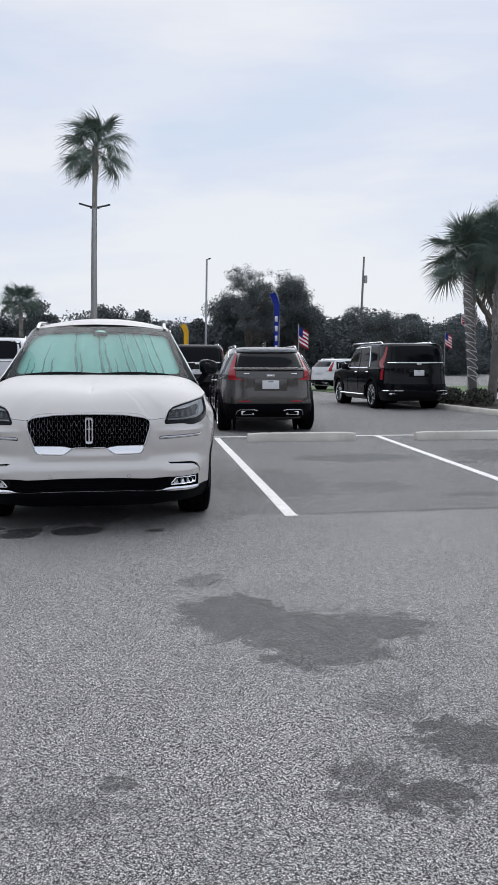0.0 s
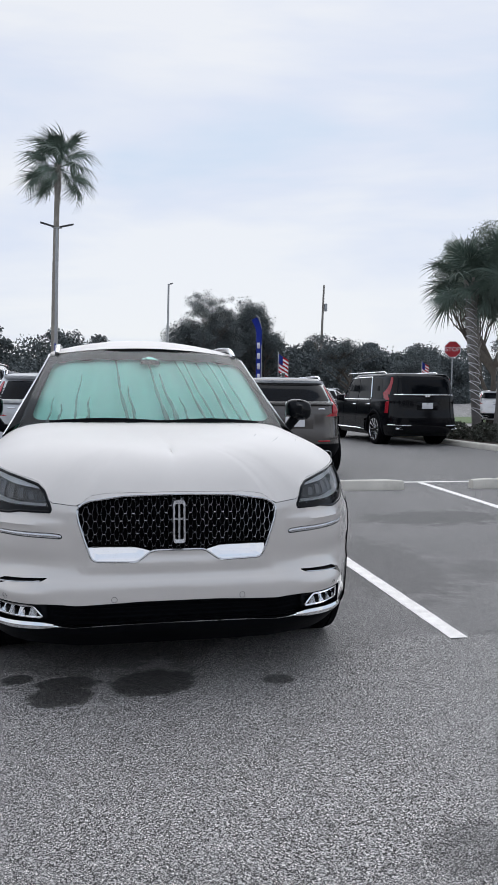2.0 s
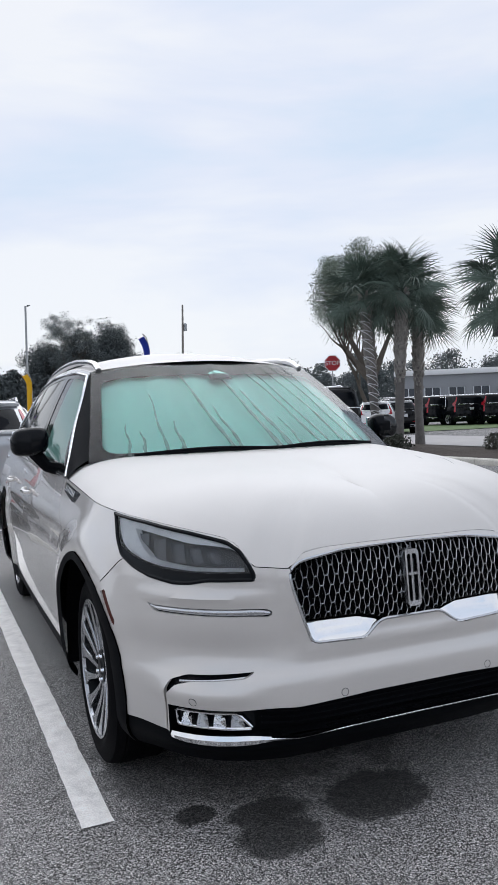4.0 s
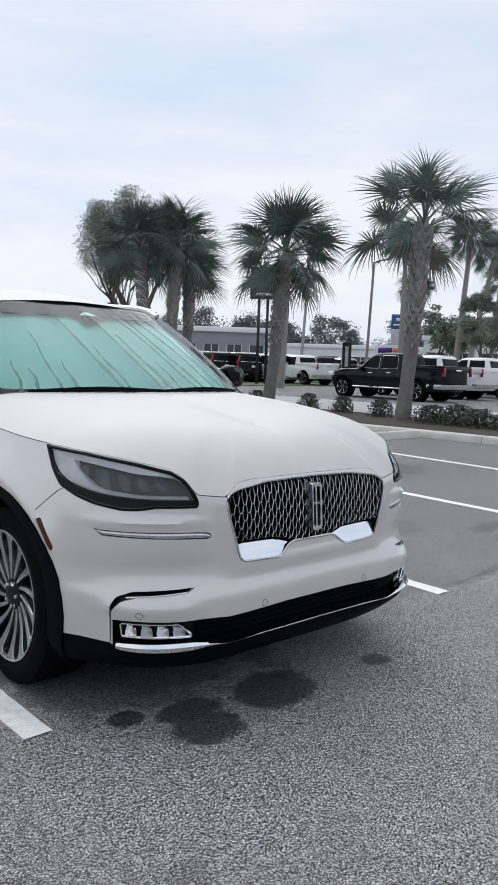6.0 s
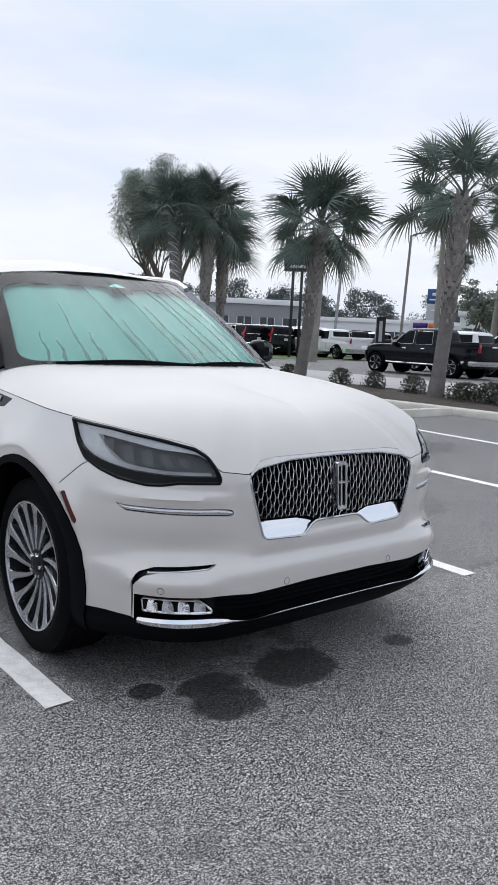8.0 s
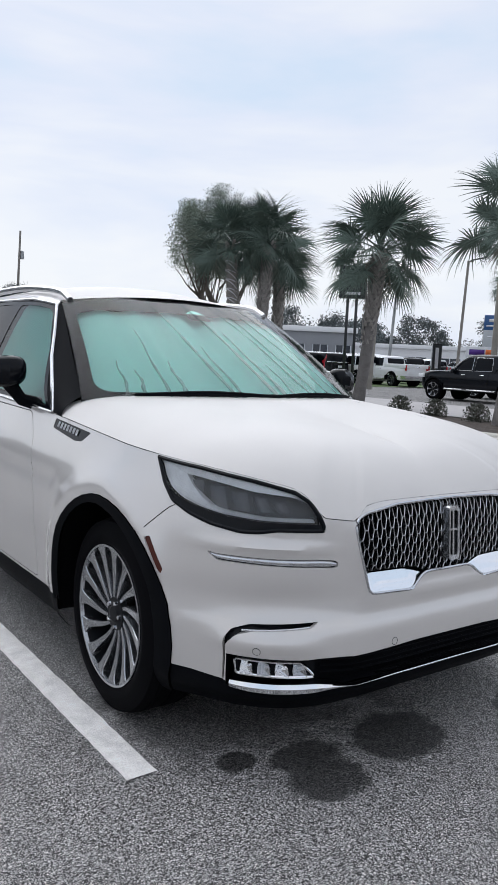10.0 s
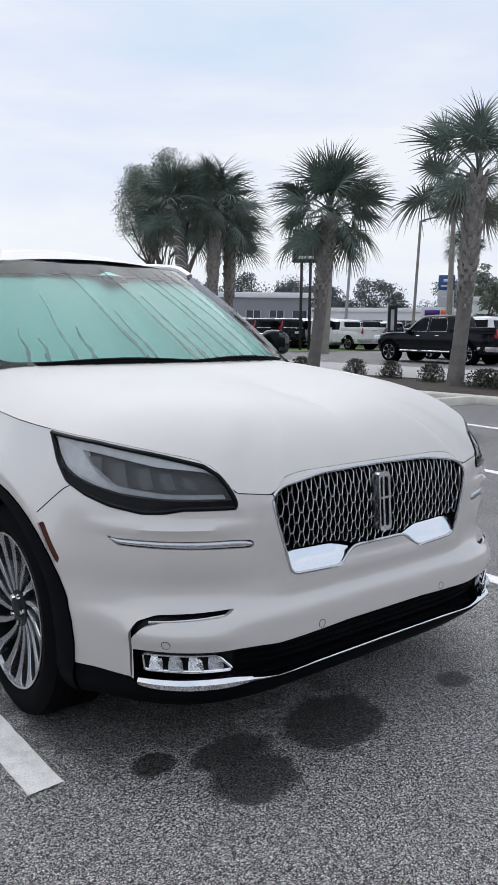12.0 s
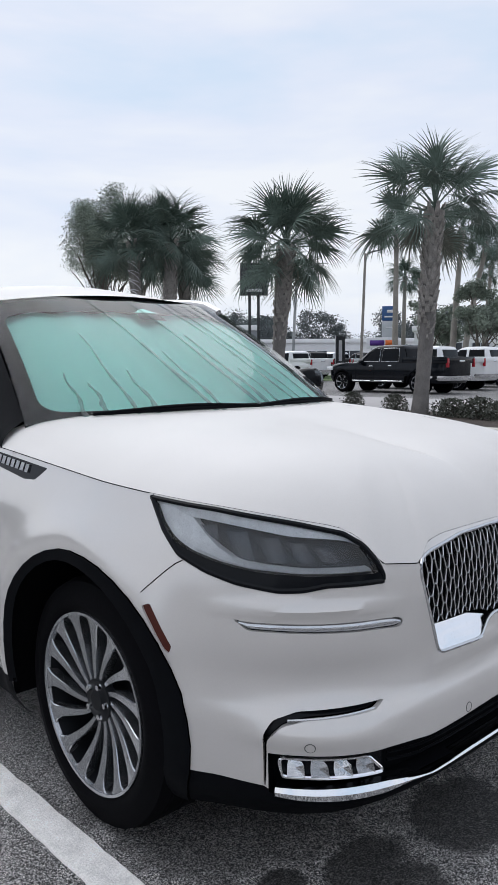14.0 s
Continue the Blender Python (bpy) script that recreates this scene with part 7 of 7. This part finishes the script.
def woods(name, points, height, depth, seed, leaves, leaf, label, low=0.02, girth=(0.35, 0.6), under=0):
    """A far belt of trees as one mass of leaf clumps with an uneven skyline."""
    rng = random.Random(seed)
    V, F = [], []
    seglen = [math.dist(a, b) for a, b in zip(points, points[1:])]
    total = sum(seglen)
    crowns = []
    d = 0.0
    while d < total:
        e, i = d, 0
        while e > seglen[i]:
            e -= seglen[i]
            i += 1
        a, b = points[i], points[i + 1]
        t = e / seglen[i]
        hh = height * rng.uniform(0.78, 1.10)
        crowns.append((a[0] + (b[0] - a[0]) * t + rng.uniform(-1, 1) * depth, a[1] + (b[1] - a[1]) * t + rng.uniform(-1, 1) * depth, hh, hh * rng.uniform(*girth)))
        d += height * rng.uniform(0.16, 0.30)
    blobs = []
    for cx, cy, hh, rr in crowns:
        for _ in range(9):
            a, r, f = rng.uniform(0, 6.28), rng.random() ** 0.7, rng.uniform(low, 0.86)
            blobs.append((cx + rr * r * math.cos(a), cy + rr * r * math.sin(a), hh * f, hh * rng.uniform(0.09, 0.20)))
        for _ in range(under):
            a, r = rng.uniform(0, 6.28), rng.random()
            blobs.append((cx + hh * 0.8 * r * math.cos(a), cy + hh * 0.8 * r * math.sin(a), height * rng.uniform(0.03, 0.66), height * rng.uniform(0.12, 0.2)))
        blobs.append((cx, cy, hh * 0.88, hh * 0.10))
    for _ in range(leaves):
        bx, by, bz, br = blobs[rng.randrange(len(blobs))]
        d = Vector((rng.gauss(0, 1), rng.gauss(0, 1), rng.gauss(0, 1))).normalized() * br * rng.random() ** 0.4 * rng.uniform(0.85, 1.25)
        c = Vector((bx + d.x * 1.3, by + d.y * 1.3, max(0.1, bz + d.z)))
        n = Vector((rng.gauss(0, 1), rng.gauss(0, 1), rng.gauss(0, 1))).normalized()
        s = n.cross(Vector((0.3, 0.8, 0.5))).normalized()
        t = n.cross(s)
        ll = leaf * rng.uniform(0.5, 1.5)
        k = len(V)
        V += [c + s * ll, c + t * ll * 0.7, c - s * ll * 0.9, c - t * ll * 0.8]
        F.append((k, k + 1, k + 2, k + 3))
    me = bpy.data.meshes.new(name)
    me.from_pydata([tuple(v) for v in V], [], F)
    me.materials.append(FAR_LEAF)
    me.update()
    return tagged(new(name, me), label, "woods", kind="stuff")


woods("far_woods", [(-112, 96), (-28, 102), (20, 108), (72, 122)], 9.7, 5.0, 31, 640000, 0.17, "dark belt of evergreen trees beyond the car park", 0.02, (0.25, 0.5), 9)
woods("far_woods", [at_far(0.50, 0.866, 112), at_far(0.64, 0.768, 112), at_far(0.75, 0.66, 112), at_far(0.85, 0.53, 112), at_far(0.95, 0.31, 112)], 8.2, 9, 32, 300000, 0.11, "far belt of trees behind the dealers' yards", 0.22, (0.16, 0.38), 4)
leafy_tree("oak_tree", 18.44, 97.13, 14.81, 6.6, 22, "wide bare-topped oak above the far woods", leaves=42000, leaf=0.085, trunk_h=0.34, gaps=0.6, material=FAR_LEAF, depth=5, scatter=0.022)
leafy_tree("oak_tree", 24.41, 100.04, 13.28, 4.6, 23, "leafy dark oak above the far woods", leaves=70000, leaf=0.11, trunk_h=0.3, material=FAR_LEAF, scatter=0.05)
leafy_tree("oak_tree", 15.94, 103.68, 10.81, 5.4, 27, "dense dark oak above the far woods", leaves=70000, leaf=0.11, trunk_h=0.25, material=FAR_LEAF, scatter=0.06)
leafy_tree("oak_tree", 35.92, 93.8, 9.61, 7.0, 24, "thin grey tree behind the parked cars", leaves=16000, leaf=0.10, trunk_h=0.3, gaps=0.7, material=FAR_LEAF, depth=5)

# tall fan palms
fan_palm(-1.64, 51.32, 15.08, 51, 0.20, 1.75, (0.30, 0.0), count=34, label="very tall fan palm behind the white vehicle")
for (dx, dy), dist, hh, sd, ln in (((0.830, 0.543), 62, 7.6, 52, (0.1, 0)), ((0.826, 0.553), 48, 8.9, 56, (0.0, 0)), ((0.861, 0.493), 46, 8.6, 53, (0.3, -0.4)), ((0.868, 0.482), 50, 8.4, 54, (1.2, -0.9)), ((0.885, 0.462), 60, 8.0, 55, (0.4, -0.3))):
    px, py = at_far(dx, dy, dist)
    fan_palm(px, py, hh, sd, 0.17, 1.15, ln, 36)
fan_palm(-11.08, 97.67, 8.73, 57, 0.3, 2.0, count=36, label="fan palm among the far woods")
tx, ty = at_far(0.877, 0.477, 44)
leafy_tree("street_tree", tx, ty, 5.6, 2.8, 25, "dark spreading tree with forked trunk beside the white building", leaves=26000, leaf=0.07, trunk_h=0.32)
tx, ty = at_far(0.852, 0.515, 58)
leafy_tree("street_tree", tx, ty, 6.0, 3.0, 26, "thin leafy tree in the dealers' yard", leaves=5000, leaf=0.13, trunk_h=0.32, gaps=0.6)


def lamp_post(x, y, height, lean=(0, 0), heads=1, turn=0.0, material=POLE_METAL, label="tall square car park lamp post", r=0.09, head=0.9):
    post = thing("street_lamp", pose(x, y, 0), label, "street lamp", "lamp posts")
    pb = bmesh.new()
    tube(pb, [(lean[0] * f, lean[1] * f, height * f) for f in (0, 0.25, 0.5, 0.75, 1)], [r, r * 0.95, r * 0.9, r * 0.85, r * 0.8], 8)
    part("pole", pb, material, post)
    base = bmesh.new()
    lathe(base, [(0, r * 3), (0.5, r * 3), (0.55, r * 2.6), (0.55, 0.001)], 14, "z")
    part("base", base, CONCRETE, post)
    for k in range(heads):
        a = radians(turn + 180 * k)
        hb = bmesh.new()
        box(hb, 0.15, 0.15 + head, -0.13, 0.13, -0.035, 0.035, 0.015, Matrix.Translation((lean[0], lean[1], height)) @ Matrix.Rotation(a, 4, "Z") @ Matrix.Rotation(radians(-14), 4, "Y"))
        part("lamp_head", hb, DARK_METAL, post)
        ab = bmesh.new()
        tube(ab, [(lean[0], lean[1], height - 0.05), (lean[0] + 0.3 * math.cos(a), lean[1] + 0.3 * math.sin(a), height)], 0.04, 6)
        part("arm", ab, material, post)
    return post


lamp_post(-1.59, 49.28, 11.12, (0.16, 0), 2, 0, r=0.10, head=0.85, label="twin-headed lamp post in front of the tall palm")
lamp_post(9.25, 77.6, 12.12, (0.2, 0), 1, 0, r=0.12, head=0.3, label="slim lamp post beyond the parked cars")
lx, ly = at_far(0.805, 0.592, 44)
lamp_post(lx, ly, 7.3, (0.25, -0.1), 1, -30, WOOD_POLE, "leaning wooden lamp post in the far car park", 0.09)
lx, ly = at_far(0.748, 0.66, 56)
lamp_post(lx, ly, 7.6, (0.3, -0.2), 1, 10, label="pale lamp post with curved arm", r=0.12, head=0.45)
lx, ly = at_far(0.734, 0.677, 40)
bare = thing("palm_trunk_pole", pose(lx, ly, 0), "plain tall grey palm trunk behind the cabbage palm", "palm tree")
bb = bmesh.new()
tube(bb, [(0, 0, 0), (0.1, -0.05, 3), (0.2, -0.1, 7.2)], [0.24, 0.2, 0.17], 10)
part("trunk", bb, WASH_TRUNK, bare)

util = thing("utility_pole", pose(36.72, 108.84, 0), "weathered wooden utility pole with a transformer can", "utility pole")
ub = bmesh.new()
tube(ub, [(0, 0, 0), (0.2, 0, 9.61), (0.45, 0, 17.48)], [0.20, 0.18, 0.13], 10)
part("pole", ub, WOOD_POLE, util)
can = bmesh.new()
lathe(can, [(13.63, 0.001), (13.63, 0.26), (14.68, 0.26), (14.77, 0.15), (14.77, 0.001)], 14, "z")
can.transform(Matrix.Translation((0.75, 0, 0)))
part("transformer", can, POLE_METAL, util)


def building(name, x, y, turn, w, d, h, wall, label, bays=8, band=True):
    """A low commercial building with parapet and glazed bays."""
    b = thing(name, pose(x, y, 0, 0, 0, turn), label, "building")
    wb = bmesh.new()
    box(wb, -w / 2, w / 2, 0, d, -0.2, h)
    part("wall", wb, wall, b, smooth=False)
    rb = bmesh.new()
    box(rb, -w / 2 - 0.2, w / 2 + 0.2, -0.25, d + 0.2, h, h + 0.45, 0.04)
    part("roof", rb, BUILD_WHITE, b)
    pitch = w / bays
    for k in range(bays):
        x0 = -w / 2 + pitch * (k + 0.18)
        win = bmesh.new()
        box(win, x0, x0 + pitch * 0.64, -0.06, 0.12, 0.5 if k % 3 else 0.02, h * 0.72, 0.01)
        wo = part("window", win, BUILD_DARK, b)
        fr = bmesh.new()
        for f in (0, 0.5, 1):
            xx = x0 + pitch * 0.64 * f
            box(fr, xx - 0.04, xx + 0.04, -0.12, 0.0, 0.5 if k % 3 else 0.02, h * 0.72)
        part("frame", fr, SIGN_GREY, wo)
    return b


bx, by = at_far(0.665, 0.747, 66)
building("dealership", bx, by, -40, 10, 14, 3.9, BUILD_GREY, "low grey dealership with white parapet and shopfront glazing", 5)
bx, by = at_far(0.81, 0.586, 86)
building("warehouse", bx, by, -52, 44, 16, 3.2, BUILD_WHITE, "long low white commercial building beyond the yard", 12)
bx, by = at_far(0.90, 0.436, 70)
building("warehouse", bx, by, -60, 16, 14, 3.8, BUILD_WHITE, "white building behind the street trees", 7)


def pylon_sign(x, y, turn, w, h, z0, label, panels):
    """A dealer's pylon sign: plain coloured panels, no lettering."""
    s = thing("pylon_sign", pose(x, y, 0, 0, 0, turn), label, "sign")
    for px in (-w * 0.16, w * 0.16):
        pb = bmesh.new()
        box(pb, px - 0.085, px + 0.085, -0.085, 0.085, 0, z0 + h * 0.9)
        part("post", pb, DARK_METAL, s)
    for f0, f1, material, bars in panels:
        cb = bmesh.new()
        box(cb, -w / 2, w / 2, -0.30, 0.30, z0 + h * f0, z0 + h * f1, 0.03)
        panel = part("panel", cb, material, s)
        for bx0, bx1, bz0, bz1 in bars:
            br = bmesh.new()
            box(br, w * bx0, w * bx1, -0.325, -0.302, z0 + h * bz0, z0 + h * bz1)
            part("sign_bar", br, PLATE_WHITE, panel)
    return s


sx, sy = at_far(0.826, 0.561, 60)
pylon_sign(sx, sy, -56, 1.2, 2.9, 2.5, "blue and silver dealer pylon sign with plain white marks", ((0.62, 1.0, SIGN_BLUE, ((-0.2, 0.2, 0.82, 0.90), (-0.35, 0.35, 0.70, 0.74))), (0.18, 0.61, SIGN_GREY, ((-0.25, 0.25, 0.42, 0.45),)), (0.0, 0.17, DARK_METAL, ((-0.3, 0.3, 0.07, 0.10),))))
sx, sy = at_far(0.716, 0.698, 46)
pylon_sign(sx, sy, -46, 1.65, 1.9, 5.2, "tall dark twin-post dealer sign with a plain pale bar", ((0.0, 1.0, DARK_METAL, ((-0.28, 0.28, 0.10, 0.19),)),))
sx, sy = at_far(0.786, 0.618, 47)
ban = thing("banner_flag", pose(sx, sy, 0, 0, 0, -50), "tall black banner flag with a plain white strip", "flag", "flags")
nb = bmesh.new()
tube(nb, [(0, 0, 0), (0, 0, 2.8)], 0.03, 6)
part("pole", nb, POLE_METAL, ban)
nb = bmesh.new()
grid(nb, [[(0.03 + 0.55 * u, 0.05 * math.sin(4 * u + z), 1.0 + z) for u in spread(0, 1, 5)] for z in spread(0, 1.75, 8)])
bmesh.ops.solidify(nb, geom=nb.faces[:], thickness=0.01)
part("cloth", nb, DARK_METAL, ban)
nb = bmesh.new()
grid(nb, [[(0.20 + 0.2 * u, 0.05 * math.sin(4 * (0.3 + 0.4 * u) + z) - 0.02, 1.0 + z) for u in spread(0, 1, 3)] for z in spread(0.25, 1.5, 6)])
bmesh.ops.solidify(nb, geom=nb.faces[:], thickness=0.01)
part("banner_mark", nb, FLAG_WHITE, ban)


def feather_flag(x, y, height, material, label, width=0.55, second=None):
    """A curved-top feather flag on a bowed pole."""
    f = thing("feather_flag", pose(x, y, 0), label, "flag", "flags")
    pb = bmesh.new()
    pole = [(0.0, 0, 0), (0.02, 0, height * 0.6), (0.0, 0, height * 0.88), (-0.08, 0, height * 0.96), (-0.22, 0, height * 0.99)]
    tube(pb, pole, 0.022, 6)
    part("pole", pb, POLE_METAL, f)
    cb = bmesh.new()
    rows = []
    for k in range(15):
        t = k / 14
        z = height * (0.18 + 0.79 * t)
        edge = 0.02 - (0.20 * max(0, (t - 0.86) / 0.14) ** 1.5)
        rows.append([(edge - width * u * (1 - 0.25 * t), 0.05 * math.sin(5 * t + 3 * u), z - 0.1 * u * t) for u in spread(0, 1, 4)])
    grid(cb, rows)
    bmesh.ops.solidify(cb, geom=cb.faces[:], thickness=0.008)
    cloth = part("cloth", cb, material, f)
    if second:
        for k in range(6):
            mb = bmesh.new()
            z0 = height * (0.25 + 0.09 * k)
            box(mb, -width * 0.65, -width * 0.25, -0.075, 0.075, z0, z0 + height * 0.05)
            part("flag_bar", mb, second, cloth)
    return f


feather_flag(5.96, 29.62, 4.33, FLAG_BLUE, "blue feather flag with plain pale marks", 0.25, FLAG_WHITE)
feather_flag(3.33, 39.23, 3.54, FLAG_YELLOW, "yellow feather flag behind the parked cars", 0.3)


def stripe_flag(x, y, z0, size, turn, label):
    """A small striped flag with a blue corner, on a thin staff."""
    f = thing("striped_flag", pose(x, y, 0, 0, 0, turn), label, "flag", "flags")
    pb = bmesh.new()
    tube(pb, [(0, 0, 0), (0, 0, z0 + size * 1.3)], 0.015, 6)
    part("staff", pb, POLE_METAL, f)
    for k in range(9):
        sb = bmesh.new()
        grid(sb, [[(0.02 + size * 0.55 * u, 0.06 * size * math.sin(6 * u), z0 + size * (1.2 - 0.11 * (k + d)) - 0.35 * size * u) for u in spread(0, 1, 6)] for d in (0, 1)])
        bmesh.ops.solidify(sb, geom=sb.faces[:], thickness=0.006)
        part("stripe", sb, FLAG_WHITE if k % 2 else FLAG_RED, f)
    cb = bmesh.new()
    grid(cb, [[(0.02 + size * 0.24 * u, 0.06 * size * math.sin(2.6 * u) - 0.008, z0 + size * (1.2 - 0.5 * d) - 0.15 * size * u) for u in spread(0, 1, 4)] for d in (0, 1)])
    bmesh.ops.solidify(cb, geom=cb.faces[:], thickness=0.02)
    part("canton", cb, FLAG_BLUE, f)
    return f


stripe_flag(7.75, 33.33, 2.1, 0.8, 0, "small red and white striped flag on a car")
stripe_flag(18.7, 41.37, 2.35, 0.75, 0, "small faded striped flag beyond the island's end")


def stop_sign(x, y, z, turn):
    """A red octagon with a white border and its word, on a steel post."""
    sg = thing("stop_sign", pose(x, y, 0, 0, 0, turn), "red octagonal stop sign with white border on a steel post", "road sign")
    pb = bmesh.new()
    box(pb, -0.03, 0.03, 0.012, 0.05, -0.1, z + 0.34, 0.004)
    part("post", pb, POLE_METAL, sg)
    plates = []
    for r, y0, material, lab in ((0.405, 0.0, FLAG_WHITE, "white border"), (0.375, -0.006, SIGN_RED, "")):
        ob = bmesh.new()
        lathe(ob, [(0.0, 0.0001), (0.0, r), (0.010, r), (0.010, 0.0001)], 8, "z")
        ob.transform(Matrix.Translation((0, y0, z)) @ Matrix.Rotation(radians(90), 4, "X") @ Matrix.Rotation(radians(22.5), 4, "Z"))
        bmesh.ops.recalc_face_normals(ob, faces=ob.faces)
        plates.append(part("sign_plate", ob, material, sg, lab, sharp=20))
    word = bpy.data.curves.new("sign_word", "FONT")
    word.body, word.size, word.align_x, word.align_y, word.extrude = "STOP", 0.29, "CENTER", "CENTER", 0.002
    word.materials.append(FLAG_WHITE)
    text = new("sign_word", word)
    text.parent = plates[1]
    text.matrix_basis = Matrix.Translation((0, -0.022, z)) @ Matrix.Rotation(radians(90), 4, "X")
    tagged(text, "white word")
    return sg


stop_sign(16.47, 34.0, 3.5, -22)
stripe_flag(-1.64, 33.09, 2.3, 0.8, 10, "red, white and blue flag above the parked cars")
# unseen building added behind the viewer to cut light and reflect in the paint
building("showroom", -3.0, -15.0, 180, 64, 12, 5.2, BUILD_WHITE, "unseen long white building with dark glazing, added for reflections", 14)

# a small board beyond the dealer's row, its mark as plain colour blocks
board = thing("sign_board", pose(45.4, 37.8, 0, 0, 0, -54.5), "white sign board with plain purple and orange blocks", "sign")
for px in (-0.8, 0.8):
    pb = bmesh.new()
    box(pb, px - 0.06, px + 0.06, 0.03, 0.14, 0, 2.9)
    part("post", pb, POLE_METAL, board)
fb = bmesh.new()
box(fb, -1.2, 1.2, -0.05, 0.03, 2.15, 3.0, 0.02)
face = part("panel", fb, FLAG_WHITE, board)
for x0, x1, material in ((-0.95, 0.15, SIGN_PURPLE), (0.22, 0.95, SIGN_ORANGE)):
    mb = bmesh.new()
    box(mb, x0, x1, -0.075, -0.052, 2.38, 2.78)
    part("sign_bar", mb, material, face)
